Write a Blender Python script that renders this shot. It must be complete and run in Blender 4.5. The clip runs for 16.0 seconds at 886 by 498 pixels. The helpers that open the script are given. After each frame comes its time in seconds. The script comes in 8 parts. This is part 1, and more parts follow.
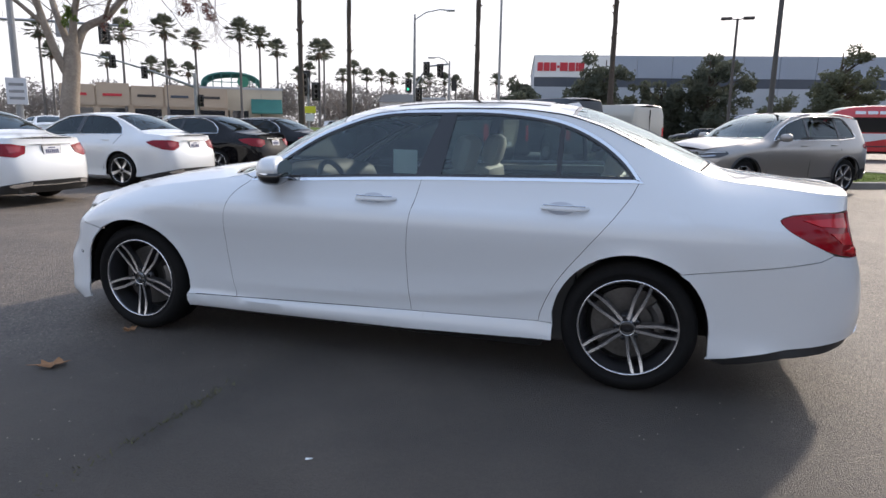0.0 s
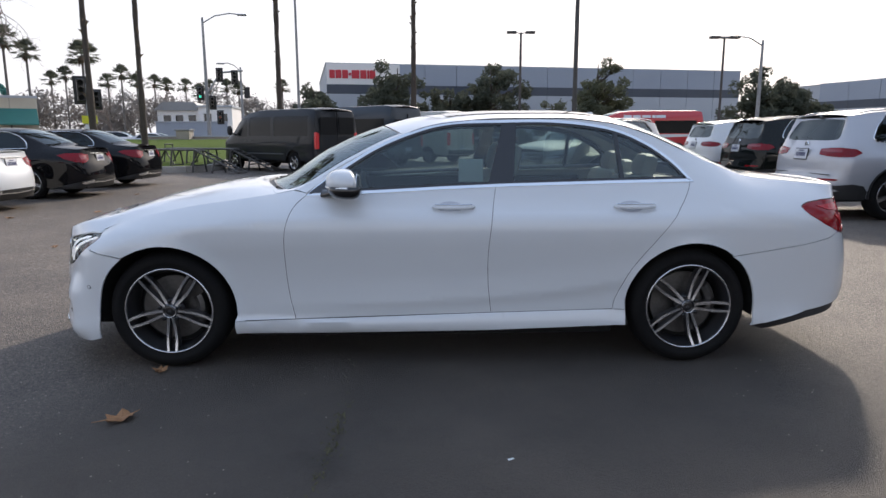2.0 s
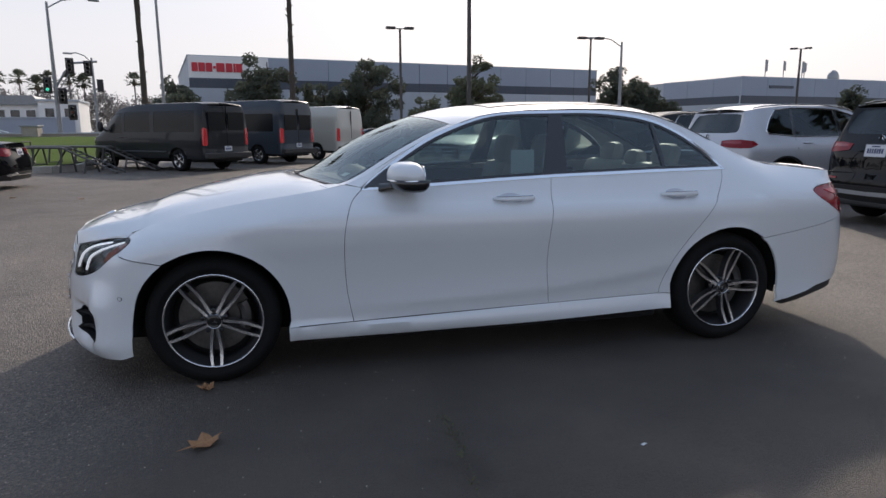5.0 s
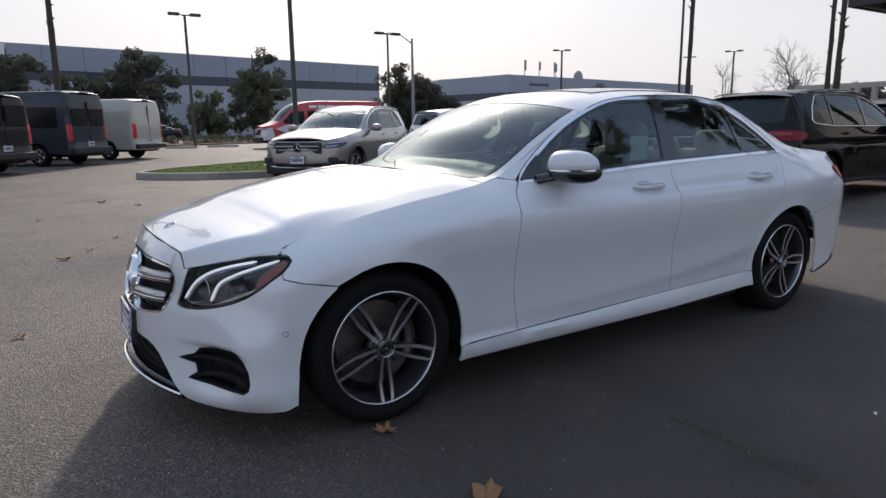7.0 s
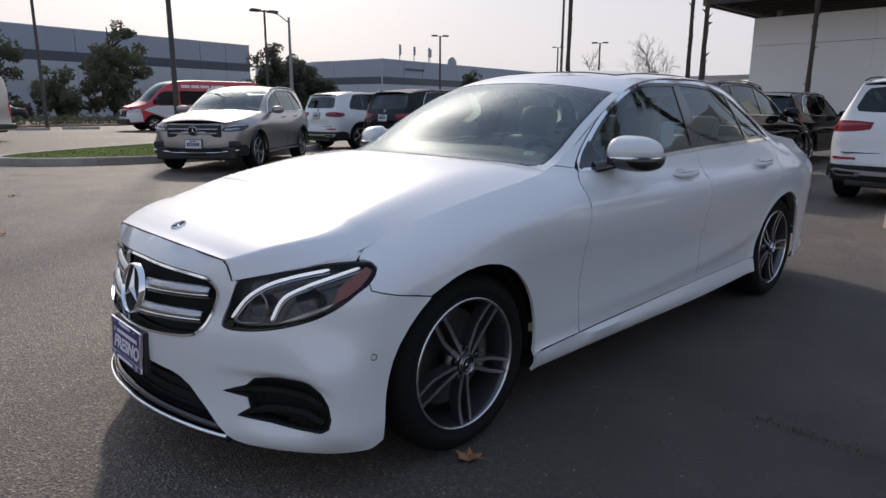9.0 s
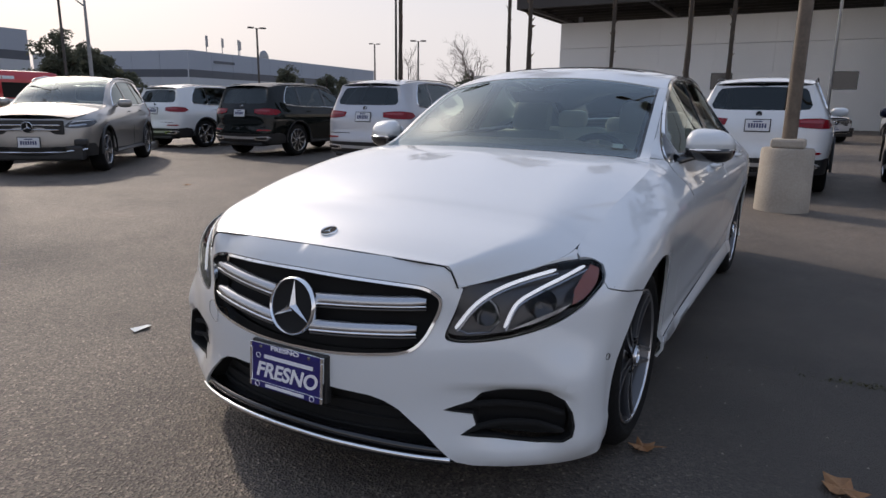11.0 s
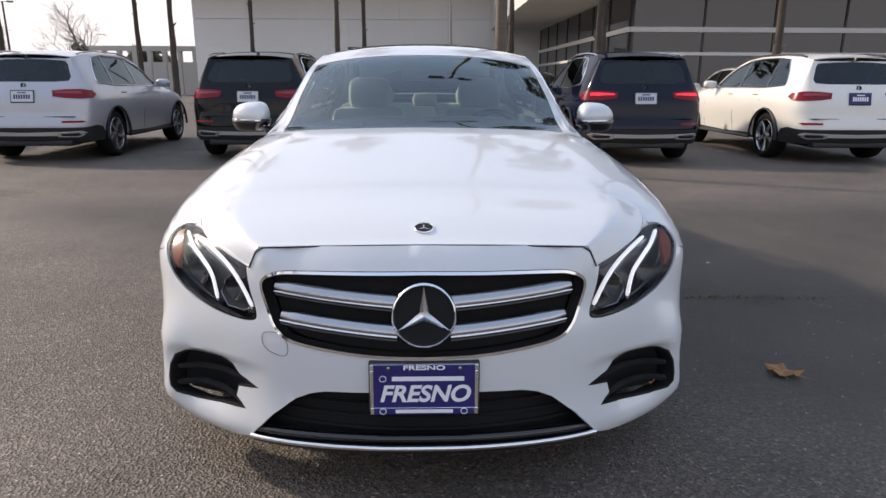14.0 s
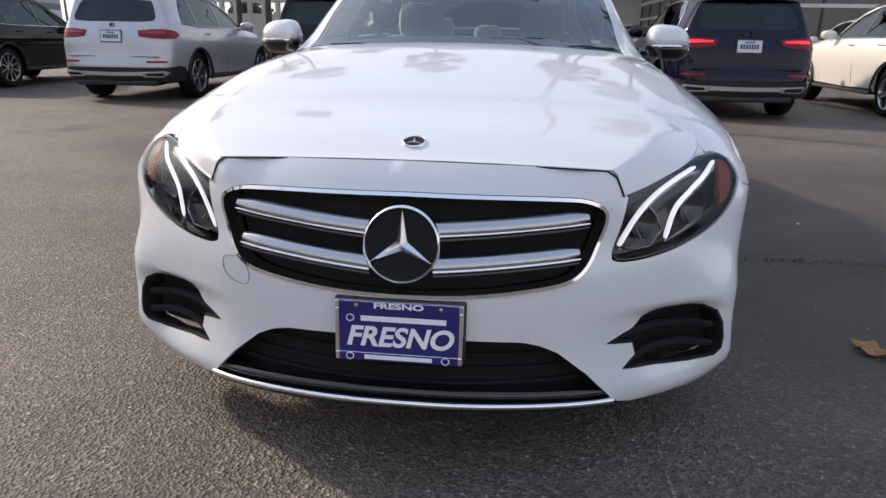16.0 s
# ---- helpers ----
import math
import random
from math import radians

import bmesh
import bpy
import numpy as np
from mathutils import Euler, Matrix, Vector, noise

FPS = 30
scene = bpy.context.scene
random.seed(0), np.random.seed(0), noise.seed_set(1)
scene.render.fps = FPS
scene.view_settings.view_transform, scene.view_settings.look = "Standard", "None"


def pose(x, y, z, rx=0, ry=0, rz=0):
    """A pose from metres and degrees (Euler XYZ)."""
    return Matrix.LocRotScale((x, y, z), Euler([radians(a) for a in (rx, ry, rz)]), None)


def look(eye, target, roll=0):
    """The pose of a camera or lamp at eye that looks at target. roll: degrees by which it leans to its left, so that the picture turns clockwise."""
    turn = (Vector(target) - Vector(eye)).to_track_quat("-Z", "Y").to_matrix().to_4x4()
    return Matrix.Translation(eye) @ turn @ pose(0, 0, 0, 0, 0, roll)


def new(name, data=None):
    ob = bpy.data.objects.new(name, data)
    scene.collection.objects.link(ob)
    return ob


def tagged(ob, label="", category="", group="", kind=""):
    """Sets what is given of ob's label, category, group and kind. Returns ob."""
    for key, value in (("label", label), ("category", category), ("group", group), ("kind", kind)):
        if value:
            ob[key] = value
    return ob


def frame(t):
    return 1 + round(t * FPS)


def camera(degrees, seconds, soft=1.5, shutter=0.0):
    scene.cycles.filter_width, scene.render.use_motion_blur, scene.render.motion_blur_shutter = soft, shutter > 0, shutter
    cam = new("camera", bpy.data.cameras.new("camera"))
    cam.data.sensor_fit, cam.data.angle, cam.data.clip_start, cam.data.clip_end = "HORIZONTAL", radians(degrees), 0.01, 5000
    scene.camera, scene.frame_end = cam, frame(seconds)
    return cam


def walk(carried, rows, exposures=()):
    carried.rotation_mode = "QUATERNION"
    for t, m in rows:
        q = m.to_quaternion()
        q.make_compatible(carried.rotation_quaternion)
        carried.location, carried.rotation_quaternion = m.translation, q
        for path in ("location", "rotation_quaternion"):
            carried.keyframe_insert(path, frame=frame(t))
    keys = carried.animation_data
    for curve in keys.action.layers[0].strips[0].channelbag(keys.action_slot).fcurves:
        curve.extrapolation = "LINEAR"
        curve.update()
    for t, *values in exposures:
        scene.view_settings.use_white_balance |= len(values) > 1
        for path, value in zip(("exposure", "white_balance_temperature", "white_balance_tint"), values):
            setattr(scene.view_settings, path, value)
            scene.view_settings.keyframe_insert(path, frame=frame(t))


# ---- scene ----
cam = camera(69.0, 16.0)
PATH = [
    (0, (1.487, -4.062, 1.304), (0.913, -2.184, 0.928), 1.0),
    (0.5, (0.972, -4.233, 1.292), (0.638, -2.297, 0.92), 0.8),
    (1, (0.508, -4.425, 1.309), (0.354, -2.464, 0.949), 0.2),
    (1.5, (0.167, -4.397, 1.305), (0.136, -2.43, 0.947), -0.2),
    (2, (-0.03, -4.404, 1.31), (0.023, -2.436, 0.959), -0.1),
    (2.5, (-0.195, -4.447, 1.325), (-0.069, -2.481, 0.979), -0.0),
    (3, (-0.306, -4.479, 1.328), (-0.124, -2.518, 0.976), -0.1),
    (3.5, (-0.418, -4.44, 1.316), (-0.191, -2.485, 0.96), -0.1),
    (4, (-0.52, -4.387, 1.304), (-0.263, -2.437, 0.941), 0.1),
    (6.5, (-2.295, -3.511, 1.26), (-1.38, -1.771, 0.891), -0.9),
    (7, (-2.646, -3.154, 1.254), (-1.588, -1.5, 0.871), -0.7),
    (7.5, (-2.833, -2.791, 1.247), (-1.658, -1.226, 0.834), -1.1),
    (8, (-2.911, -2.573, 1.253), (-1.644, -1.084, 0.831), -0.6),
    (10.5, (-3.515, -1.802, 1.212), (-1.962, -0.622, 0.771), 0.7),
    (11, (-3.733, -1.351, 1.214), (-2.04, -0.379, 0.779), 0.7),
    (11.5, (-3.809, -0.903, 1.209), (-1.991, -0.195, 0.768), 0.2),
    (12, (-3.976, -0.509, 1.218), (-2.075, -0.097, 0.753), -0.3),
    (12.5, (-3.982, -0.242, 1.229), (-2.05, -0.079, 0.738), -0.0),
    (13, (-3.965, -0.085, 1.234), (-2.026, -0.059, 0.747), 0.3),
    (13.5, (-3.987, -0.001, 1.237), (-2.051, -0.046, 0.736), 0.3),
    (14, (-3.989, 0.002, 1.23), (-2.054, -0.051, 0.726), 0.2),
    (14.5, (-3.986, -0.004, 1.232), (-2.052, -0.026, 0.723), -0.2),
    (15, (-3.983, 0.003, 1.226), (-2.05, -0.004, 0.711), -0.1),
    (15.5, (-3.928, -0.034, 1.188), (-1.999, 0.0, 0.658), 0.9),
    (16, (-3.692, -0.243, 1.055), (-1.804, -0.033, 0.429), 0.9),
]
walk(cam, [(t, look(eye, target, roll)) for t, eye, target, roll in PATH],
     exposures=((0, 0.57, 6300, 13), (1.5, 0.47, 6300, 13), (3.5, 0.18, 6300, 13), (6.5, -0.02, 6200, 13), (10.5, -0.20, 6350, 15), (12, 0.29, 6620, 15), (16, 0.42, 6620, 15)))
# ---- daylight: hazy winter sun and a pale sky ----
SUN = Vector((0.72, 1.55, 1.0)).normalized()
world = bpy.data.worlds.new("hazy_sky")
scene.world = world
world.use_nodes = True
wn, wl = world.node_tree.nodes, world.node_tree.links
sky = wn.new("ShaderNodeTexSky")
sky.sky_type, sky.sun_disc = "NISHITA", False
sky.sun_elevation, sky.sun_rotation = math.asin(SUN.z), math.atan2(SUN.x, SUN.y)
sky.air_density, sky.dust_density, sky.ozone_density = 1.2, 4.0, 1.5
pale = wn.new("ShaderNodeHueSaturation")
pale.inputs["Saturation"].default_value = 0.9
wl.new(sky.outputs[0], pale.inputs["Color"])
# haze: thick and white at the horizon, thinner and bluer overhead
way, high = wn.new("ShaderNodeTexCoord"), wn.new("ShaderNodeSeparateXYZ")
wl.new(way.outputs["Generated"], high.inputs[0])
climb = wn.new("ShaderNodeMapRange")
climb.inputs["From Min"].default_value, climb.inputs["From Max"].default_value = 0.12, 0.55
wl.new(high.outputs["Z"], climb.inputs["Value"])
veil, haze, thick = wn.new("ShaderNodeMix"), wn.new("ShaderNodeMix"), wn.new("ShaderNodeMapRange")
veil.data_type = haze.data_type = "RGBA"
veil.inputs[6].default_value, veil.inputs[7].default_value = (7.9, 7.75, 7.8, 1), (4.9, 6.2, 8.5, 1)
wl.new(climb.outputs[0], veil.inputs[0])
thick.inputs["To Min"].default_value, thick.inputs["To Max"].default_value = 0.85, 0.6
wl.new(climb.outputs[0], thick.inputs["Value"])
wl.new(thick.outputs[0], haze.inputs[0])
wl.new(veil.outputs[2], haze.inputs[7])
wl.new(pale.outputs[0], haze.inputs[6])
# the veiled sun's broad aureole
near, glow, bright, total = wn.new("ShaderNodeVectorMath"), wn.new("ShaderNodeMath"), wn.new("ShaderNodeVectorMath"), wn.new("ShaderNodeVectorMath")
near.operation, glow.operation, bright.operation, total.operation = "DOT_PRODUCT", "POWER", "SCALE", "ADD"
wl.new(way.outputs["Generated"], near.inputs[0])
near.inputs[1].default_value = SUN
up_to = wn.new("ShaderNodeMath")
up_to.operation = "MAXIMUM"
up_to.inputs[1].default_value = 0.0
wl.new(near.outputs["Value"], up_to.inputs[0])
wl.new(up_to.outputs[0], glow.inputs[0])
glow.inputs[1].default_value = 45.0
bright.inputs[0].default_value = (24.0, 21.0, 17.5)
wl.new(glow.outputs[0], bright.inputs["Scale"])
wl.new(haze.outputs[2], total.inputs[0])
wl.new(bright.outputs[0], total.inputs[1])
wl.new(total.outputs[0], wn["Background"].inputs["Color"])
wn["Background"].inputs["Strength"].default_value = 0.111
sun = new("sun", bpy.data.lights.new("sun", "SUN"))
sun.data.energy, sun.data.angle, sun.data.color = 2.65, radians(2.5), (1.0, 0.87, 0.70)
sun.matrix_world = look(SUN * 50, (0, 0, 0))


# ---- materials ----
def shade(name, colour, rough=0.5, metal=0.0, coat=0.0, second=None, scale=8.0, bump=0.0, fine=60.0, spread=0.5, piece=0.0, emit=0.0, spec=0.5, thin=0.0):
    """A surface with a colour that wanders to a second one at two scales, and fine relief."""
    m = bpy.data.materials.new(name)
    m.use_nodes = True
    n, l = m.node_tree.nodes, m.node_tree.links
    b = n["Principled BSDF"]
    b.inputs["Base Color"].default_value = (*colour, 1)
    b.inputs["Roughness"].default_value, b.inputs["Metallic"].default_value = rough, metal
    b.inputs["Coat Weight"].default_value, b.inputs["Coat Roughness"].default_value = coat, 0.012
    b.inputs["Specular IOR Level"].default_value = spec
    if emit:
        b.inputs["Emission Color"].default_value, b.inputs["Emission Strength"].default_value = (*colour, 1), emit
    at = n.new("ShaderNodeTexCoord").outputs["Object"]
    if second or bump:
        big, small = n.new("ShaderNodeTexNoise"), n.new("ShaderNodeTexNoise")
        for node, size in ((big, scale), (small, fine)):
            node.inputs["Scale"].default_value, node.inputs["Detail"].default_value = size, 5.0
            l.new(at, node.inputs["Vector"])
    if second:
        add = n.new("ShaderNodeMath")
        add.operation = "MULTIPLY_ADD"
        add.inputs[1].default_value, mid = 0.45, n.new("ShaderNodeMath")
        mid.operation = "MULTIPLY"
        mid.inputs[1].default_value = 0.55
        l.new(big.outputs["Fac"], mid.inputs[0])
        l.new(small.outputs["Fac"], add.inputs[0])
        l.new(mid.outputs[0], add.inputs[2])
        ramp = n.new("ShaderNodeMapRange")
        ramp.inputs["From Min"].default_value, ramp.inputs["From Max"].default_value = 0.5 - spread * 0.3, 0.5 + spread * 0.3
        l.new(add.outputs[0], ramp.inputs["Value"])
        mix = n.new("ShaderNodeMix")
        mix.data_type = "RGBA"
        mix.inputs[6].default_value, mix.inputs[7].default_value = (*colour, 1), (*second, 1)
        l.new(ramp.outputs[0], mix.inputs[0])
        out = mix.outputs[2]
        if piece:
            info, hsv = n.new("ShaderNodeObjectInfo"), n.new("ShaderNodeHueSaturation")
            vary = n.new("ShaderNodeMapRange")
            vary.inputs["To Min"].default_value, vary.inputs["To Max"].default_value = 1 - piece, 1 + piece
            l.new(info.outputs["Random"], vary.inputs["Value"])
            l.new(vary.outputs[0], hsv.inputs["Value"])
            l.new(out, hsv.inputs["Color"])
            out = hsv.outputs[0]
        l.new(out, b.inputs["Base Color"])
    if bump:
        rise = n.new("ShaderNodeBump")
        rise.inputs["Strength"].default_value, rise.inputs["Distance"].default_value = bump, 0.01
        l.new(small.outputs["Fac"], rise.inputs["Height"])
        l.new(rise.outputs[0], b.inputs["Normal"])
    if thin:
        let, both = n.new("ShaderNodeBsdfTranslucent"), n.new("ShaderNodeMixShader")
        if second:
            l.new(out, let.inputs["Color"])
        else:
            let.inputs["Color"].default_value = (*colour, 1)
        both.inputs[0].default_value = thin
        l.new(b.outputs[0], both.inputs[1])
        l.new(let.outputs[0], both.inputs[2])
        l.new(both.outputs[0], n["Material Output"].inputs["Surface"])
    return m


def glass(name, tint, rough=0.0, through_it=0.75, ior=1.45):
    """A pane: a mirror by Fresnel over tinted transparency."""
    m = bpy.data.materials.new(name)
    m.use_nodes = True
    n, l = m.node_tree.nodes, m.node_tree.links
    n.remove(n["Principled BSDF"])
    clear, gloss, mix, fres = (n.new("ShaderNodeBsdfTransparent"), n.new("ShaderNodeBsdfGlossy"), n.new("ShaderNodeMixShader"), n.new("ShaderNodeFresnel"))
    clear.inputs["Color"].default_value = (*[c * through_it for c in tint], 1)
    gloss.inputs["Roughness"].default_value = rough
    fres.inputs["IOR"].default_value = ior
    gloss.inputs["Color"].default_value = (0.88, 0.98, 1.0, 1)
    l.new(fres.outputs[0], mix.inputs[0])
    l.new(clear.outputs[0], mix.inputs[1])
    l.new(gloss.outputs[0], mix.inputs[2])
    l.new(mix.outputs[0], n["Material Output"].inputs["Surface"])
    return m


def paint(name, colour, flake=0.0, rough=0.38, spec=0.5, coat=1.0):
    return shade(name, colour, rough=rough, metal=flake, coat=coat, second=tuple(c * 0.96 for c in colour), scale=1.5, fine=300.0, spread=1.0, spec=spec)


def asphalt_material():
    m = bpy.data.materials.new("asphalt")
    m.use_nodes = True
    n, l = m.node_tree.nodes, m.node_tree.links
    b = n["Principled BSDF"]
    b.inputs["Roughness"].default_value = 0.68
    b.inputs["Specular IOR Level"].default_value = 0.42
    at = n.new("ShaderNodeTexCoord").outputs["Object"]

    def noise_node(size, detail=6.0, rough=0.55):
        node = n.new("ShaderNodeTexNoise")
        node.inputs["Scale"].default_value, node.inputs["Detail"].default_value, node.inputs["Roughness"].default_value = size, detail, rough
        l.new(at, node.inputs["Vector"])
        return node.outputs["Fac"]

    def ramp(value, stops):
        node = n.new("ShaderNodeValToRGB")
        el = node.color_ramp.elements
        while len(el) < len(stops):
            el.new(0.5)
        for e, (where, c) in zip(el, stops):
            e.position, e.color = where, (*c, 1)
        l.new(value, node.inputs[0])
        return node.outputs[0]

    def mixed(kind, a, b2, fac=1.0):
        node = n.new("ShaderNodeMix")
        node.data_type, node.blend_type = "RGBA", kind
        node.inputs[0].default_value = fac
        l.new(a, node.inputs[6])
        l.new(b2, node.inputs[7])
        return node.outputs[2]

    split, wave, side = n.new("ShaderNodeSeparateXYZ"), n.new("ShaderNodeMath"), n.new("ShaderNodeMapRange")
    l.new(at, split.inputs[0])
    wave.operation = "MULTIPLY_ADD"
    wave.inputs[1].default_value = 0.10
    l.new(noise_node(2.5, 4), wave.inputs[0])
    l.new(split.outputs["X"], wave.inputs[2])
    # the edge of the sealed strip runs aslant across the lot
    slant = n.new("ShaderNodeMath")
    slant.operation = "MULTIPLY_ADD"
    slant.inputs[1].default_value = -0.75
    l.new(split.outputs["Y"], slant.inputs[0])
    l.new(wave.outputs[0], slant.inputs[2])
    side.inputs["From Min"].default_value, side.inputs["From Max"].default_value = -1.5, -0.1
    l.new(slant.outputs[0], side.inputs["Value"])
    beyond, sealed_zone = n.new("ShaderNodeMapRange"), n.new("ShaderNodeMath")
    beyond.inputs["From Min"].default_value, beyond.inputs["From Max"].default_value = 2.0, 3.4
    beyond.inputs["To Min"].default_value, beyond.inputs["To Max"].default_value = 1.0, 0.0
    l.new(wave.outputs[0], beyond.inputs["Value"])
    sealed_zone.operation = "MULTIPLY"
    l.new(side.outputs[0], sealed_zone.inputs[0])
    l.new(beyond.outputs[0], sealed_zone.inputs[1])

    def stones(size, stops):
        vor = n.new("ShaderNodeTexVoronoi")
        vor.inputs["Scale"].default_value = size
        l.new(at, vor.inputs["Vector"])
        return ramp(vor.outputs["Color"], stops), vor.outputs["Distance"]

    old = ramp(noise_node(0.16, 4), [(0.35, (0.112, 0.096, 0.082)), (0.52, (0.143, 0.122, 0.103)), (0.68, (0.180, 0.152, 0.125))])
    grit, pits = stones(112.0, [(0.0, (0.34, 0.34, 0.35)), (0.45, (0.78, 0.77, 0.75)), (0.82, (1.3, 1.27, 1.22)), (1.0, (2.9, 2.8, 2.65))])
    coarse = mixed("MULTIPLY", old, grit)
    sealed = ramp(noise_node(0.22, 5), [(0.34, (0.060, 0.052, 0.046)), (0.5, (0.083, 0.072, 0.062)), (0.66, (0.112, 0.095, 0.079))])
    fine, small = stones(230.0, [(0.0, (0.75, 0.75, 0.75)), (0.6, (1, 1, 1)), (0.97, (1.2, 1.2, 1.18)), (1.0, (2.2, 2.1, 2.0))])
    smooth = mixed("MULTIPLY", sealed, fine)
    both = n.new("ShaderNodeMix")
    both.data_type = "RGBA"
    l.new(sealed_zone.outputs[0], both.inputs[0])
    l.new(coarse, both.inputs[6])
    l.new(smooth, both.inputs[7])
    patch = ramp(noise_node(1.1, 6, 0.65), [(0.3, (0.74, 0.74, 0.75)), (0.55, (1, 1, 1)), (0.75, (1.2, 1.18, 1.15))])
    base = mixed("MULTIPLY", both.outputs[2], patch)
    stain = ramp(noise_node(0.75, 3), [(0.29, (0.45, 0.45, 0.46)), (0.36, (1, 1, 1))])
    base = mixed("MULTIPLY", base, stain, 0.7)
    l.new(base, b.inputs["Base Color"])
    depth = n.new("ShaderNodeMix")
    l.new(sealed_zone.outputs[0], depth.inputs[0])
    l.new(pits, depth.inputs[2])
    l.new(small, depth.inputs[3])
    rise = n.new("ShaderNodeBump")
    rise.inputs["Strength"].default_value, rise.inputs["Distance"].default_value = 1.0, 0.007
    l.new(depth.outputs[0], rise.inputs["Height"])
    l.new(rise.outputs[0], b.inputs["Normal"])
    return m


ASPHALT = asphalt_material()
WHITE_PAINT = paint("white_paint", (0.68, 0.70, 0.71), rough=0.32)
CREAM_PAINT = paint("cream_white_paint", (0.78, 0.76, 0.70))
SILVER_PAINT = paint("silver_paint", (0.47, 0.48, 0.51), 0.3, 0.36)
WARM_SILVER = paint("warm_silver_paint", (0.31, 0.295, 0.275), 0.6, 0.34)
BLACK_PAINT = paint("black_paint", (0.006, 0.006, 0.007), 0.0, 0.3, 0.0, 0.6)
BLUE_BLACK = paint("dark_blue_paint", (0.006, 0.008, 0.022), 0.0, 0.3, 0.0, 0.6)
GREEN_BLACK = paint("dark_green_paint", (0.007, 0.009, 0.008), 0.0, 0.3, 0.0, 0.6)
VAN_GREY = paint("graphite_paint", (0.016, 0.018, 0.021), 0.0, 0.36, 0.1, 0.4)
VAN_BLUE_GREY = paint("slate_grey_paint", (0.040, 0.050, 0.062), 0.0, 0.36, 0.1, 0.5)
RED_PAINT = paint("red_paint", (0.52, 0.022, 0.028))
GLASS = glass("windscreen_glass", (0.66, 0.85, 0.80), through_it=0.92, ior=2.05)
SIDE_GLASS = glass("side_window_glass", (0.56, 0.68, 0.67), through_it=0.85, ior=1.75)
DARK_GLASS = glass("tinted_glass", (0.20, 0.22, 0.23), through_it=0.5, ior=1.55)
LENS = glass("lamp_lens", (0.95, 0.95, 0.97), through_it=0.95, ior=1.2)
CHROME = shade("chrome", (0.86, 0.87, 0.88), rough=0.07, metal=1.0)
SATIN = shade("satin_aluminium", (0.46, 0.47, 0.49), rough=0.24, metal=1.0)
SILVER_STRIP = shade("satin_silver_trim", (0.62, 0.63, 0.64), rough=0.35, metal=0.6)
RIM_GREY = shade("tremolite_grey", (0.085, 0.085, 0.09), rough=0.3, metal=0.7, coat=0.6)
BADGE_METAL = shade("badge_metal", (0.74, 0.75, 0.77), rough=0.2, metal=1.0)
RIM_BRIGHT = shade("machined_rim", (0.66, 0.67, 0.69), rough=0.27, metal=1.0, second=(0.58, 0.59, 0.61), scale=30, fine=300)
RUBBER = shade("tyre_rubber", (0.008, 0.008, 0.0085), rough=0.75, spec=0.12, second=(0.013, 0.0125, 0.012), scale=6, fine=120, bump=0.25)
BLACK_PLASTIC = shade("black_plastic", (0.016, 0.016, 0.017), rough=0.5, second=(0.022, 0.022, 0.022), scale=12, fine=200)
GLOSS_BLACK = shade("gloss_black", (0.008, 0.008, 0.009), rough=0.12, coat=0.6)
VAN_GLASS = shade("van_window", (0.010, 0.011, 0.012), rough=0.2, spec=0.22)
DARK = shade("dark_recess", (0.006, 0.006, 0.006), rough=0.9)
STEEL = shade("brake_steel", (0.15, 0.145, 0.14), rough=0.45, metal=0.9, second=(0.10, 0.095, 0.09), scale=20)
TAIL_RED = shade("red_lens", (0.24, 0.004, 0.009), rough=0.12, coat=0.15, spec=0.25)
TAIL_BRIGHT = shade("bright_red_lens", (0.46, 0.008, 0.014), rough=0.2, coat=0.3, spec=0.3)
VAN_RED = shade("tall_red_lens", (0.62, 0.02, 0.025), rough=0.2, coat=0.8)
YARD = shade("pale_yard_wall", (0.50, 0.49, 0.46), rough=0.9, second=(0.45, 0.44, 0.41), scale=0.4, fine=9)
VAN_CREAM = paint("dusty_cream_paint", (0.46, 0.44, 0.38))
# palm bark for distant trunks, with the haze of distance mixed into its colour
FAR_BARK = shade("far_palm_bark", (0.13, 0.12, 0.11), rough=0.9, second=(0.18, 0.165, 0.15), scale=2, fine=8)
SUV_RED = shade("dark_red_lens", (0.20, 0.004, 0.010), rough=0.15, coat=0.3, spec=0.2)
SUV_STRIP = shade("red_lens_strip", (0.26, 0.010, 0.014), rough=0.2, coat=0.8)
TAIL_GLOW = shade("lit_red_lens", (0.80, 0.03, 0.05), rough=0.2, emit=0.7)
AMBER = shade("amber_reflector", (0.22, 0.045, 0.02), rough=0.18, coat=1.0)
LAMP_WHITE = shade("lit_light_guide", (0.95, 0.97, 1.0), rough=0.3, emit=0.5)
LAMP_DARK = shade("lamp_housing", (0.035, 0.036, 0.04), rough=0.25, coat=0.5)
LAMP_SILVER = shade("lamp_reflector", (0.34, 0.35, 0.37), rough=0.2, metal=1.0)
LEATHER = shade("pale_grey_leather", (0.62, 0.60, 0.55), rough=0.55, second=(0.55, 0.53, 0.485), scale=6, fine=220, bump=0.15)
DASH = shade("dark_dash", (0.06, 0.058, 0.055), rough=0.6)
PAPER = shade("paper", (0.80, 0.82, 0.80), rough=0.8, second=(0.74, 0.77, 0.75), scale=8)
PLATE_BLUE = shade("blue_plate", (0.022, 0.018, 0.16), rough=0.35, second=(0.018, 0.014, 0.13), scale=20)
PLATE_WHITE = shade("plate_white", (0.68, 0.69, 0.70), rough=0.4, second=(0.58, 0.6, 0.64), scale=30)
INK = shade("dark_ink", (0.03, 0.04, 0.12), rough=0.5)
LETTER = shade("white_letters", (0.85, 0.85, 0.88), rough=0.4)
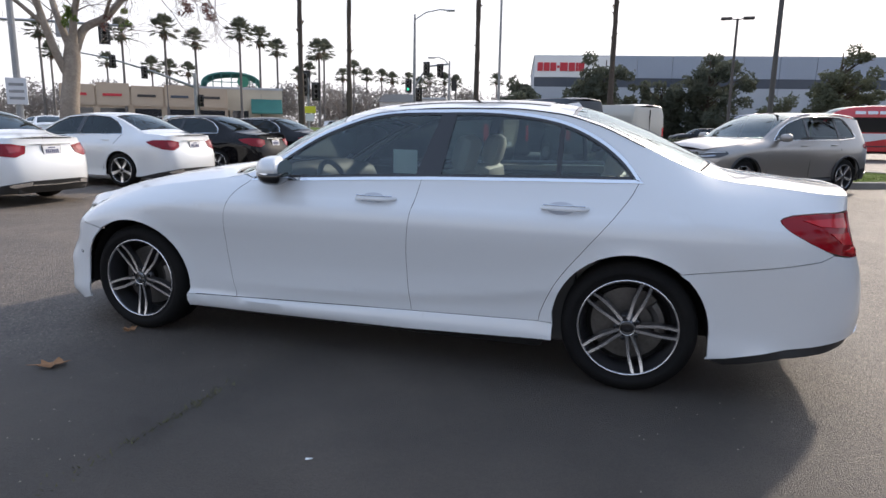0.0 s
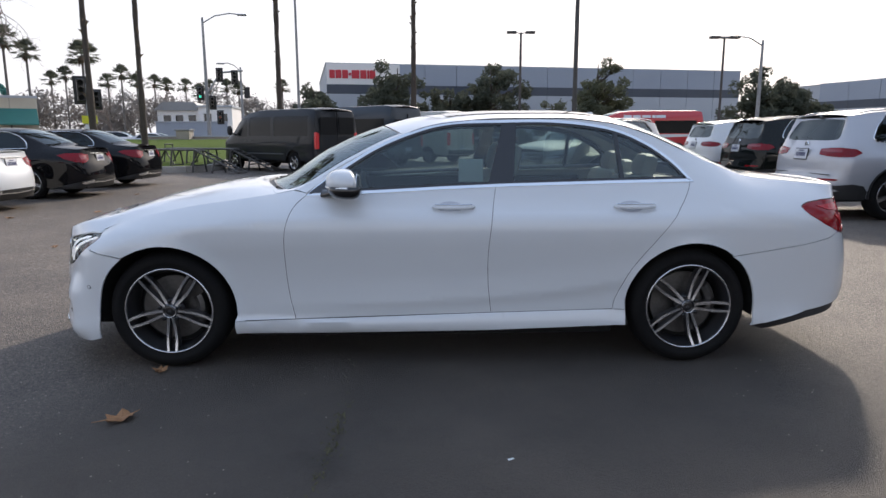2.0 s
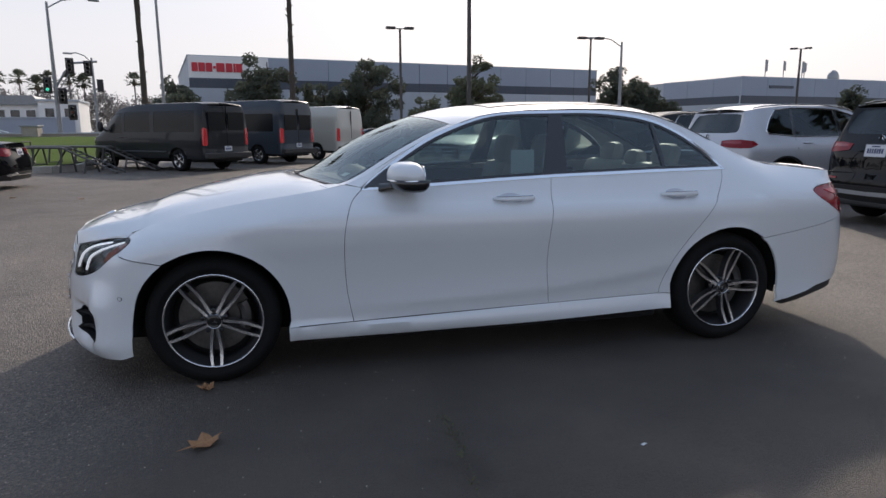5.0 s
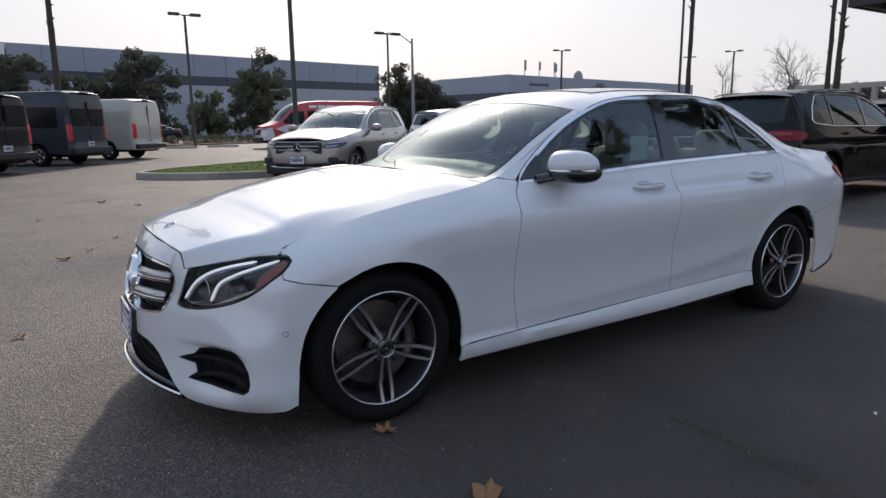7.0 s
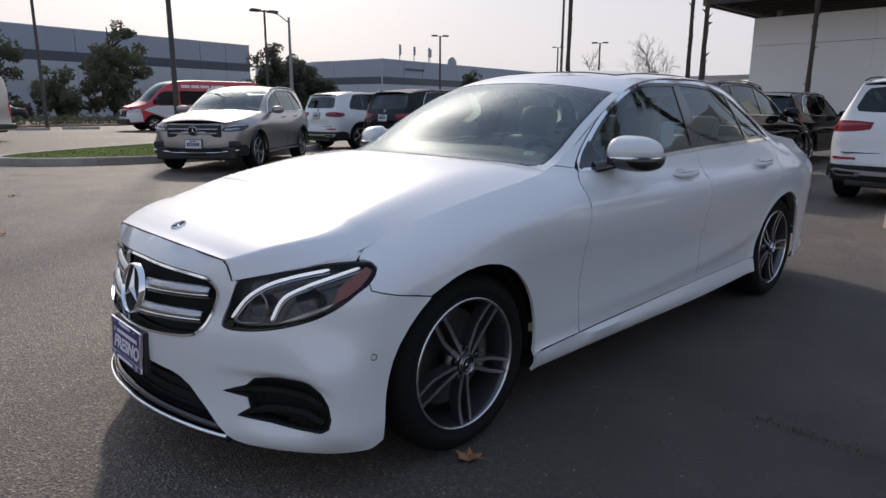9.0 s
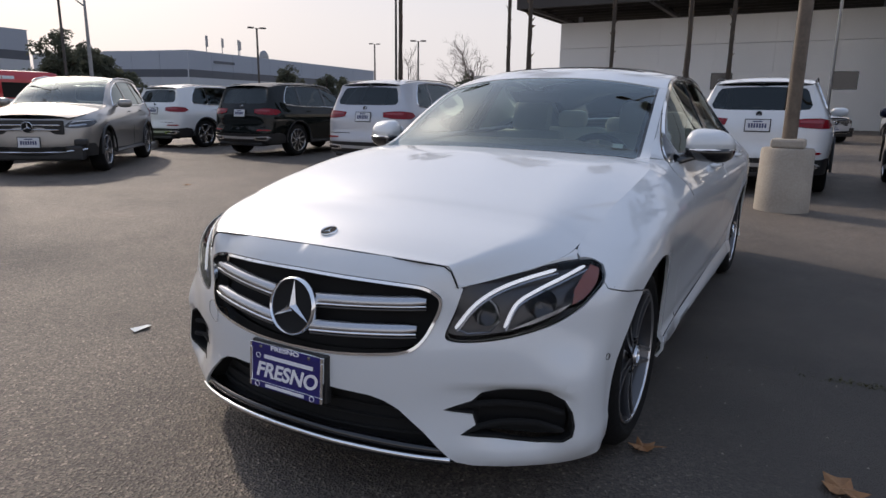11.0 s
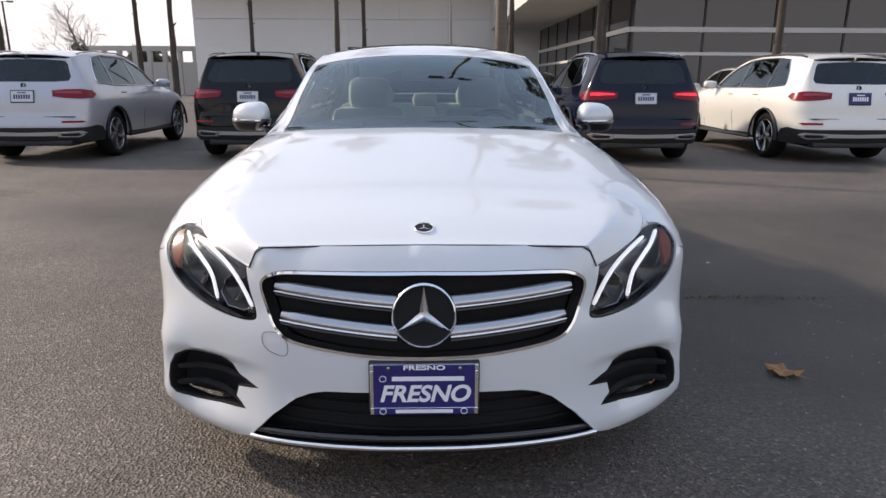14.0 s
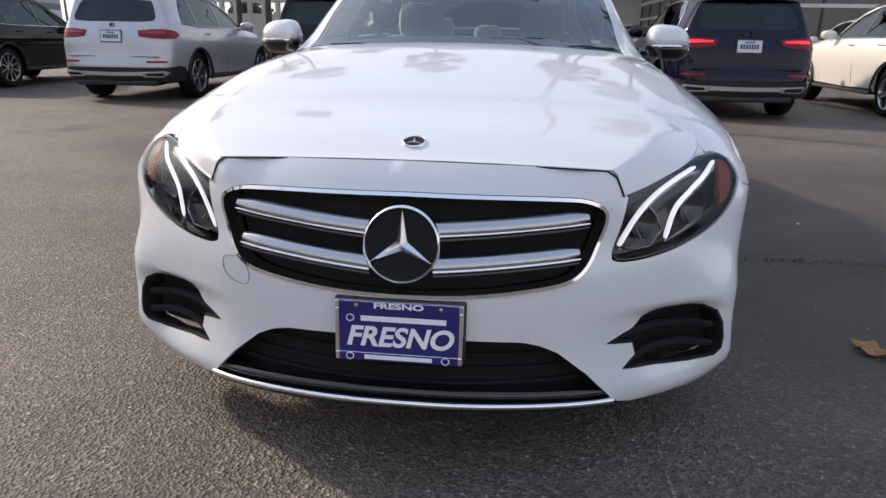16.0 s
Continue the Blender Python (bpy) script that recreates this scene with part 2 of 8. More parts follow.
CONCRETE = shade("concrete", (0.42, 0.38, 0.32), rough=0.88, second=(0.27, 0.235, 0.195), scale=3.2, fine=40, bump=0.4, spread=0.9)
KERB = shade("kerb_concrete", (0.40, 0.37, 0.33), rough=0.88, second=(0.25, 0.23, 0.2), scale=2.5, fine=45, bump=0.35, piece=0.1)
POLE_TAN = shade("weathered_steel_pole", (0.15, 0.115, 0.085), rough=0.6, second=(0.09, 0.07, 0.052), scale=5, fine=30)
POLE_DARK = shade("bronze_pole", (0.045, 0.042, 0.040), rough=0.5, second=(0.07, 0.065, 0.06), scale=4)
POLE_GREY = shade("galvanised_pole", (0.30, 0.31, 0.32), rough=0.45, metal=0.5, second=(0.22, 0.23, 0.24), scale=5)
GRASS = shade("lawn", (0.075, 0.115, 0.025), rough=0.95, spec=0.05, second=(0.105, 0.14, 0.035), scale=2.2, fine=70, bump=0.8, spread=0.8)
BLADE = shade("grass_blades", (0.075, 0.12, 0.025), rough=0.9, spec=0.1, second=(0.11, 0.15, 0.04), scale=3, fine=40, thin=0.45)
MOSS = shade("asphalt_moss", (0.115, 0.115, 0.06), rough=0.9, spec=0.1, second=(0.15, 0.14, 0.08), scale=6, fine=60)
SOIL = shade("dry_soil", (0.20, 0.145, 0.10), rough=0.95, second=(0.12, 0.085, 0.06), scale=1.2, fine=20, bump=0.5)
BARK = shade("palm_bark", (0.046, 0.037, 0.030), rough=0.9, second=(0.085, 0.067, 0.052), scale=5, fine=24, bump=0.8, spread=0.8)
PALE_BARK = shade("sycamore_bark", (0.34, 0.29, 0.235), rough=0.9, second=(0.17, 0.135, 0.105), scale=4, fine=18, bump=0.6, spread=0.8)
TWIG = shade("twig_bark", (0.26, 0.22, 0.19), rough=0.9, second=(0.18, 0.15, 0.13), scale=5)
FROND = shade("palm_frond", (0.11, 0.12, 0.088), rough=0.8, spec=0.1, second=(0.14, 0.15, 0.11), scale=1.5, fine=6, thin=0.45)
DEAD_FROND = shade("dead_frond", (0.16, 0.115, 0.07), rough=0.9, second=(0.10, 0.07, 0.045), scale=3)
LEAF_DARK = shade("dark_foliage", (0.105, 0.118, 0.090), rough=0.9, spec=0.05, second=(0.13, 0.142, 0.108), scale=0.9, fine=5, thin=0.6)
LEAF_OLIVE = shade("olive_foliage", (0.11, 0.12, 0.08), rough=0.9, spec=0.05, second=(0.15, 0.16, 0.105), scale=0.9, fine=5, thin=0.45)
# twiggy winter brush, its colour lightened to include distance haze
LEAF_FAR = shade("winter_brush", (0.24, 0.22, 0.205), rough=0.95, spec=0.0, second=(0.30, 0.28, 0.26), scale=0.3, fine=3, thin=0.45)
LEAF_DRY = shade("dry_leaf", (0.36, 0.19, 0.085), rough=0.8, second=(0.24, 0.12, 0.055), scale=9, fine=60, bump=0.3)
LEAF_RED = shade("dead_red_leaves", (0.12, 0.040, 0.035), rough=0.85, second=(0.075, 0.03, 0.026), scale=5)
LEAF_FRESH = shade("fresh_leaves", (0.10, 0.16, 0.03), rough=0.7, second=(0.16, 0.20, 0.05), scale=3, thin=0.45)
WALL_WHITE = shade("white_stucco", (0.82, 0.81, 0.78), rough=0.9, second=(0.77, 0.76, 0.73), scale=0.35, fine=14, bump=0.1, piece=0.02)
WALL_GREY = shade("grey_cladding", (0.34, 0.38, 0.44), rough=0.7, second=(0.31, 0.345, 0.40), scale=0.15, fine=6)
WALL_PALE = shade("pale_grey_cladding", (0.47, 0.50, 0.53), rough=0.7, second=(0.42, 0.445, 0.475), scale=0.15, fine=6)
BAND_BLUE = shade("dark_blue_band", (0.045, 0.060, 0.085), rough=0.35, second=(0.06, 0.075, 0.1), scale=0.3)
BEIGE = shade("beige_stucco", (0.50, 0.40, 0.295), rough=0.9, second=(0.43, 0.34, 0.25), scale=0.3, fine=9)
CREAM = shade("cream_stucco", (0.60, 0.54, 0.42), rough=0.9, second=(0.53, 0.47, 0.37), scale=0.3, fine=9)
TEAL = shade("teal_metal", (0.045, 0.20, 0.165), rough=0.5, second=(0.035, 0.155, 0.13), scale=0.5)
CANOPY = shade("dark_bronze_soffit", (0.060, 0.054, 0.050), rough=0.7, second=(0.045, 0.04, 0.038), scale=0.5)
SOFFIT = shade("pale_soffit", (0.72, 0.71, 0.67), rough=0.85, second=(0.66, 0.65, 0.61), scale=0.4)
SHOW_GLASS = shade("showroom_glass", (0.018, 0.021, 0.025), rough=0.05, coat=0.3, spec=0.7)
SIGN_RED = shade("red_sign", (0.55, 0.03, 0.045), rough=0.5)
SIGN_YELLOW = shade("yellow_sign", (0.62, 0.60, 0.03), rough=0.5)
SIGN_GREEN = shade("green_sign", (0.03, 0.20, 0.12), rough=0.5)
SIGNAL_RED = shade("lit_red_signal", (0.9, 0.06, 0.04), rough=0.4, emit=0.8)
SIGNAL_GREEN = shade("lit_green_signal", (0.06, 0.75, 0.45), rough=0.4, emit=0.9)


# ---- mesh helpers ----
def link(name, verts, faces, material, parent=None, label="", smooth=False, sharp=0.0):
    me = bpy.data.meshes.new(name)
    me.from_pydata([tuple(map(float, v)) for v in verts], [], [tuple(map(int, f)) for f in faces])
    me.materials.append(material)
    if smooth:
        me.polygons.foreach_set("use_smooth", [True] * len(me.polygons))
        if sharp:
            me.set_sharp_from_angle(angle=radians(sharp))
    me.update()
    ob = new(name, me)
    if parent:
        ob.parent = parent
    if label:
        ob["label"] = label
    return ob


def part(name, bm, material, parent=None, label="", smooth=False, sharp=40.0):
    """Links a bmesh as one mesh object under a thing or a part."""
    me = bpy.data.meshes.new(name)
    bm.to_mesh(me)
    bm.free()
    me.materials.append(material)
    if smooth:
        me.polygons.foreach_set("use_smooth", [True] * len(me.polygons))
        me.set_sharp_from_angle(angle=radians(sharp))
    ob = new(name, me)
    if parent:
        ob.parent = parent
    if label:
        ob["label"] = label
    return ob


def thing(name, label, category, group="", m=None, kind=""):
    ob = tagged(new(name), label, category, group, kind)
    if m is not None:
        ob.matrix_world = m
    return ob


def add_box(bm, lo, hi, bevel=0.0, m=None):
    lo, hi = Vector(lo), Vector(hi)
    r = bmesh.ops.create_cube(bm, size=1.0)
    vs = r["verts"]
    for v in vs:
        v.co = Vector((lo[i] + (v.co[i] + 0.5) * (hi[i] - lo[i]) for i in range(3)))
    if bevel:
        es = list({e for v in vs for e in v.link_edges})
        r = bmesh.ops.bevel(bm, geom=es, offset=bevel, segments=2, profile=0.5, affect="EDGES")
        vs = list({v for f in r["faces"] for v in f.verts} | {v for v in vs if v.is_valid})
    if m is not None:
        for v in vs:
            v.co = m @ v.co
    return vs


def box(lo, hi, bevel=0.0, m=None):
    bm = bmesh.new()
    add_box(bm, lo, hi, bevel, m)
    return bm


def add_tube(bm, path, radii, sides=10, cap=True, flat=1.0):
    """A round bar along a path, of one radius or one at each point."""
    path = [Vector(p) for p in path]
    radii = list(radii) if hasattr(radii, "__len__") else [radii] * len(path)
    up, rings = None, []
    for i, p in enumerate(path):
        d = (path[min(i + 1, len(path) - 1)] - path[max(i - 1, 0)]).normalized()
        if up is None:
            up = d.orthogonal().normalized()
        up = (up - d * up.dot(d)).normalized()
        side = d.cross(up)
        rings.append([bm.verts.new(p + radii[i] * (math.cos(2 * math.pi * k / sides) * up + flat * math.sin(2 * math.pi * k / sides) * side)) for k in range(sides)])
    for a, b in zip(rings, rings[1:]):
        for k in range(sides):
            bm.faces.new((a[k], a[(k + 1) % sides], b[(k + 1) % sides], b[k]))
    if cap:
        bm.faces.new(rings[0][::-1])
        bm.faces.new(rings[-1])
    return bm


def tube(path, radii, sides=10, cap=True, flat=1.0):
    return add_tube(bmesh.new(), path, radii, sides, cap, flat)


def lathe(profile, sides=32, axis="y"):
    """A turned body: rows of (along the axis, radius)."""
    bm = bmesh.new()
    rings = []
    for a, r in profile:
        ring = []
        for k in range(sides):
            c, s = math.cos(2 * math.pi * k / sides) * r, math.sin(2 * math.pi * k / sides) * r
            ring.append(bm.verts.new((c, a, s) if axis == "y" else (c, s, a)))
        rings.append(ring)
    for p, q in zip(rings, rings[1:]):
        for k in range(sides):
            bm.faces.new((p[k], p[(k + 1) % sides], q[(k + 1) % sides], q[k]))
    bmesh.ops.recalc_face_normals(bm, faces=bm.faces)
    return bm


def prism(poly, lo, hi, axis="y"):
    """A flat shape given thickness: poly in the two other axes."""
    bm = bmesh.new()
    put = {"y": lambda a, b, h: (a, h, b), "x": lambda a, b, h: (h, a, b), "z": lambda a, b, h: (a, b, h)}[axis]
    a = [bm.verts.new(put(*p, lo)) for p in poly]
    b = [bm.verts.new(put(*p, hi)) for p in poly]
    bm.faces.new(a)
    bm.faces.new(b[::-1])
    for i in range(len(a)):
        j = (i + 1) % len(a)
        bm.faces.new((a[j], a[i], b[i], b[j]))
    bmesh.ops.recalc_face_normals(bm, faces=bm.faces)
    return bm


from mathutils import geometry

# ---- surfaces of vehicle bodies ----
def pchip(table):
    """A smooth curve through the rows (x, y), with no overshoot."""
    xs, ys = np.array(table, float).T
    h, d = np.diff(xs), np.diff(ys) / np.diff(xs)
    m = np.zeros(len(xs))
    m[0], m[-1] = d[0], d[-1]
    for i in range(1, len(xs) - 1):
        if d[i - 1] * d[i] > 0:
            a, b = 2 * h[i] + h[i - 1], h[i] + 2 * h[i - 1]
            m[i] = (a + b) / (a / d[i - 1] + b / d[i])

    def at(x):
        x = np.clip(np.asarray(x, float), xs[0], xs[-1])
        i = np.clip(np.searchsorted(xs, x) - 1, 0, len(h) - 1)
        t = (x - xs[i]) / h[i]
        return ((1 + 2 * t) * (1 - t) ** 2 * ys[i] + t * (1 - t) ** 2 * h[i] * m[i]
                + t * t * (3 - 2 * t) * ys[i + 1] + t * t * (t - 1) * h[i] * m[i + 1])
    return at


def spline(points, n=8, closed=False):
    """Points on a Catmull-Rom curve through the given ones."""
    p = np.array(points, float)
    if len(p) < 3:
        return p
    q = np.vstack([p[-1:], p, p[:2]]) if closed else np.vstack([2 * p[:1] - p[1:2], p, 2 * p[-1:] - p[-2:-1]])
    out = []
    for i in range(1, len(q) - 2):
        a, b, c, d = q[i - 1], q[i], q[i + 1], q[i + 2]
        for t in np.arange(n) / n:
            out.append(0.5 * (2 * b + (c - a) * t + (2 * a - 5 * b + 4 * c - d) * t * t + (3 * b - a - 3 * c + d) * t ** 3))
    if not closed:
        out.append(p[-1])
    return np.array(out)


class Shell:
    """The skin of a vehicle that heads to -x. A place on it is (s, z): the way along its plan outline from the middle
    of the nose, to its left if positive, and the height."""

    def __init__(self, plan, nose, tail, side, edge, shoulder, bow=0.0):
        half = np.array(plan, float)
        full = np.vstack([half[1:4][::-1] * (1, -1), half, half[-4:-1][::-1] * (1, -1)])
        line = spline(full, 40)
        a, b = 120, 120 + 40 * (len(half) - 1)
        line = line[a:b + 1]
        step = np.gradient(line, axis=0)
        step /= np.linalg.norm(step, axis=1)[:, None]
        self.x, self.w = line.T
        self.s = np.r_[0, np.cumsum(np.linalg.norm(np.diff(line, axis=0), axis=1))]
        self.nx, self.ny = -step[:, 1], step[:, 0]
        self.length = self.s[-1]
        # how far a place belongs to the nose or the tail, eased round the corners
        grid = np.linspace(0, self.length, int(self.length / 0.01) + 1)
        ease = np.hanning(31) / np.hanning(31).sum()
        eased = lambda v: np.interp(self.s, grid, np.convolve(np.pad(np.interp(grid, self.s, v), 15, "reflect"), ease, "valid"))
        self.fore, self.aft = eased(np.maximum(0, -self.nx) ** 2), eased(np.maximum(0, self.nx) ** 2)
        self.nose, self.tail, self.side = pchip(nose), pchip(tail), pchip(side)
        self.ye, self.ze = pchip([(r[0], r[1]) for r in edge]), pchip([(r[0], r[2]) for r in edge])
        self.zs, self.power = pchip([(r[0], r[1]) for r in shoulder]), pchip([(r[0], r[2]) for r in shoulder])
        self.bow, self.flare, self.rake = bow, 0.0, None
        self.creases, self.arches, self.brow, self.scoop, self.corner, self.heel = (), (), None, None, None, None

    def at_x(self, x):
        return np.interp(x, self.x, self.s)

    def at_front(self, y):
        k = len(self.s) // 2
        return np.sign(y) * np.interp(np.abs(y), self.w[:k], self.s[:k])

    def at_rear(self, y):
        k = len(self.s) // 2
        return np.sign(y) * np.interp(-np.abs(y), -self.w[k:], self.s[k:])

    def flank(self, x, z, w):
        zs, ze, ye = self.zs(x), self.ze(x), self.ye(x)
        tuck = 1 - np.where(x < 0, self.flare, 0.4 * self.flare) * (1 - np.clip((1.95 - np.abs(x)) / 0.75, 0, 1))
        y0 = w - self.side(np.minimum(z, zs)) * tuck
        for line, out, over, under in self.creases:
            u = z - line(x)
            y0 = y0 + out(x) * np.clip(1 - np.maximum(u / over, -u / under), 0, 1)
        for cx, cz in self.arches:
            y0 = y0 + 0.011 * np.clip(1 - (np.hypot(x - cx, z - cz) - 0.375) / 0.075, 0, 1) ** 1.6
        t = np.clip((z - zs) / np.maximum(ze - zs, 0.02), 0, 1.04)
        return y0 - (y0 - ye) * (t ** self.power(x) - self.bow * t * (1 - t))

    def points(self, sz, push=0.0):
        sz = np.asarray(sz, float).reshape(-1, 2)
        a, z, sign = np.abs(sz[:, 0]), sz[:, 1], np.where(sz[:, 0] < 0, 1.0, -1.0)
        x, w = np.interp(a, self.s, self.x), np.interp(a, self.s, self.w)
        nx, ny = np.interp(a, self.s, self.nx), np.interp(a, self.s, self.ny)
        f, r = np.interp(a, self.s, self.fore), np.interp(a, self.s, self.aft)
        d = (1 - f - r) * (w - self.flank(x, z, w)) + f * self.nose(z) + r * self.tail(z) - push
        if self.rake:
            lean = np.clip((z - 0.56) / 0.17, 0, 1.1)
            d = d + self.rake(a) * lean * lean * (1.6 - 0.6 * lean)
        if self.brow:
            ease = lambda v: np.clip(v, 0, 1) ** 2 * (3 - 2 * np.clip(v, 0, 1))
            d = d + self.scoop(a) * ease((self.brow(a) - z) / 0.026) * ease((z - 0.185) / 0.07)
            # squarer bumper corners, tucked in before the wheel
            d = d - self.corner(a) * ease((z - 0.15) / 0.10) * ease((0.56 - z) / 0.14) + self.heel(a) * ease((0.60 - z) / 0.24)
        return np.stack([x - nx * d, sign * (w - ny * d), z], 1)


class Top:
    """The skin between the two upper edges of a shell: hood, screens, roof and lid. A place on it is (x, t): t runs from -1 to 1 across."""

    def __init__(self, shell, crown, bow, power=2.4, fold=None):
        self.shell, self.crown, self.bow, self.power, self.fold = shell, pchip(crown), pchip(bow), power, fold

    def points(self, xt, push=0.0):
        xt = np.asarray(xt, float).reshape(-1, 2)
        x, t = xt[:, 0], np.clip(xt[:, 1], -1, 1)
        sh = self.shell
        e = sh.points(np.stack([sh.at_x(x), sh.ze(x)], 1))
        near = np.clip((x - sh.x[0] - 0.26) / 0.25, 0, 1)[:, None]
        e = near * np.abs(e) * (np.sign(e[:, :1]) * (1, 0, 0) + (0, 1, 1)) + (1 - near) * np.stack([x, sh.ye(x), sh.ze(x)], 1)
        a = np.abs(t)
        rise = self.crown(x) * (1 - a ** (self.power(x) if callable(self.power) else self.power))
        if self.fold:
            # a hood with two ridges: a gentle crown between them, steeper flanks outside
            at, keep = self.fold[0](x), self.fold[1](x)
            flat, fall = keep + (1 - keep) * (1 - (a / at) ** 2), keep * (1 - a) / (1 - at)
            mix = np.clip(0.5 + 0.5 * (fall - flat) / 0.22, 0, 1)
            bent = self.crown(x) * (fall * (1 - mix) + flat * mix - 0.22 * mix * (1 - mix)) * np.where(a > 0.999, 0, 1)
            rise = np.where(x < -0.84, bent, rise)
        return np.stack([e[:, 0] - self.bow(x) * (1 - t * t), -t * np.abs(e[:, 1]), e[:, 2] + rise + push], 1)


def inside(points, loops):
    """Which of the points lie within the loops, by the even-odd rule."""
    hit = np.zeros(len(points), bool)
    for loop in loops:
        a, b = loop, np.roll(loop, -1, 0)
        for (x0, y0), (x1, y1) in zip(a, b):
            if y0 != y1:
                cross = (points[:, 1] >= min(y0, y1)) & (points[:, 1] < max(y0, y1))
                hit ^= cross & (points[:, 0] < x0 + (points[:, 1] - y0) * (x1 - x0) / (y1 - y0))
    return hit


def shrink(loop, gap):
    """The loop moved inwards by gap."""
    p = np.array(loop, float)
    area = 0.5 * np.sum(p[:, 0] * np.roll(p[:, 1], -1) - np.roll(p[:, 0], -1) * p[:, 1])
    d = np.roll(p, -1, 0) - np.roll(p, 1, 0)
    d /= np.maximum(np.linalg.norm(d, axis=1), 1e-9)[:, None]
    return p + np.sign(area) * gap * np.stack([-d[:, 1], d[:, 0]], 1)


def resample(loop, step):
    p, out = np.array(loop, float), []
    for a, b in zip(p, np.roll(p, -1, 0)):
        length = np.linalg.norm(b - a)
        if length > 1e-5:
            k = max(1, int(math.ceil(length / step)))
            out += [a + (b - a) * i / k for i in range(k)]
    return np.array(out)


def cut(loop, a, b, c):
    """The part of the loop where a x + b y <= c."""
    out = []
    for p, q in zip(loop, np.roll(loop, -1, 0)):
        dp, dq = a * p[0] + b * p[1] - c, a * q[0] + b * q[1] - c
        if dp <= 0:
            out.append(p)
        if dp * dq < 0:
            out.append(p + (q - p) * dp / (dp - dq))
    return np.array(out)


def sheet_mesh(outer, skin, holes=(), step=0.05, gap=0.0, depth=0.012, push=0.0, mirror=False, centre=None, lines=()):
    """A panel cut out of a skin, with a folded rim: its corners and faces."""
    loops = [resample(outer, step)] + [resample(h, step) for h in holes]
    if gap:
        loops = [shrink(loops[0], gap)] + [shrink(h, -gap) for h in loops[1:]]
    lo, hi = loops[0].min(0), loops[0].max(0)
    folds, ends = [], np.vstack(loops)
    for path in lines:
        path = np.array(path, float)
        way = np.r_[0, np.cumsum(np.linalg.norm(np.diff(path, axis=0), axis=1))]
        at = np.linspace(0, way[-1], max(2, int(way[-1] / step)))
        run = np.stack([np.interp(at, way, path[:, k]) for k in (0, 1)], 1)
        ok = inside(run, loops) & np.array([np.min(np.sum((ends - g) ** 2, 1)) > (0.3 * step) ** 2 for g in run])
        folds.append((run, ok))
    gx, gy = np.meshgrid(np.arange(lo[0] + step / 2, hi[0], step), np.arange(lo[1] + step / 2, hi[1], step))
    grid = np.stack([gx.ravel(), gy.ravel()], 1)
    if len(grid):
        grid = grid[inside(grid, loops)]
        for loop in loops + [run[ok] for run, ok in folds if ok.any()]:
            if len(grid):
                grid = grid[np.array([np.min(np.sum((loop - g) ** 2, 1)) > (0.35 * step) ** 2 for g in grid], bool)]
    flat, edges = [], []
    for loop in loops:
        k = len(flat)
        flat += [tuple(p) for p in loop]
        edges += [(k + i, k + (i + 1) % len(loop)) for i in range(len(loop))]
    for run, ok in folds:
        before = None
        for g, keep in zip(run, ok):
            if keep:
                flat.append(tuple(g))
                if before is not None:
                    edges.append((before, len(flat) - 1))
            before = len(flat) - 1 if keep else None
    flat += [tuple(g) for g in grid]
    verts, _, tris, *_ = geometry.delaunay_2d_cdt([Vector(p) for p in flat], edges, [], 0, 1e-6)
    v2 = np.array([tuple(v) for v in verts])
    tri = np.array([tuple(t) for t in tris], int)
    tri = tri[inside(v2[tri].mean(1), loops)]
    p = skin.points(v2, push)
    if mirror:
        p = p * (1, -1, 1)
    normal = np.cross(p[tri[:, 1]] - p[tri[:, 0]], p[tri[:, 2]] - p[tri[:, 0]])
    mid = p[tri].mean(1)
    ref = np.array(centre) if centre is not None else np.array([np.clip(mid[:, 0].mean(), -1.4, 1.4), 0, 0.6])
    if np.sum(normal * (mid - ref)) < 0:
        tri, normal = tri[:, ::-1], -normal
    verts, faces = p.tolist(), tri.tolist()
    if depth:
        vn = np.zeros_like(p)
        for k in range(3):
            np.add.at(vn, tri[:, k], normal)
        vn /= np.maximum(np.linalg.norm(vn, axis=1), 1e-12)[:, None]
        seen = set()
        for a, b, c in tri.tolist():
            seen |= {(a, b), (b, c), (c, a)}
        rim = [(a, b) for a, b in seen if (b, a) not in seen]
        top, low = {}, {}
        for a in {i for e in rim for i in e}:
            top[a] = len(verts)
            verts.append(p[a].tolist())
            low[a] = len(verts)
            verts.append((p[a] - vn[a] * depth).tolist())
        faces += [[top[b], top[a], low[a], low[b]] for a, b in rim]
    return verts, faces


def sheet(name, outer, skin, material, parent, label="", smooth=True, **how):
    return link(name, *sheet_mesh(outer, skin, **how), material, parent, label, smooth=smooth, sharp=50)


def ribbon(name, path, skin, half, material, parent, label="", push=0.004, mirror=False, thick=0.006, sides=8):
    """A slim moulding laid on a skin along a path."""
    p = skin.points(np.array(path, float), push)
    if mirror:
        p = p * (1, -1, 1)
    return part(name, tube(p.tolist(), half, sides), material, parent, label, smooth=True, sharp=60)


def arch(cx, cz, a, b, start, end, n=28):
    """An arc of a wheel opening, by angles from +x to +z."""
    return [(cx + a * math.cos(radians(k)), cz + b * math.sin(radians(k))) for k in np.linspace(start, end, n)]


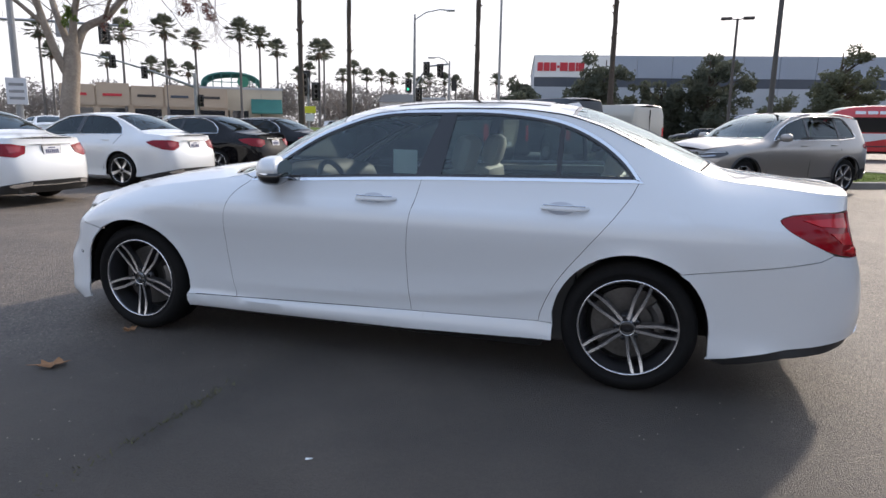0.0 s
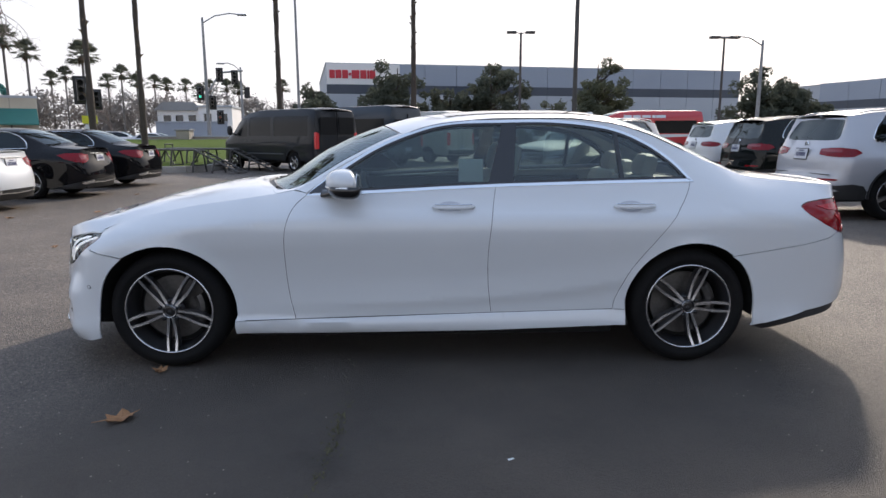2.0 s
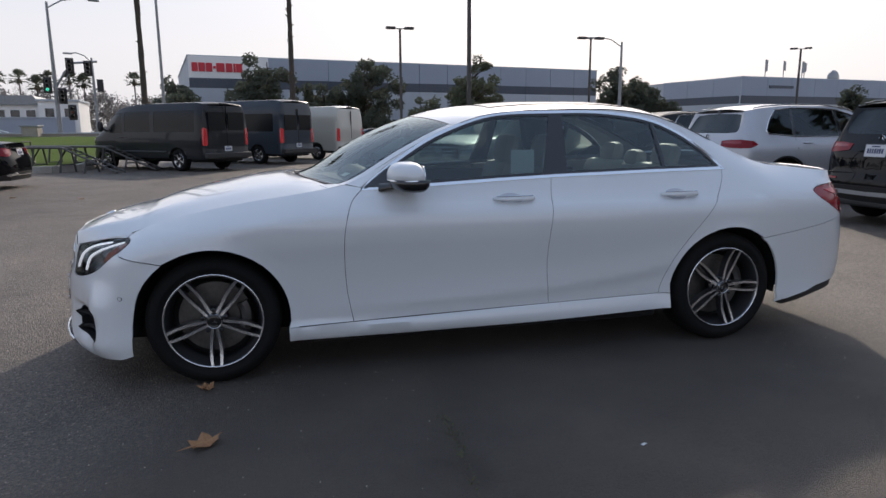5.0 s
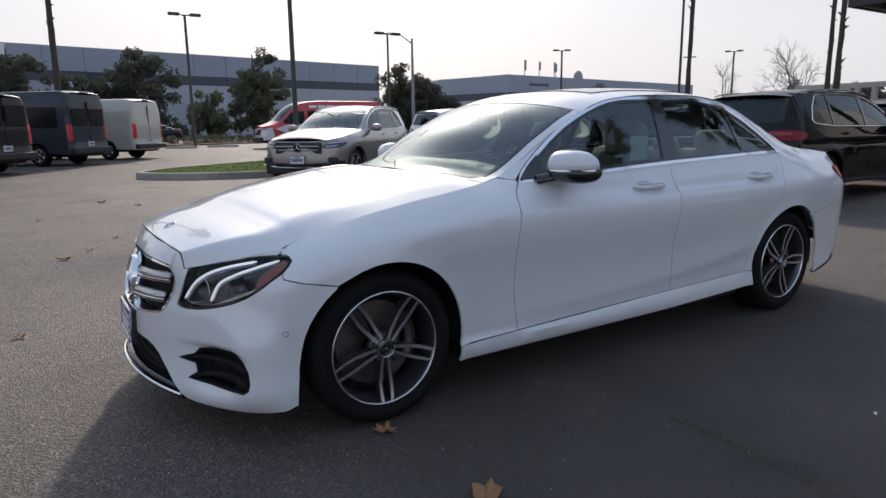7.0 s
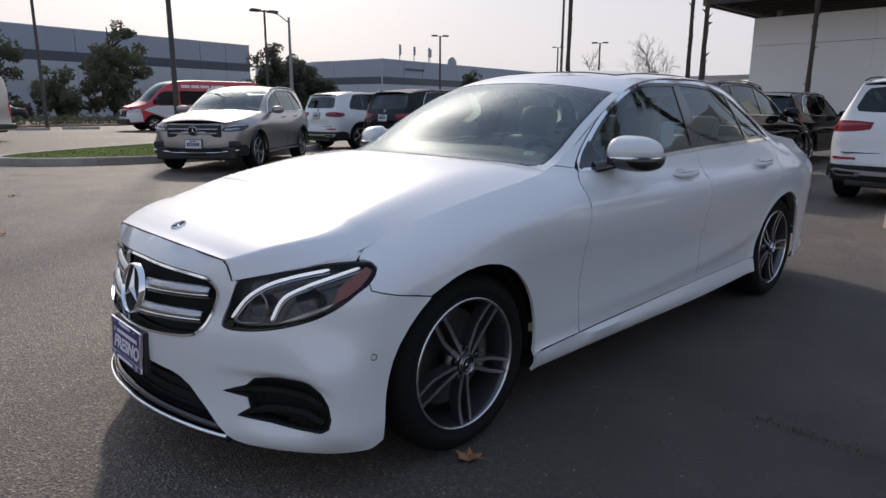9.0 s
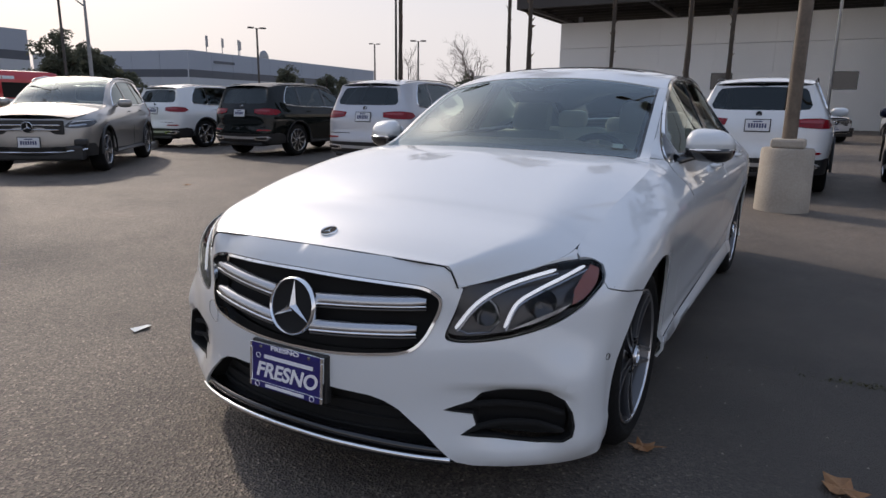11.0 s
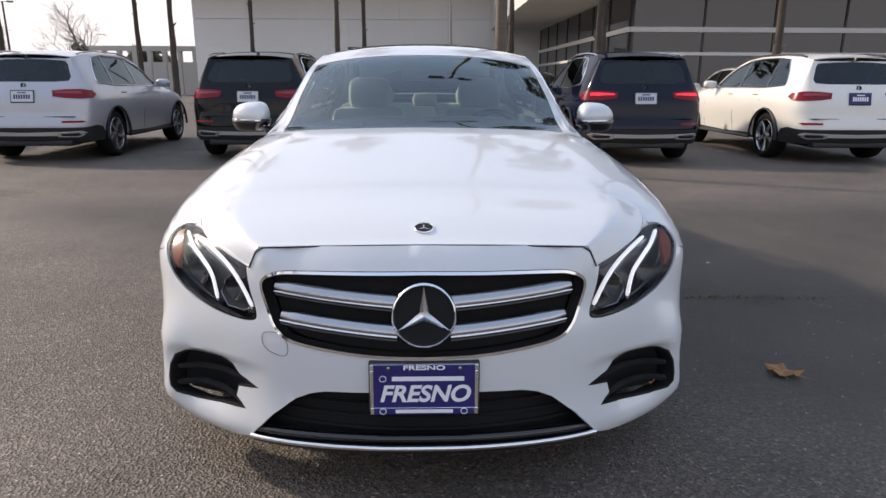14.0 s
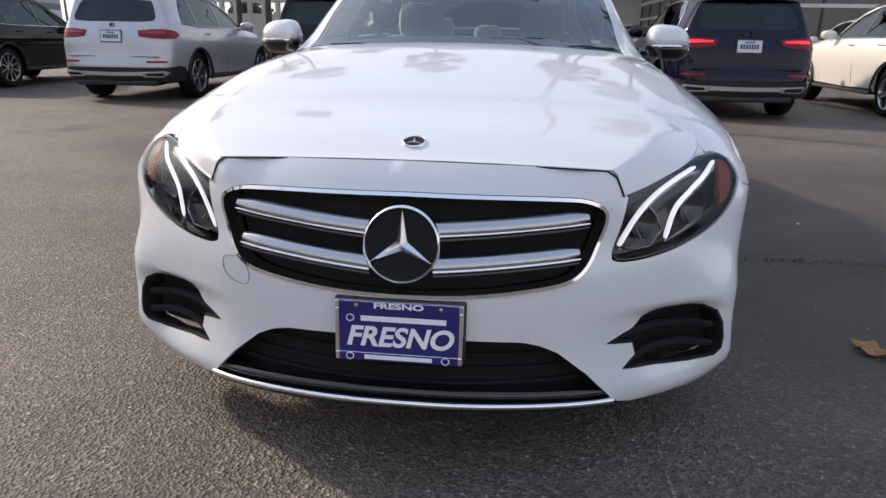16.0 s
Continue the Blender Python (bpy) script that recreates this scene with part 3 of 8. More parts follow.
def mesh_text(name, words, size, at, parent, material, slant=0.0, width=1.0, bold=0.0):
    """Letters as a mesh, lying in the plane of the pose at."""
    curve = bpy.data.curves.new(name, "FONT")
    curve.body, curve.size, curve.align_x, curve.align_y, curve.extrude, curve.shear = words, size, "CENTER", "CENTER", 0.0006, slant
    curve.offset = bold
    temp = bpy.data.objects.new(name, curve)
    scene.collection.objects.link(temp)
    bpy.context.view_layer.update()
    me = bpy.data.meshes.new_from_object(temp.evaluated_get(bpy.context.evaluated_depsgraph_get()))
    bpy.data.objects.remove(temp)
    bpy.data.curves.remove(curve)
    me.transform(Matrix.Diagonal((width, 1, 1, 1)))
    me.materials.clear()
    me.materials.append(material)
    ob = new(name, me)
    ob.parent, ob.matrix_local = parent, at
    return ob


RIDGE = [(-2.31, 0.95), (-2.165, 0.945), (-2.0, 0.885), (-1.7, 0.83), (-1.3, 0.805), (-0.8, 0.80)]
SHOULDER = [(-2.1, 0.745), (-1.9, 0.768), (-1.47, 0.802), (-1.15, 0.826), (-0.75, 0.850), (0.1, 0.876), (1.0, 0.884), (1.6, 0.876), (2.3, 0.855), (2.5, 0.85)]
SWAGE = [(-1.1, 0.355), (-0.6, 0.365), (0.0, 0.385), (0.5, 0.415), (0.9, 0.46), (1.2, 0.52)]


def sedan_shell():
    plan = [(-2.316, 0), (-2.302, 0.2), (-2.248, 0.41), (-2.160, 0.59), (-2.058, 0.745), (-1.965, 0.843), (-1.86, 0.902), (-1.68, 0.921),
            (-1.2, 0.921), (-0.5, 0.921), (0.3, 0.924), (1.0, 0.926), (1.5, 0.922), (1.9, 0.900), (2.2, 0.852), (2.4, 0.77), (2.53, 0.62),
            (2.585, 0.4), (2.605, 0.2), (2.611, 0)]
    nose = [(0.10, 0.05), (0.15, 0.0), (0.18, -0.026), (0.22, -0.034), (0.28, -0.022), (0.35, -0.012), (0.42, -0.010), (0.50, -0.004), (0.6, 0.026), (0.7, 0.060),
            (0.74, 0.082), (0.778, 0.116), (0.83, 0.18)]
    tail = [(0.18, 0.12), (0.3, 0.03), (0.42, 0.0), (0.56, 0.008), (0.66, 0.03), (0.74, 0.06), (0.85, 0.105), (0.93, 0.125), (1.0, 0.13), (1.06, 0.16)]
    side = [(0.10, 0.10), (0.19, 0.062), (0.215, 0.034), (0.27, 0.026), (0.292, 0.048), (0.40, 0.044), (0.52, 0.032), (0.64, 0.014), (0.72, 0.004),
            (0.78, 0.004), (0.84, 0.018), (0.872, 0.036), (0.885, 0.052), (0.93, 0.078), (1.0, 0.125)]
    edge = [(-2.31, 0.40, 0.69), (-2.165, 0.512, 0.704), (-2.1, 0.585, 0.722), (-1.98, 0.69, 0.760), (-1.85, 0.742, 0.795), (-1.6, 0.765, 0.862), (-1.3, 0.775, 0.92),
            (-1.0, 0.765, 0.962), (-0.78, 0.715, 0.998), (-0.45, 0.675, 1.17), (-0.22, 0.645, 1.285), (0.06, 0.61, 1.372), (0.43, 0.59, 1.402),
            (0.75, 0.585, 1.404), (1.04, 0.585, 1.38), (1.25, 0.59, 1.325), (1.45, 0.605, 1.24), (1.68, 0.625, 1.135), (1.9, 0.64, 1.062), (2.15, 0.635, 1.038),
            (2.35, 0.61, 1.020), (2.6, 0.55, 1.004)]
    shoulder = [(-2.31, 0.60, 1.8), (-1.9, 0.64, 2.2), (-1.6, 0.72, 2.1), (-1.2, 0.80, 1.9), (-0.8, 0.86, 1.5), (-0.6, 0.93, 1.12), (0, 0.93, 1.1),
                (1.2, 0.93, 1.1), (1.6, 0.90, 1.25), (1.9, 0.84, 1.6), (2.3, 0.80, 1.7), (2.6, 0.78, 1.7)]
    shell = Shell(plan, nose, tail, side, edge, shoulder)
    shell.flare = 0.85
    shell.rake = pchip([(0, 0), (0.42, -0.004), (0.5, -0.03), (0.62, -0.02), (0.8, -0.005), (0.95, 0), (6, 0)])
    # a shoulder line under the handles, and a line over the sill that climbs to the rear wheel
    shell.creases = ((pchip(SHOULDER), pchip([(-2.1, 0), (-1.8, 0.008), (-1.3, 0.018), (0.0, 0.018), (1.3, 0.016), (1.8, 0.008), (2.1, 0)]), 0.07, 0.20),
                     (pchip(SWAGE), pchip([(-1.1, 0), (-0.7, 0.006), (0.3, 0.010), (1.0, 0.010), (1.2, 0)]), 0.13, 0.05))
    shell.arches = ((-1.4695, 0.335), (1.4695, 0.335))
    shell.brow = pchip([(0, 0.39), (0.30, 0.40), (0.40, 0.414), (0.60, 0.422), (0.80, 0.418), (0.86, 0.408), (0.905, 0.372), (0.94, 0.29), (6, 0.29)])
    shell.scoop = pchip([(0, 0), (0.44, 0), (0.60, 0.014), (0.70, 0.028), (0.79, 0.028), (0.86, 0.012), (0.90, 0.002), (0.93, 0), (6, 0)])
    shell.corner = pchip([(0, 0), (0.66, 0), (0.78, 0.012), (0.86, 0.034), (0.91, 0.036), (0.96, 0.020), (1.02, 0.002), (1.05, 0), (6, 0)])
    shell.heel = pchip([(0, 0), (1.0, 0), (1.06, 0.018), (1.15, 0.024), (1.22, 0.024), (1.40, 0), (6, 0)])
    return shell


# ---- parked vehicles ----
def suv_shell():
    return Shell([(-2.28, 0), (-2.27, 0.3), (-2.22, 0.55), (-2.1, 0.76), (-1.9, 0.88), (-1.5, 0.93), (-0.8, 0.935), (0, 0.94), (1, 0.945), (1.6, 0.938), (2.0, 0.905), (2.22, 0.83), (2.34, 0.64), (2.38, 0.3), (2.385, 0)],
                 [(0.2, 0.12), (0.3, 0.05), (0.45, 0.0), (0.7, 0.02), (0.85, 0.06), (1.0, 0.16)],
                 [(0.22, 0.15), (0.36, 0.03), (0.52, 0.0), (0.62, 0.02), (0.66, 0.05), (0.8, 0.06), (0.92, 0.075), (1.02, 0.12), (1.07, 0.15), (1.2, 0.22), (1.4, 0.33), (1.5, 0.37), (1.62, 0.40)],
                 [(0.2, 0.10), (0.3, 0.05), (0.5, 0.03), (0.75, 0.004), (0.88, 0.01), (0.96, 0.03), (1.03, 0.075), (1.1, 0.1)],
                 [(-2.28, 0.5, 0.88), (-2.1, 0.65, 0.92), (-1.8, 0.74, 0.965), (-1.4, 0.79, 1.02), (-1.0, 0.80, 1.06), (-0.85, 0.77, 1.09), (-0.5, 0.72, 1.28), (-0.15, 0.67, 1.45), (0.15, 0.645, 1.54), (0.6, 0.635, 1.585),
                  (1.2, 0.63, 1.585), (1.7, 0.625, 1.555), (2.0, 0.62, 1.515), (2.385, 0.60, 1.48)],
                 [(-2.28, 0.7, 1.6), (-1.5, 0.86, 1.9), (-0.9, 0.96, 1.3), (-0.6, 1.0, 1.1), (1.6, 1.0, 1.1), (2.0, 0.98, 1.15), (2.385, 0.95, 1.2)])


def van_shell(roof=2.42):
    k = roof - 2.42
    return Shell([(-2.95, 0), (-2.93, 0.45), (-2.85, 0.75), (-2.6, 0.92), (-2.2, 0.975), (-1.0, 0.99), (0, 0.995), (2.4, 0.99), (2.8, 0.97), (2.93, 0.9), (2.975, 0.7), (2.985, 0.4), (2.99, 0)],
                 [(0.25, 0.12), (0.4, 0.02), (0.55, 0.0), (0.8, 0.03), (1.0, 0.08), (1.15, 0.2)],
                 [(0.3, 0.06), (0.45, 0.0), (0.56, 0.0), (0.6, 0.05), (1.2, 0.05), (1.9 + k, 0.09), (2.3 + k, 0.14), (2.45 + k, 0.2)],
                 [(0.25, 0.06), (0.45, 0.01), (0.62, 0.0), (0.66, 0.02), (0.75, 0.0), (1.1, 0.0), (1.3, 0.015), (2.6, 0.05)],
                 [(-2.95, 0.55, 1.08), (-2.6, 0.80, 1.17), (-2.3, 0.86, 1.26), (-2.05, 0.84, 1.42), (-1.65, 0.82, 1.88 + k * 0.4), (-1.25, 0.80, 2.22 + k * 0.8), (-0.8, 0.79, 2.36 + k), (0, 0.80, 2.42 + k), (2.4, 0.80, 2.42 + k), (2.8, 0.78, 2.38 + k), (2.99, 0.74, 2.33 + k)],
                 [(-2.95, 0.9, 1.6), (-2.3, 1.1, 1.5), (-1.9, 1.2, 1.3), (-1.2, 1.6, 1.6), (-0.6, 1.9 + k, 2.0), (2.6, 1.9 + k, 2.0), (2.99, 1.8 + k, 1.8)])


def vehicle(name, label, category, group, m, shell, paint_mat, d):
    """A parked vehicle out of its shell and a table of what it carries."""
    car = thing(name, label, category, group, m)
    sh, L = shell, shell.length
    X, R = sh.at_x, sh.at_rear
    top = Top(sh, d["crown"], d["bow"])
    line = lambda pts: [(float(X(x)), z) for x, z in pts]
    fx, rx, wr, az, ar = d["front_axle"], d["rear_axle"], d["wheel_r"], d["wheel_r"], d["arch"]
    low = d["low"]
    xs = np.r_[np.linspace(0, L * 0.16, 10), np.linspace(L * 0.16, L * 0.84, 60)[1:], np.linspace(L * 0.84, L, 14)[1:]]
    upper = [(s, float(sh.ze(np.interp(s, sh.s, sh.x)))) for s in xs]
    arc_f = [p for p in arch(fx, az, ar, ar, 210, -30, 20) if p[1] > low]
    arc_r = [p for p in arch(rx, az, ar, ar, 210, -30, 20) if p[1] > low]
    body_loop = [(0.0, low)] + line([(p[0], p[1]) for p in arc_f]) + line(arc_r) + [(L, low)] + upper[::-1]
    holes = [line(w) for w in d["windows"]]
    rear_win = d.get("rear_window")
    if rear_win:
        loop = [(float(R(y)), z) for y, z in rear_win]
        body_loop = body_loop[:len(body_loop) - len(upper)] + [(L, min(z for _, z in rear_win))] + loop + [p for p in upper[::-1] if p[0] < loop[-1][0] + 1e-4 or p[1] > max(z for _, z in rear_win) + 0.02]
    verts, faces = [], []
    for flip in (False, True):
        v, f = sheet_mesh(body_loop, sh, holes=holes, step=d["step"], depth=0.02, mirror=flip)
        faces += [[i + len(verts) for i in q] for q in f]
        verts += v
    body = link("body", verts, faces, paint_mat, car, smooth=True, sharp=50)
    rect = lambda x0, x1, t0=-1.0, t1=1.0: [(x0, t0), (x1, t0), (x1, t1), (x0, t1)]
    for nm, x0, x1 in d["tops"]:
        sheet(nm, rect(x0, x1), top, paint_mat, car, step=0.09, gap=0.002)
    for nm, x0, x1 in d["screens"]:
        g = sheet(nm, rect(x0, x1, -0.93, 0.93), top, d.get("screen_glass", DARK_GLASS), car, step=0.12, depth=0.0)
        for t0 in (-1, 1):
            sheet("pillar", [(x0, t0 * 0.93), (x1, t0 * 0.93), (x1, t0), (x0, t0)], top, paint_mat, car, step=0.09, depth=0.01)
    for flip in (False, True):
        y = 1 if flip else -1
        for w in d["windows"]:
            sheet("side_window", line(w), sh, VAN_GLASS if category == "van" else DARK_GLASS, car, "dark tinted window", step=0.1, depth=0.0, push=-0.006, mirror=flip)
        if d.get("trim") is not None:
            w = np.array(line(d["trim"]))
            sheet("window_frame", w[:-1], sh, GLOSS_BLACK, car, "black window pillars", holes=holes, step=0.09, depth=0.004, push=0.003, mirror=flip)
            ribbon("window_trim", w, sh, 0.010, d.get("trim_mat", CHROME), car, "bright window surround", push=0.004, mirror=flip, sides=6)
        for seam in d["seams"]:
            ribbon("panel_gap", line(seam), sh, 0.005, DARK, car, push=-0.003, mirror=flip, sides=5)
        for hx, hz in d["handles"]:
            p = sh.points([(X(hx - 0.1), hz), (X(hx - 0.06), hz), (X(hx + 0.06), hz), (X(hx + 0.1), hz)], 0.02) * (1, -1 if flip else 1, 1)
            part("door_handle", tube(p.tolist(), [0.006, 0.014, 0.014, 0.006], 6), paint_mat if category != "van" else BLACK_PLASTIC, car, smooth=True)
        mx, my, mz = d["mirror"]
        bm = bmesh.new()
        bmesh.ops.create_uvsphere(bm, u_segments=14, v_segments=8, radius=1.0)
        a, b, c = d["mirror_size"]
        for v in bm.verts:
            v.co = Vector((mx + a * v.co.x, y * my + b * math.copysign(abs(v.co.y) ** 0.7, v.co.y), mz + c * math.copysign(abs(v.co.z) ** 0.7, v.co.z)))
        add_tube(bm, [(mx, y * (my - b), mz - c * 0.5), (mx - 0.02, y * (my - b - 0.12), mz - c * 0.8)], 0.03, 6)
        part("mirror", bm, d.get("mirror_mat", paint_mat), car, smooth=True, sharp=180)
        unit = None
        for k, (loop, mat, lab) in enumerate(d["nose_lamps"]):
            made = sheet("light_strip" if k else "headlight", loop, sh, mat, unit or car, lab, step=0.04, depth=0.01, push=0.006 + 0.005 * k, mirror=flip)
            unit = unit or made
        for loop, mat, lab in d["tail_lamps"]:
            tl = sheet("tail_light", [(float(R(y0)) if corner else float(X(y0)), z) for y0, z, corner in loop], sh, mat, car, lab, step=0.06, depth=0.012, push=0.008, mirror=flip)
            if d.get("tail_glow"):
                pts = [(float(R(y0)) if corner else float(X(y0)), z) for y0, z, corner in d["tail_glow"]]
                sheet("tail_strip", pts, sh, d.get("strip_mat", SUV_STRIP), tl, step=0.06, depth=0.004, push=0.013, mirror=flip)
        for nm, loop, mat, lab, push in d.get("cladding", ()):
            sheet(nm, [(float(R(a)) if corner == 1 else float(sh.at_front(a)) if corner == 2 else float(X(a)), z) for a, z, corner in loop], sh, mat, car, lab, step=0.08, depth=0.008, push=push, mirror=flip)
        for ax in (fx, rx):
            wheel(car, (ax, y * d["wheel_y"], wr), -1 if not flip else 1, wr, d["rim"], d["tyre_w"], d["spokes"], d.get("rim_mat", RIM_BRIGHT), d.get("rim_dark", RIM_GREY), 28)
    if rear_win:
        loop = [(float(R(y)), z) for y, z in rear_win]

        class Tail:
            @staticmethod
            def points(sz, push=0.0):
                sz = np.array(sz, float).reshape(-1, 2)
                over = sz[:, 0] > L
                sz[over, 0] -= 2 * L
                return sh.points(sz, push)
        full = loop + [(2 * L - s, z) for s, z in loop[::-1]]
        sheet("rear_window", full, Tail, DARK_GLASS, car, "dark tinted rear window", step=0.1, depth=0.0, push=-0.004, centre=(1.0, 0, 0.9))
        zt = max(z for _, z in rear_win)
        part("spoiler", tube(Tail.points([(s, zt + 0.035) for s in np.linspace(loop[-1][0], 2 * L - loop[-1][0], 14)], 0.03).tolist(), 0.04, 8, flat=0.6), d.get("spoiler_mat", paint_mat), car, smooth=True)
    for nm, lo, hi, mat, lab in d["boxes"]:
        part(nm, box(lo, hi, min(0.03, 0.3 * min(b - a for a, b in zip(lo, hi)))), mat, car, lab)
    for nm, path, r, mat, lab in d["tubes"]:
        part(nm, tube(path, r, 8, flat=0.6), mat, car, lab, smooth=True)
    # plates, with bars for what is written
    for px, pz, face, lean in d["plates"]:
        pl = part("licence_plate", box((-0.152, -0.006, -0.076), (0.152, 0.006, 0.076), 0.004), d.get("plate_mat", PLATE_WHITE), car, "plate in a dark frame")
        pl.matrix_local = pose(px, 0, pz, lean, 0, face)
        for q in range(7):
            part("plate_bar", box((-0.115 + 0.034 * q, -0.0085, -0.034), (-0.092 + 0.034 * q, -0.006, 0.026)), INK if "plate_mat" not in d else LETTER, pl)
        part("plate_bar", box((-0.06, -0.0085, 0.044), (0.06, -0.006, 0.060)), INK if "plate_mat" not in d else LETTER, pl)
        part("plate_frame", box((-0.165, 0.0, -0.09), (0.165, 0.012, 0.09), 0.004), d.get("frame_mat", STEEL), pl)
    for bx, by, bz, r, turn in d["badges"]:
        star_badge(car, pose(bx, by, bz, 0, 0, turn), r, "round chrome badge")
    cab = d["cabin"]
    part("cabin", box(cab[0], cab[1], 0.1), DASH, car, "dark interior")
    part("underbody", box(*d["under"], 0.03), DARK, car)
    return car


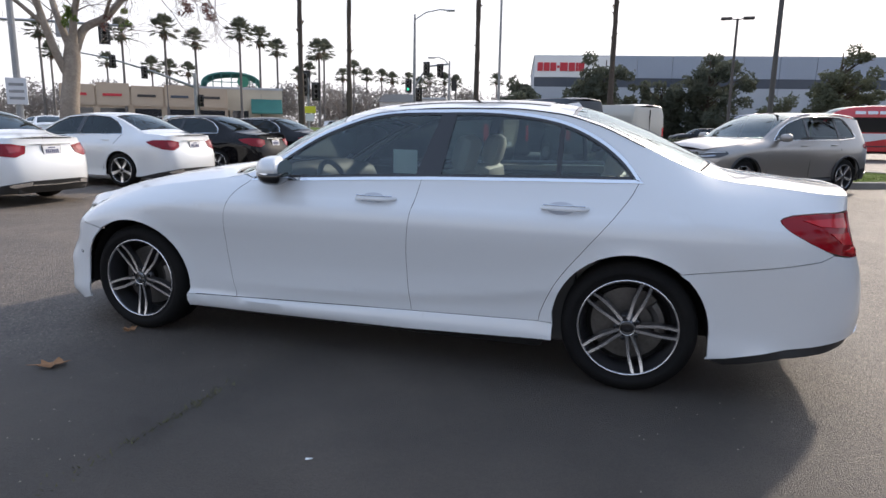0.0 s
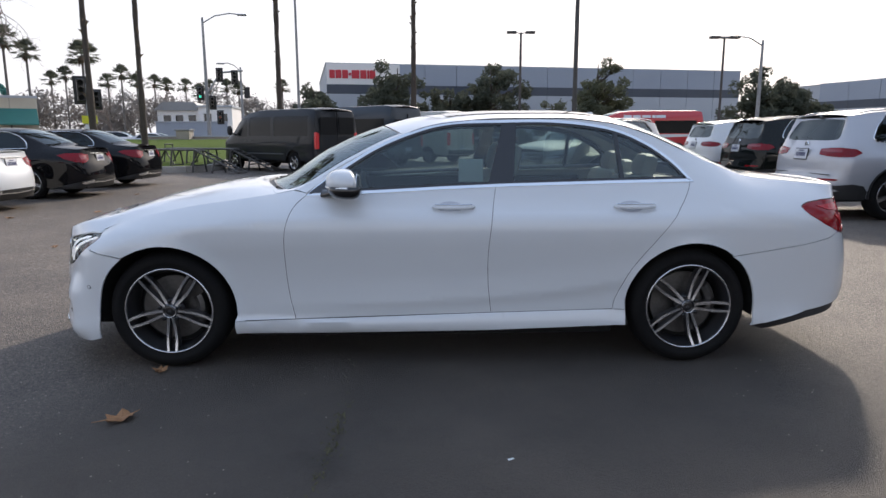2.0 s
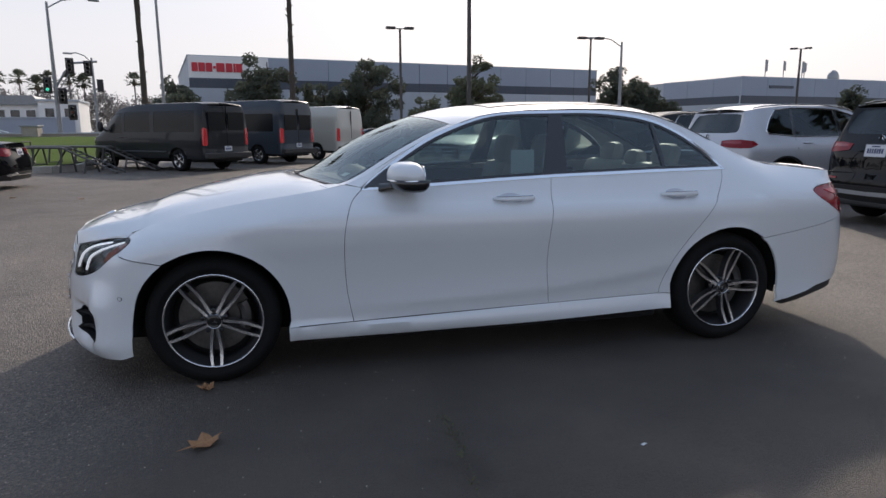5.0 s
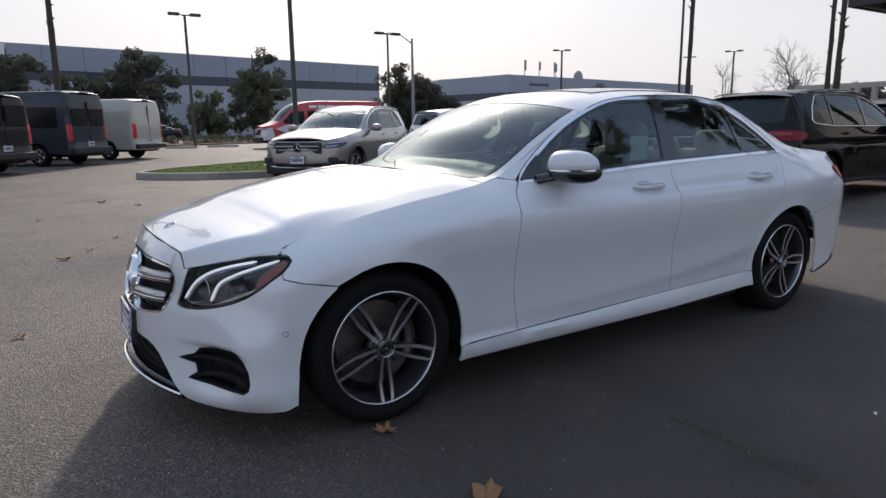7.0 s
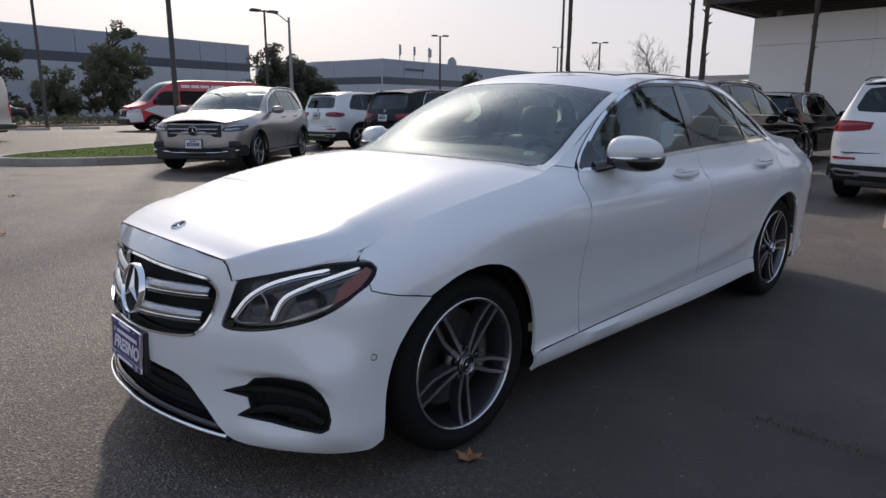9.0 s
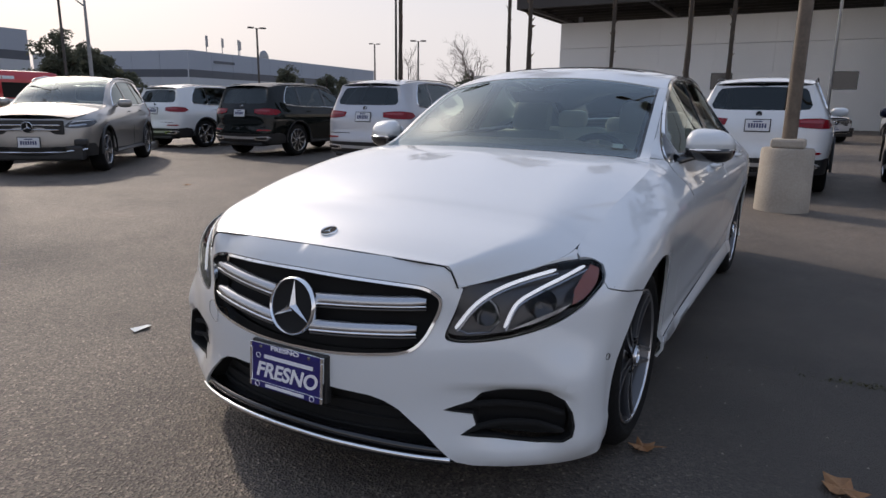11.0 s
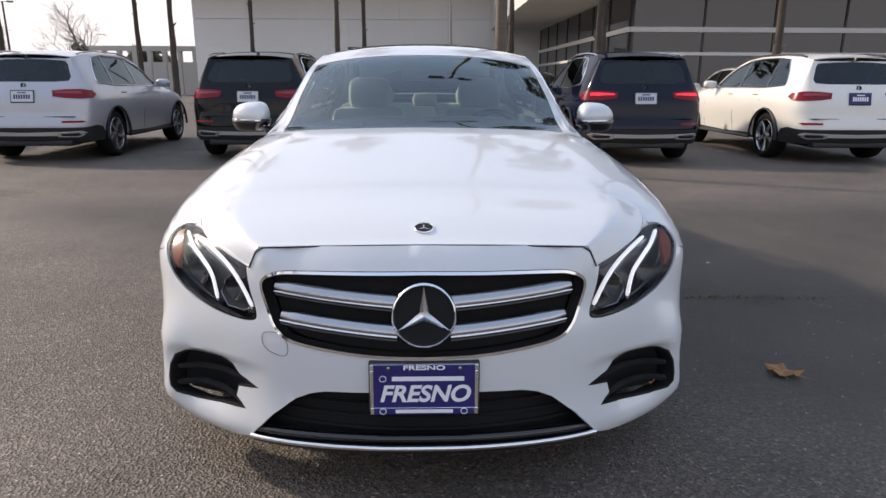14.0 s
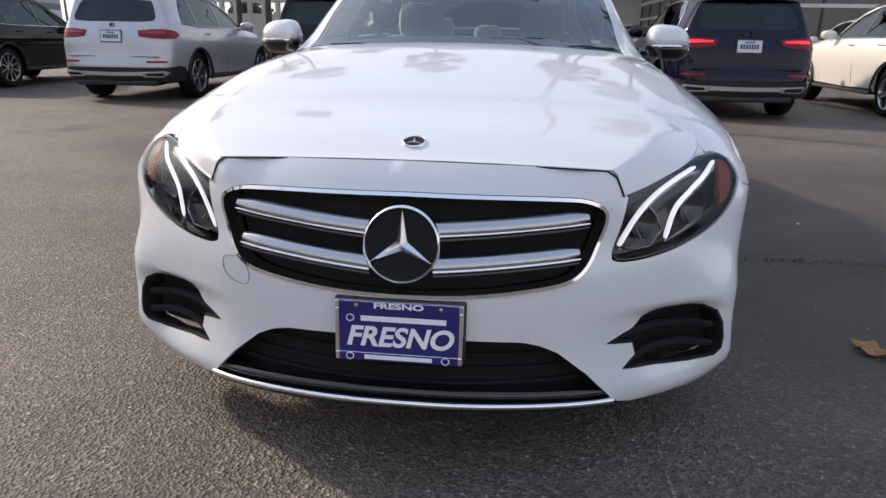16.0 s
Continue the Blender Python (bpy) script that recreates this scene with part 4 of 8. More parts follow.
def suv(label, group, m, paint_mat, spokes="five", roof_rail=SATIN, glow=False, plate=PLATE_WHITE, lower=BLACK_PLASTIC, trim=CHROME, rim_mat=None, name="suv"):
    sh = suv_shell()
    X = sh.at_x
    wz = lambda x: float(sh.ze(x)) - 0.05
    w1 = [(-0.62, 1.085), (0.30, 1.10), (0.30, wz(0.3)), (0.1, wz(0.1) - 0.005), (-0.15, wz(-0.15) - 0.012), (-0.4, wz(-0.4) - 0.02)]
    w2 = [(0.36, 1.10), (1.22, 1.11), (1.18, wz(1.18)), (0.7, wz(0.7)), (0.36, wz(0.36))]
    w3 = [(1.27, 1.115), (1.72, 1.15), (1.74, 1.19), (1.66, 1.33), (1.5, wz(1.5) - 0.02), (1.23, wz(1.23))]
    trim_line = [(-0.66, 1.075), (0.3, 1.085), (1.22, 1.095), (1.74, 1.135), (1.77, 1.19), (1.68, 1.35), (1.52, wz(1.52)), (1.2, wz(1.2) + 0.015), (0.7, wz(0.7) + 0.015), (0.3, wz(0.3) + 0.015), (-0.15, wz(-0.15) + 0.005), (-0.4, wz(-0.4) - 0.005), (-0.66, 1.075)]
    seams = [[(-0.80, 1.05), (-0.86, 0.8), (-0.86, 0.5), (-0.80, 0.32)], [(0.33, 1.09), (0.31, 0.7), (0.33, 0.32)], [(1.25, 1.1), (1.22, 0.9), (1.08, 0.7), (1.02, 0.4)],
             [(-2.0, 0.935), (-1.4, 1.015), (-0.9, 1.07)]]
    F = lambda y: float(sh.at_front(y))
    lamp = [(float(sh.at_front(0.50)), 0.755), (float(sh.at_front(0.62)), 0.738), (float(X(-2.02)), 0.76), (float(X(-1.84)), 0.83), (float(X(-1.88)), 0.875), (float(X(-2.05)), 0.875), (float(sh.at_front(0.6)), 0.845), (float(sh.at_front(0.54)), 0.81)]
    d = dict(crown=[(-2.28, 0.03), (-2.0, 0.08), (-1.4, 0.085), (-1.0, 0.06), (-0.85, 0.03), (-0.5, 0.06), (0.15, 0.05), (0.6, 0.045), (1.7, 0.045), (2.385, 0.03)],
             bow=[(-2.28, 0.0), (-1.4, 0.05), (-0.85, 0.2), (-0.4, 0.15), (0.2, 0.06), (0.6, 0.0), (1.7, 0.0), (2.385, 0.0)],
             front_axle=-1.4365, rear_axle=1.4365, wheel_r=0.36, rim=0.245, arch=0.405, wheel_y=0.905, tyre_w=0.235, low=0.30, step=0.08,
             windows=[w1, w2, w3], trim=trim_line, trim_mat=trim, seams=seams, handles=[(0.14, 0.985), (1.02, 0.995)],
             tops=[("hood", -2.2, -0.83), ("roof", 0.13, 2.10)], screens=[("windscreen", -0.82, 0.12)], screen_glass=GLASS,
             mirror=(-0.52, 1.0, 1.13), mirror_size=(0.075, 0.125, 0.075),
             nose_lamps=[(lamp, LAMP_DARK, "dark headlight with silver reflectors"), ([(F(0.56), 0.765), (F(0.66), 0.768), (float(X(-2.06)), 0.79), (float(X(-2.08)), 0.812), (F(0.64), 0.795), (F(0.57), 0.79)], LAMP_SILVER, "silver reflector"),
                         ([(F(0.575), 0.812), (F(0.65), 0.835), (float(X(-2.04)), 0.853), (float(X(-1.90)), 0.858), (float(X(-1.90)), 0.868), (float(X(-2.05)), 0.866), (F(0.64), 0.85)], PLATE_WHITE, "pale light strip")],
             tail_lamps=[([(0.40, 1.030, 1), (0.42, 0.950, 1), (0.60, 0.925, 1), (0.80, 0.915, 1), (2.08, 0.920, 0), (1.96, 0.975, 0), (2.03, 1.03, 0), (0.82, 1.052, 1), (0.60, 1.048, 1)], SUV_RED, "red wrap-round tail light")],
             tail_glow=[(0.45, 1.015, 1), (0.45, 0.995, 1), (0.70, 0.985, 1), (0.82, 0.985, 1), (0.82, 1.025, 1), (0.66, 1.028, 1)],
             rear_window=[(0.001, 1.15), (0.42, 1.15), (0.66, 1.165), (0.72, 1.22), (0.67, 1.40), (0.60, 1.445), (0.30, 1.465), (0.001, 1.47)],
             boxes=[("rear_apron", (2.05, -0.62, 0.24), (2.33, 0.62, 0.32), lower, "dark lower rear bumper"),
                    ("grille", (-2.25, -0.50, 0.64), (-2.20, 0.50, 0.86), BLACK_PLASTIC, "dark grille"), ("grille_bar", (-2.285, -0.46, 0.77), (-2.24, 0.46, 0.80), SATIN, "satin bar"), ("grille_bar", (-2.29, -0.44, 0.70), (-2.24, 0.44, 0.725), SATIN, "satin bar"),
                    ("front_apron", (-2.24, -0.74, 0.24), (-2.06, 0.74, 0.47), lower, "dark lower front bumper"), ("lower_intake", (-2.275, -0.50, 0.40), (-2.20, 0.50, 0.455), DARK, "dark lower intake"), ("corner_intake", (-2.20, -0.80, 0.46), (-2.06, -0.60, 0.57), BLACK_PLASTIC, "black corner intake"), ("corner_intake", (-2.20, 0.60, 0.46), (-2.06, 0.80, 0.57), BLACK_PLASTIC, "black corner intake"), ("tailgate_gap", (2.30, -0.70, 0.655), (2.332, 0.70, 0.664), DARK, "")],
             tubes=[("front_lip", [(-2.26 + 0.14 * abs(y) ** 3, y, 0.37 + 0.12 * max(0, abs(y) - 0.4)) for y in np.linspace(-0.8, 0.8, 14)], 0.018, CHROME, "chrome bumper strip")]
             + [("roof_rail", [(-0.05, s * 0.655, 1.50), (0.1, s * 0.655, 1.555), (0.6, s * 0.645, 1.606), (1.3, s * 0.64, 1.606), (1.75, s * 0.635, 1.575), (1.9, s * 0.63, 1.545)], 0.014, roof_rail, "roof rail") for s in (-1, 1)]
             + [("rear_wiper", [(2.165, 0.02, 1.175), (2.16, -0.12, 1.18), (2.145, -0.28, 1.195)], 0.012, BLACK_PLASTIC, "")]
             + [("arch_trim", [(ax + 0.42 * math.cos(a), s * (0.935 if ax < 0 else 0.94), 0.36 + 0.42 * math.sin(a)) for a in np.linspace(-0.1, math.pi + 0.1, 18)], 0.022, BLACK_PLASTIC, "black arch trim") for ax in (-1.4365, 1.4365) for s in (-1, 1)]
             + [("side_step", [(-1.0, s * 0.91, 0.31), (1.0, s * 0.915, 0.31)], 0.035, lower, "") for s in (-1, 1)],
             plates=[(2.315, 0.945, 90, -10), (-2.30, 0.52, -90, -4)], badges=[(2.235, 0.0, 1.095, 0.042, 90), (-2.30, 0.0, 0.755, 0.085, -90)],
             cabin=((-0.6, -0.66, 0.5), (1.9, 0.66, 1.08)), under=((-2.0, -0.7, 0.26), (2.2, 0.7, 0.5)), spokes=spokes, spoiler_mat=paint_mat, frame_mat=BLACK_PLASTIC)
    d["cladding"] = [("rear_cladding", [(0.001, 0.29, 1), (0.001, 0.505, 1), (0.5, 0.505, 1), (0.8, 0.505, 1), (2.05, 0.53, 0), (1.90, 0.50, 0), (1.845, 0.42, 0), (1.86, 0.30, 0)], lower, "black plastic lower bumper", 0.008),
                     ("bumper_strip", [(0.001, 0.385, 1), (0.001, 0.435, 1), (0.5, 0.445, 1), (0.76, 0.455, 1), (0.82, 0.425, 1), (0.5, 0.39, 1)], SILVER_STRIP, "satin silver bumper strip", 0.02),
                     ("exhaust_trim", [(0.44, 0.432, 1), (0.74, 0.446, 1), (0.79, 0.40, 1), (0.72, 0.362, 1), (0.45, 0.372, 1)], CHROME, "chrome exhaust trim", 0.024),
                     ("exhaust_slot", [(0.50, 0.415, 1), (0.72, 0.425, 1), (0.745, 0.40, 1), (0.70, 0.385, 1), (0.51, 0.388, 1)], DARK, "", 0.034),
                     ("reflector", [(0.52, 0.575, 1), (0.52, 0.602, 1), (0.78, 0.605, 1), (0.82, 0.59, 1), (0.78, 0.573, 1)], TAIL_RED, "red reflector", 0.008),
                     ("front_cladding", [(0.0, 0.29, 2), (0.0, 0.45, 2), (0.5, 0.45, 2), (0.72, 0.50, 2), (-1.95, 0.50, 0), (-1.85, 0.42, 0), (-1.86, 0.30, 0)], lower, "black plastic lower bumper", 0.008),
                     ("side_cladding", [(-1.0, 0.30, 0), (-1.02, 0.37, 0), (0.0, 0.35, 0), (1.02, 0.37, 0), (1.0, 0.30, 0)], lower, "black sill cladding", 0.008)]
    if plate is PLATE_BLUE:
        d["plate_mat"] = PLATE_BLUE
    if rim_mat:
        d["rim_dark"] = rim_mat
    if glow:
        d["strip_mat"] = TAIL_GLOW
    return vehicle(name, label, "suv", group, m, sh, paint_mat, d)


def parked_sedan(label, group, m, paint_mat, coupe=False, spokes="five", name="sedan"):
    sh = sedan_shell()
    X = sh.at_x
    wz = lambda x: float(sh.ze(x)) - 0.03
    w1 = [(-0.6, 1.0), (0.33, 1.02), (0.40, wz(0.4)), (0.05, wz(0.05)), (-0.25, wz(-0.25) - 0.01)]
    w2 = [(0.44, 1.025), (1.42, 1.045), (1.37, 1.15), (1.22, 1.26), (1.03, wz(1.03)), (0.75, wz(0.75)), (0.48, wz(0.48))]
    d = dict(crown=[(-2.31, 0.045), (-2.0, 0.085), (-1.5, 0.09), (-0.95, 0.064), (-0.8, 0.034), (-0.45, 0.062), (0.4, 0.056), (1.04, 0.06), (1.45, 0.065), (1.9, 0.026), (2.6, 0.03)],
             bow=[(-2.31, 0.035), (-1.5, 0.05), (-0.8, 0.21), (0.0, 0.11), (0.4, 0.0), (1.25, 0.0), (1.7, -0.10), (2.6, -0.08)],
             front_axle=-1.4695, rear_axle=1.4695, wheel_r=0.34, rim=0.245, arch=0.375, wheel_y=0.89, tyre_w=0.235, low=0.20, step=0.08,
             windows=[w1, w2], trim=[(-0.66, 0.985), (0.4, 1.01), (1.46, 1.035), (1.40, 1.16), (1.25, 1.275), (1.03, wz(1.03) + 0.012), (0.75, wz(0.75) + 0.012), (0.4, wz(0.4) + 0.012), (0.05, wz(0.05) + 0.01), (-0.25, wz(-0.25)), (-0.66, 0.985)],
             seams=[[(-0.70, 0.97), (-0.80, 0.78), (-0.80, 0.5), (-0.77, 0.28)], [(0.36, 1.02), (0.315, 0.65), (0.337, 0.31)], [(1.46, 1.03), (1.36, 0.865), (1.115, 0.55), (1.03, 0.33)]],
             handles=[(0.12, 0.92), (1.13, 0.92)], tops=[("hood", -2.19, -0.83), ("roof", 0.03, 1.13), ("trunk_lid", 1.76, 2.49)], screens=[("windscreen", -0.82, 0.02), ("rear_window", 1.14, 1.75)],
             mirror=(-0.46, 0.95, 1.05), mirror_size=(0.08, 0.11, 0.065), nose_lamps=[],
             tail_lamps=[([(0.42, 0.90, 1), (0.46, 0.79, 1), (0.62, 0.735, 1), (2.38, 0.76, 0), (2.2, 0.83, 0), (2.06, 0.90, 0), (2.2, 0.935, 0), (0.66, 0.935, 1)], SUV_RED, "red tail light")],
             tail_glow=[(0.50, 0.895, 1), (0.53, 0.82, 1), (0.68, 0.80, 1), (0.72, 0.90, 1)],
             boxes=[("rear_apron", (2.20, -0.60, 0.20), (2.50, 0.60, 0.28), BLACK_PLASTIC, "black lower rear bumper")],
             cladding=[("rear_cladding", [(0.001, 0.20, 1), (0.001, 0.39, 1), (0.45, 0.385, 1), (0.70, 0.35, 1), (2.25, 0.30, 0), (1.95, 0.23, 0), (1.87, 0.205, 0)], BLACK_PLASTIC, "black lower apron", 0.006),
                       ("exhaust_trim", [(0.42, 0.375, 1), (0.68, 0.345, 1), (0.72, 0.315, 1), (0.66, 0.29, 1), (0.44, 0.315, 1)], CHROME, "chrome exhaust trim", 0.016),
                       ("chrome_line", [(0.001, 0.305, 1), (0.001, 0.32, 1), (0.44, 0.33, 1), (0.44, 0.315, 1)], CHROME, "chrome strip", 0.014)],
             tubes=[("trunk_strip", [(2.50 - 0.03 * y * y, y, 0.925) for y in np.linspace(-0.36, 0.36, 8)], 0.012, CHROME, "chrome strip")],
             plates=[(2.525, 0.82, 90, -8)], badges=[], cabin=((-0.6, -0.66, 0.4), (1.35, 0.66, 1.0)), under=((-2.1, -0.66, 0.22), (2.3, 0.66, 0.5)), spokes=spokes)
    return vehicle(name, label, "car", group, m, sh, paint_mat, d)


def van(label, m, paint_mat, roof=2.42, windows=True, group="parked vans", lower=None, name="van", stripe=None):
    sh = van_shell(roof)
    X = sh.at_x
    k = roof - 2.42
    w1 = [(-1.95, 1.28), (-1.95, 1.42), (-1.62, 1.80), (-1.45, 1.88), (-1.0, 1.90), (-1.0, 1.22), (-1.5, 1.22)]
    w2 = [(-0.85, 1.25), (0.45, 1.25), (0.45, 1.92), (-0.85, 1.92)]
    w3 = [(0.65, 1.25), (2.55, 1.25), (2.55, 1.92), (0.65, 1.92)]
    d = dict(crown=[(-2.95, 0.04), (-2.3, 0.06), (-2.0, 0.05), (-1.2, 0.06), (-0.6, 0.05), (2.99, 0.05)], bow=[(-2.95, 0.0), (-2.2, 0.15), (-1.2, 0.12), (-0.6, 0.0), (2.99, 0.0)],
             front_axle=-1.95, rear_axle=1.71, wheel_r=0.355, rim=0.215, arch=0.42, wheel_y=0.955, tyre_w=0.235, low=0.36, step=0.13,
             windows=[w1, w2, w3] if windows else [w1], trim=None, seams=[[(-1.0, 1.95), (-0.97, 1.2), (-0.97, 0.5)], [(0.55, 2.0), (0.55, 0.5)], [(-2.05, 1.3), (-2.1, 0.9), (-2.05, 0.75)], [(-1.0, 1.17), (2.6, 1.17)], [(2.75, 2.1), (2.75, 0.6)]],
             handles=[(-1.12, 1.08), (-0.8, 1.08)], tops=[("hood", -2.88, -2.12), ("roof", -0.95, 2.97)], screens=[("windscreen", -2.11, -0.96)],
             mirror=(-1.85, 1.16, 1.45), mirror_size=(0.07, 0.1, 0.18), mirror_mat=BLACK_PLASTIC,
             nose_lamps=[([(float(sh.at_front(0.58)), 0.85), (float(X(-2.55)), 0.88), (float(X(-2.45)), 1.05), (float(X(-2.6)), 1.06), (float(sh.at_front(0.66)), 0.98)], LAMP_SILVER, "headlight")],
             tail_lamps=[([(0.80, 0.84, 1), (0.90, 0.82, 1), (2.90, 0.82, 0), (2.86, 0.84, 0), (2.86, 1.36, 0), (2.90, 1.38, 0), (0.90, 1.38, 1), (0.80, 1.34, 1)], VAN_RED, "tall red tail light")],
             boxes=[("rear_bumper", (2.88, -0.92, 0.42), (3.06, 0.92, 0.60), BLACK_PLASTIC, "black step bumper"), ("grille", (-2.95, -0.48, 0.68), (-2.88, 0.48, 0.98), BLACK_PLASTIC, "black grille"), ("front_bumper", (-2.98, -0.72, 0.32), (-2.82, 0.72, 0.58), BLACK_PLASTIC, "black lower bumper"),
                    ("rear_glass", (2.925, -0.74, 1.30), (2.945, -0.06, 1.88), VAN_GLASS, "dark rear door glass"), ("rear_glass", (2.925, 0.06, 1.30), (2.945, 0.74, 1.88), VAN_GLASS, "dark rear door glass"),
                    ("door_split", (2.90, -0.008, 0.62), (2.948, 0.008, 2.1), DARK, ""), ("top_lamp", (2.80, -0.16, roof - 0.05), (2.90, 0.16, roof + 0.0), BLACK_PLASTIC, "")],
             tubes=[("bump_strip", [(-1.5, s * 0.995, 0.63), (1.2, s * 1.0, 0.63)], 0.03, BLACK_PLASTIC, "") for s in (-1, 1)],
             plates=[(2.955, 0.72, 90, 0)], badges=[(-2.98, 0.0, 0.85, 0.09, -90)], cabin=((-1.9, -0.8, 0.5), (2.7, 0.8, 1.2)), under=((-2.7, -0.75, 0.3), (2.8, 0.75, 0.55)), spokes="five", rim_dark=STEEL)
    if not windows:
        d["boxes"] = [b for b in d["boxes"] if b[0] != "rear_glass"]
    car = vehicle(name, label, "van", group, m, sh, paint_mat, d)
    if stripe:
        for flip in (False, True):
            sheet("white_panel", [(float(sh.at_front(0.0)), 0.42), (float(sh.at_front(0.6)), 0.42), (float(X(-2.40)), 0.45), (float(X(-2.42)), 0.80), (float(X(-2.50)), 0.98), (float(sh.at_front(0.5)), 0.92), (float(sh.at_front(0.0)), 0.92)], sh, stripe, car, "white nose", step=0.13, depth=0.004, push=0.006, mirror=flip)
            sheet("white_panel", [(float(X(-2.35)), 1.0), (float(X(-1.50)), 0.62), (float(X(-1.05)), 0.60), (float(X(-0.4)), 0.80), (float(X(0.6)), 1.02), (float(X(2.6)), 1.10), (float(X(2.6)), 1.21), (float(X(-1.9)), 1.20)], sh, stripe, car, "white side panel", step=0.13, depth=0.004, push=0.006, mirror=flip)
            x0 = -0.75
            for w, h in ((0.42, 0.14), (0.40, 0.14), (0.46, 0.14), (0.18, 0.14), (0.5, 0.14)):
                sheet("lettering_bar", [(float(X(x0)), 2.06), (float(X(x0 + w * 0.85)), 2.06), (float(X(x0 + w * 0.85)), 2.06 + h), (float(X(x0)), 2.06 + h)], sh, stripe, car, "white lettering bar", step=0.13, depth=0.003, push=0.006, mirror=flip)
                x0 += w
    return car


def heading(x, y, degrees):
    """The pose of a vehicle whose middle stands at (x, y) and that heads towards the angle from +x."""
    return pose(x, y, 0, 0, 0, degrees - 180)


# ---- wheels ----
def wheel(parent, at, side, radius=0.335, rim=0.2415, width=0.245, style="twin", bright=None, dark=None, detail=48, turn=0.0):
    """One road wheel: tyre, rim, spokes, hub and brake. side: -1 faces -y, 1 faces +y."""
    bright, dark = bright or RIM_BRIGHT, dark or RIM_GREY
    hub = new("wheel")
    hub.parent, hub.matrix_local = parent, Matrix.Translation(at) @ (pose(0, 0, 0, 0, -turn, 0) if side < 0 else pose(0, 0, 0, 0, -turn, 180))
    w, r = width, radius
    part("tyre", lathe([(0.0 + w, rim + 0.004), (w - 0.01, rim + 0.02), (w - 0.005, r - 0.035), (w - 0.03, r - 0.006), (w / 2, r), (0.03, r - 0.006), (0.006, r - 0.03),
                        (-0.004, r - 0.055), (0.0, rim + 0.03), (0.012, rim + 0.006), (0.02, rim - 0.004)], detail), RUBBER, hub, smooth=True, sharp=50)
    part("rim", lathe([(w * 0.9, rim - 0.004), (w * 0.8, rim - 0.02), (0.09, rim - 0.03), (0.05, rim - 0.016), (0.024, rim - 0.013), (0.012, rim - 0.006)], detail), dark, hub, smooth=True, sharp=50)
    part("rim_lip", lathe([(0.014, rim - 0.006), (0.007, rim - 0.005), (0.004, rim - 0.001), (0.006, rim + 0.005), (0.016, rim + 0.006)], detail), bright, hub, "bright machined rim edge", smooth=True, sharp=70)
    part("brake_disc", lathe([(0.115, 0.05), (0.115, rim * 0.76), (0.135, rim * 0.76), (0.135, 0.05)], detail), STEEL, hub, smooth=True)
    part("wheel_back", lathe([(0.16, 0.001), (0.16, rim - 0.02)], 24), DARK, hub)
    if style == "twin":
        cal = tube([(0.155 * math.cos(a), 0.1, 0.155 * math.sin(a)) for a in np.linspace(-0.5, 0.5, 7)], 0.034, 8)
        part("brake_caliper", cal, STEEL, hub, smooth=True)
    part("hub", lathe([(0.06, 0.070), (0.040, 0.064), (0.034, 0.056), (0.030, 0.034)], 32), dark, hub, smooth=True, sharp=40)
    part("centre_cap", lathe([(0.022, 0.036), (0.012, 0.034), (0.009, 0.028), (0.011, 0.001)], 28), GLOSS_BLACK, hub, "dark centre cap with a bright ring", smooth=True, sharp=40)
    part("hub_face", lathe([(0.034, 0.050), (0.028, 0.047), (0.024, 0.042), (0.020, 0.038), (0.010, 0.0375), (0.010, 0.0345)], 28), dark if style == "twin" else bright, hub, smooth=True, sharp=40)
    if style == "twin":
        part("cap_ring", lathe([(0.012, 0.0385), (0.007, 0.037), (0.008, 0.0345)], 32), bright, hub, smooth=True)
    if style == "twin":
        star_badge(hub, Matrix.Translation((0, 0.012, 0)), 0.029, "", "cap_mark")
    count = {"twin": 5, "five": 5, "multi": 10}[style]
    for k in range(count):
        a0 = -90 + 360 / count * k
        spoke = bmesh.new()
        arms = ((-1, 1) if style == "twin" else (0,))
        for arm in arms:
            wi, wo = {"twin": (0.0095, 0.0085), "five": (0.024, 0.038), "multi": (0.010, 0.014)}[style]
            rows = []
            for u in np.linspace(0, 1, 11):
                rad = 0.040 + (rim - 0.006 - 0.040) * u
                mid = arm * float(np.interp(u, (0, 0.25, 0.55, 0.85, 1.0), (0.0115, 0.0175, 0.0250, 0.0245, 0.0215)))
                hw = wi + (wo - wi) * u
                face = 0.018 + 0.010 * math.sin(u * math.pi) - 0.010 * u
                rows.append([spoke.verts.new(c) for c in ((mid - hw, face + 0.012, rad), (mid - hw * 0.8, face, rad), (mid + hw * 0.8, face, rad), (mid + hw, face + 0.012, rad), (mid + hw, face + 0.045, rad), (mid - hw, face + 0.045, rad))])
            for p, q in zip(rows, rows[1:]):
                for i in range(6):
                    spoke.faces.new((p[i], p[(i + 1) % 6], q[(i + 1) % 6], q[i]))
        bmesh.ops.recalc_face_normals(spoke, faces=spoke.faces)
        spoke.transform(Matrix.Rotation(radians(90 - a0), 4, "Y"))
        bright_faces = [f for f in spoke.faces if f.normal.y < -0.75]
        ob = part("spoke", spoke, dark, hub, "machined bright face, grey flanks")
        ob.data.materials.append(bright)
        for f in ob.data.polygons:
            if f.normal.y < -0.75:
                f.material_index = 1
        if style == "twin":
            bolt = lathe([(0.03, 0.011), (0.016, 0.011), (0.014, 0.008), (0.014, 0.0005)], 10)
            bolt.transform(Matrix.Rotation(radians(90 - a0), 4, "Y") @ Matrix.Rotation(radians(36), 4, "Y") @ Matrix.Translation((0, -0.004, 0.056)))
            part("wheel_bolt", bolt, GLOSS_BLACK, hub)
    return hub


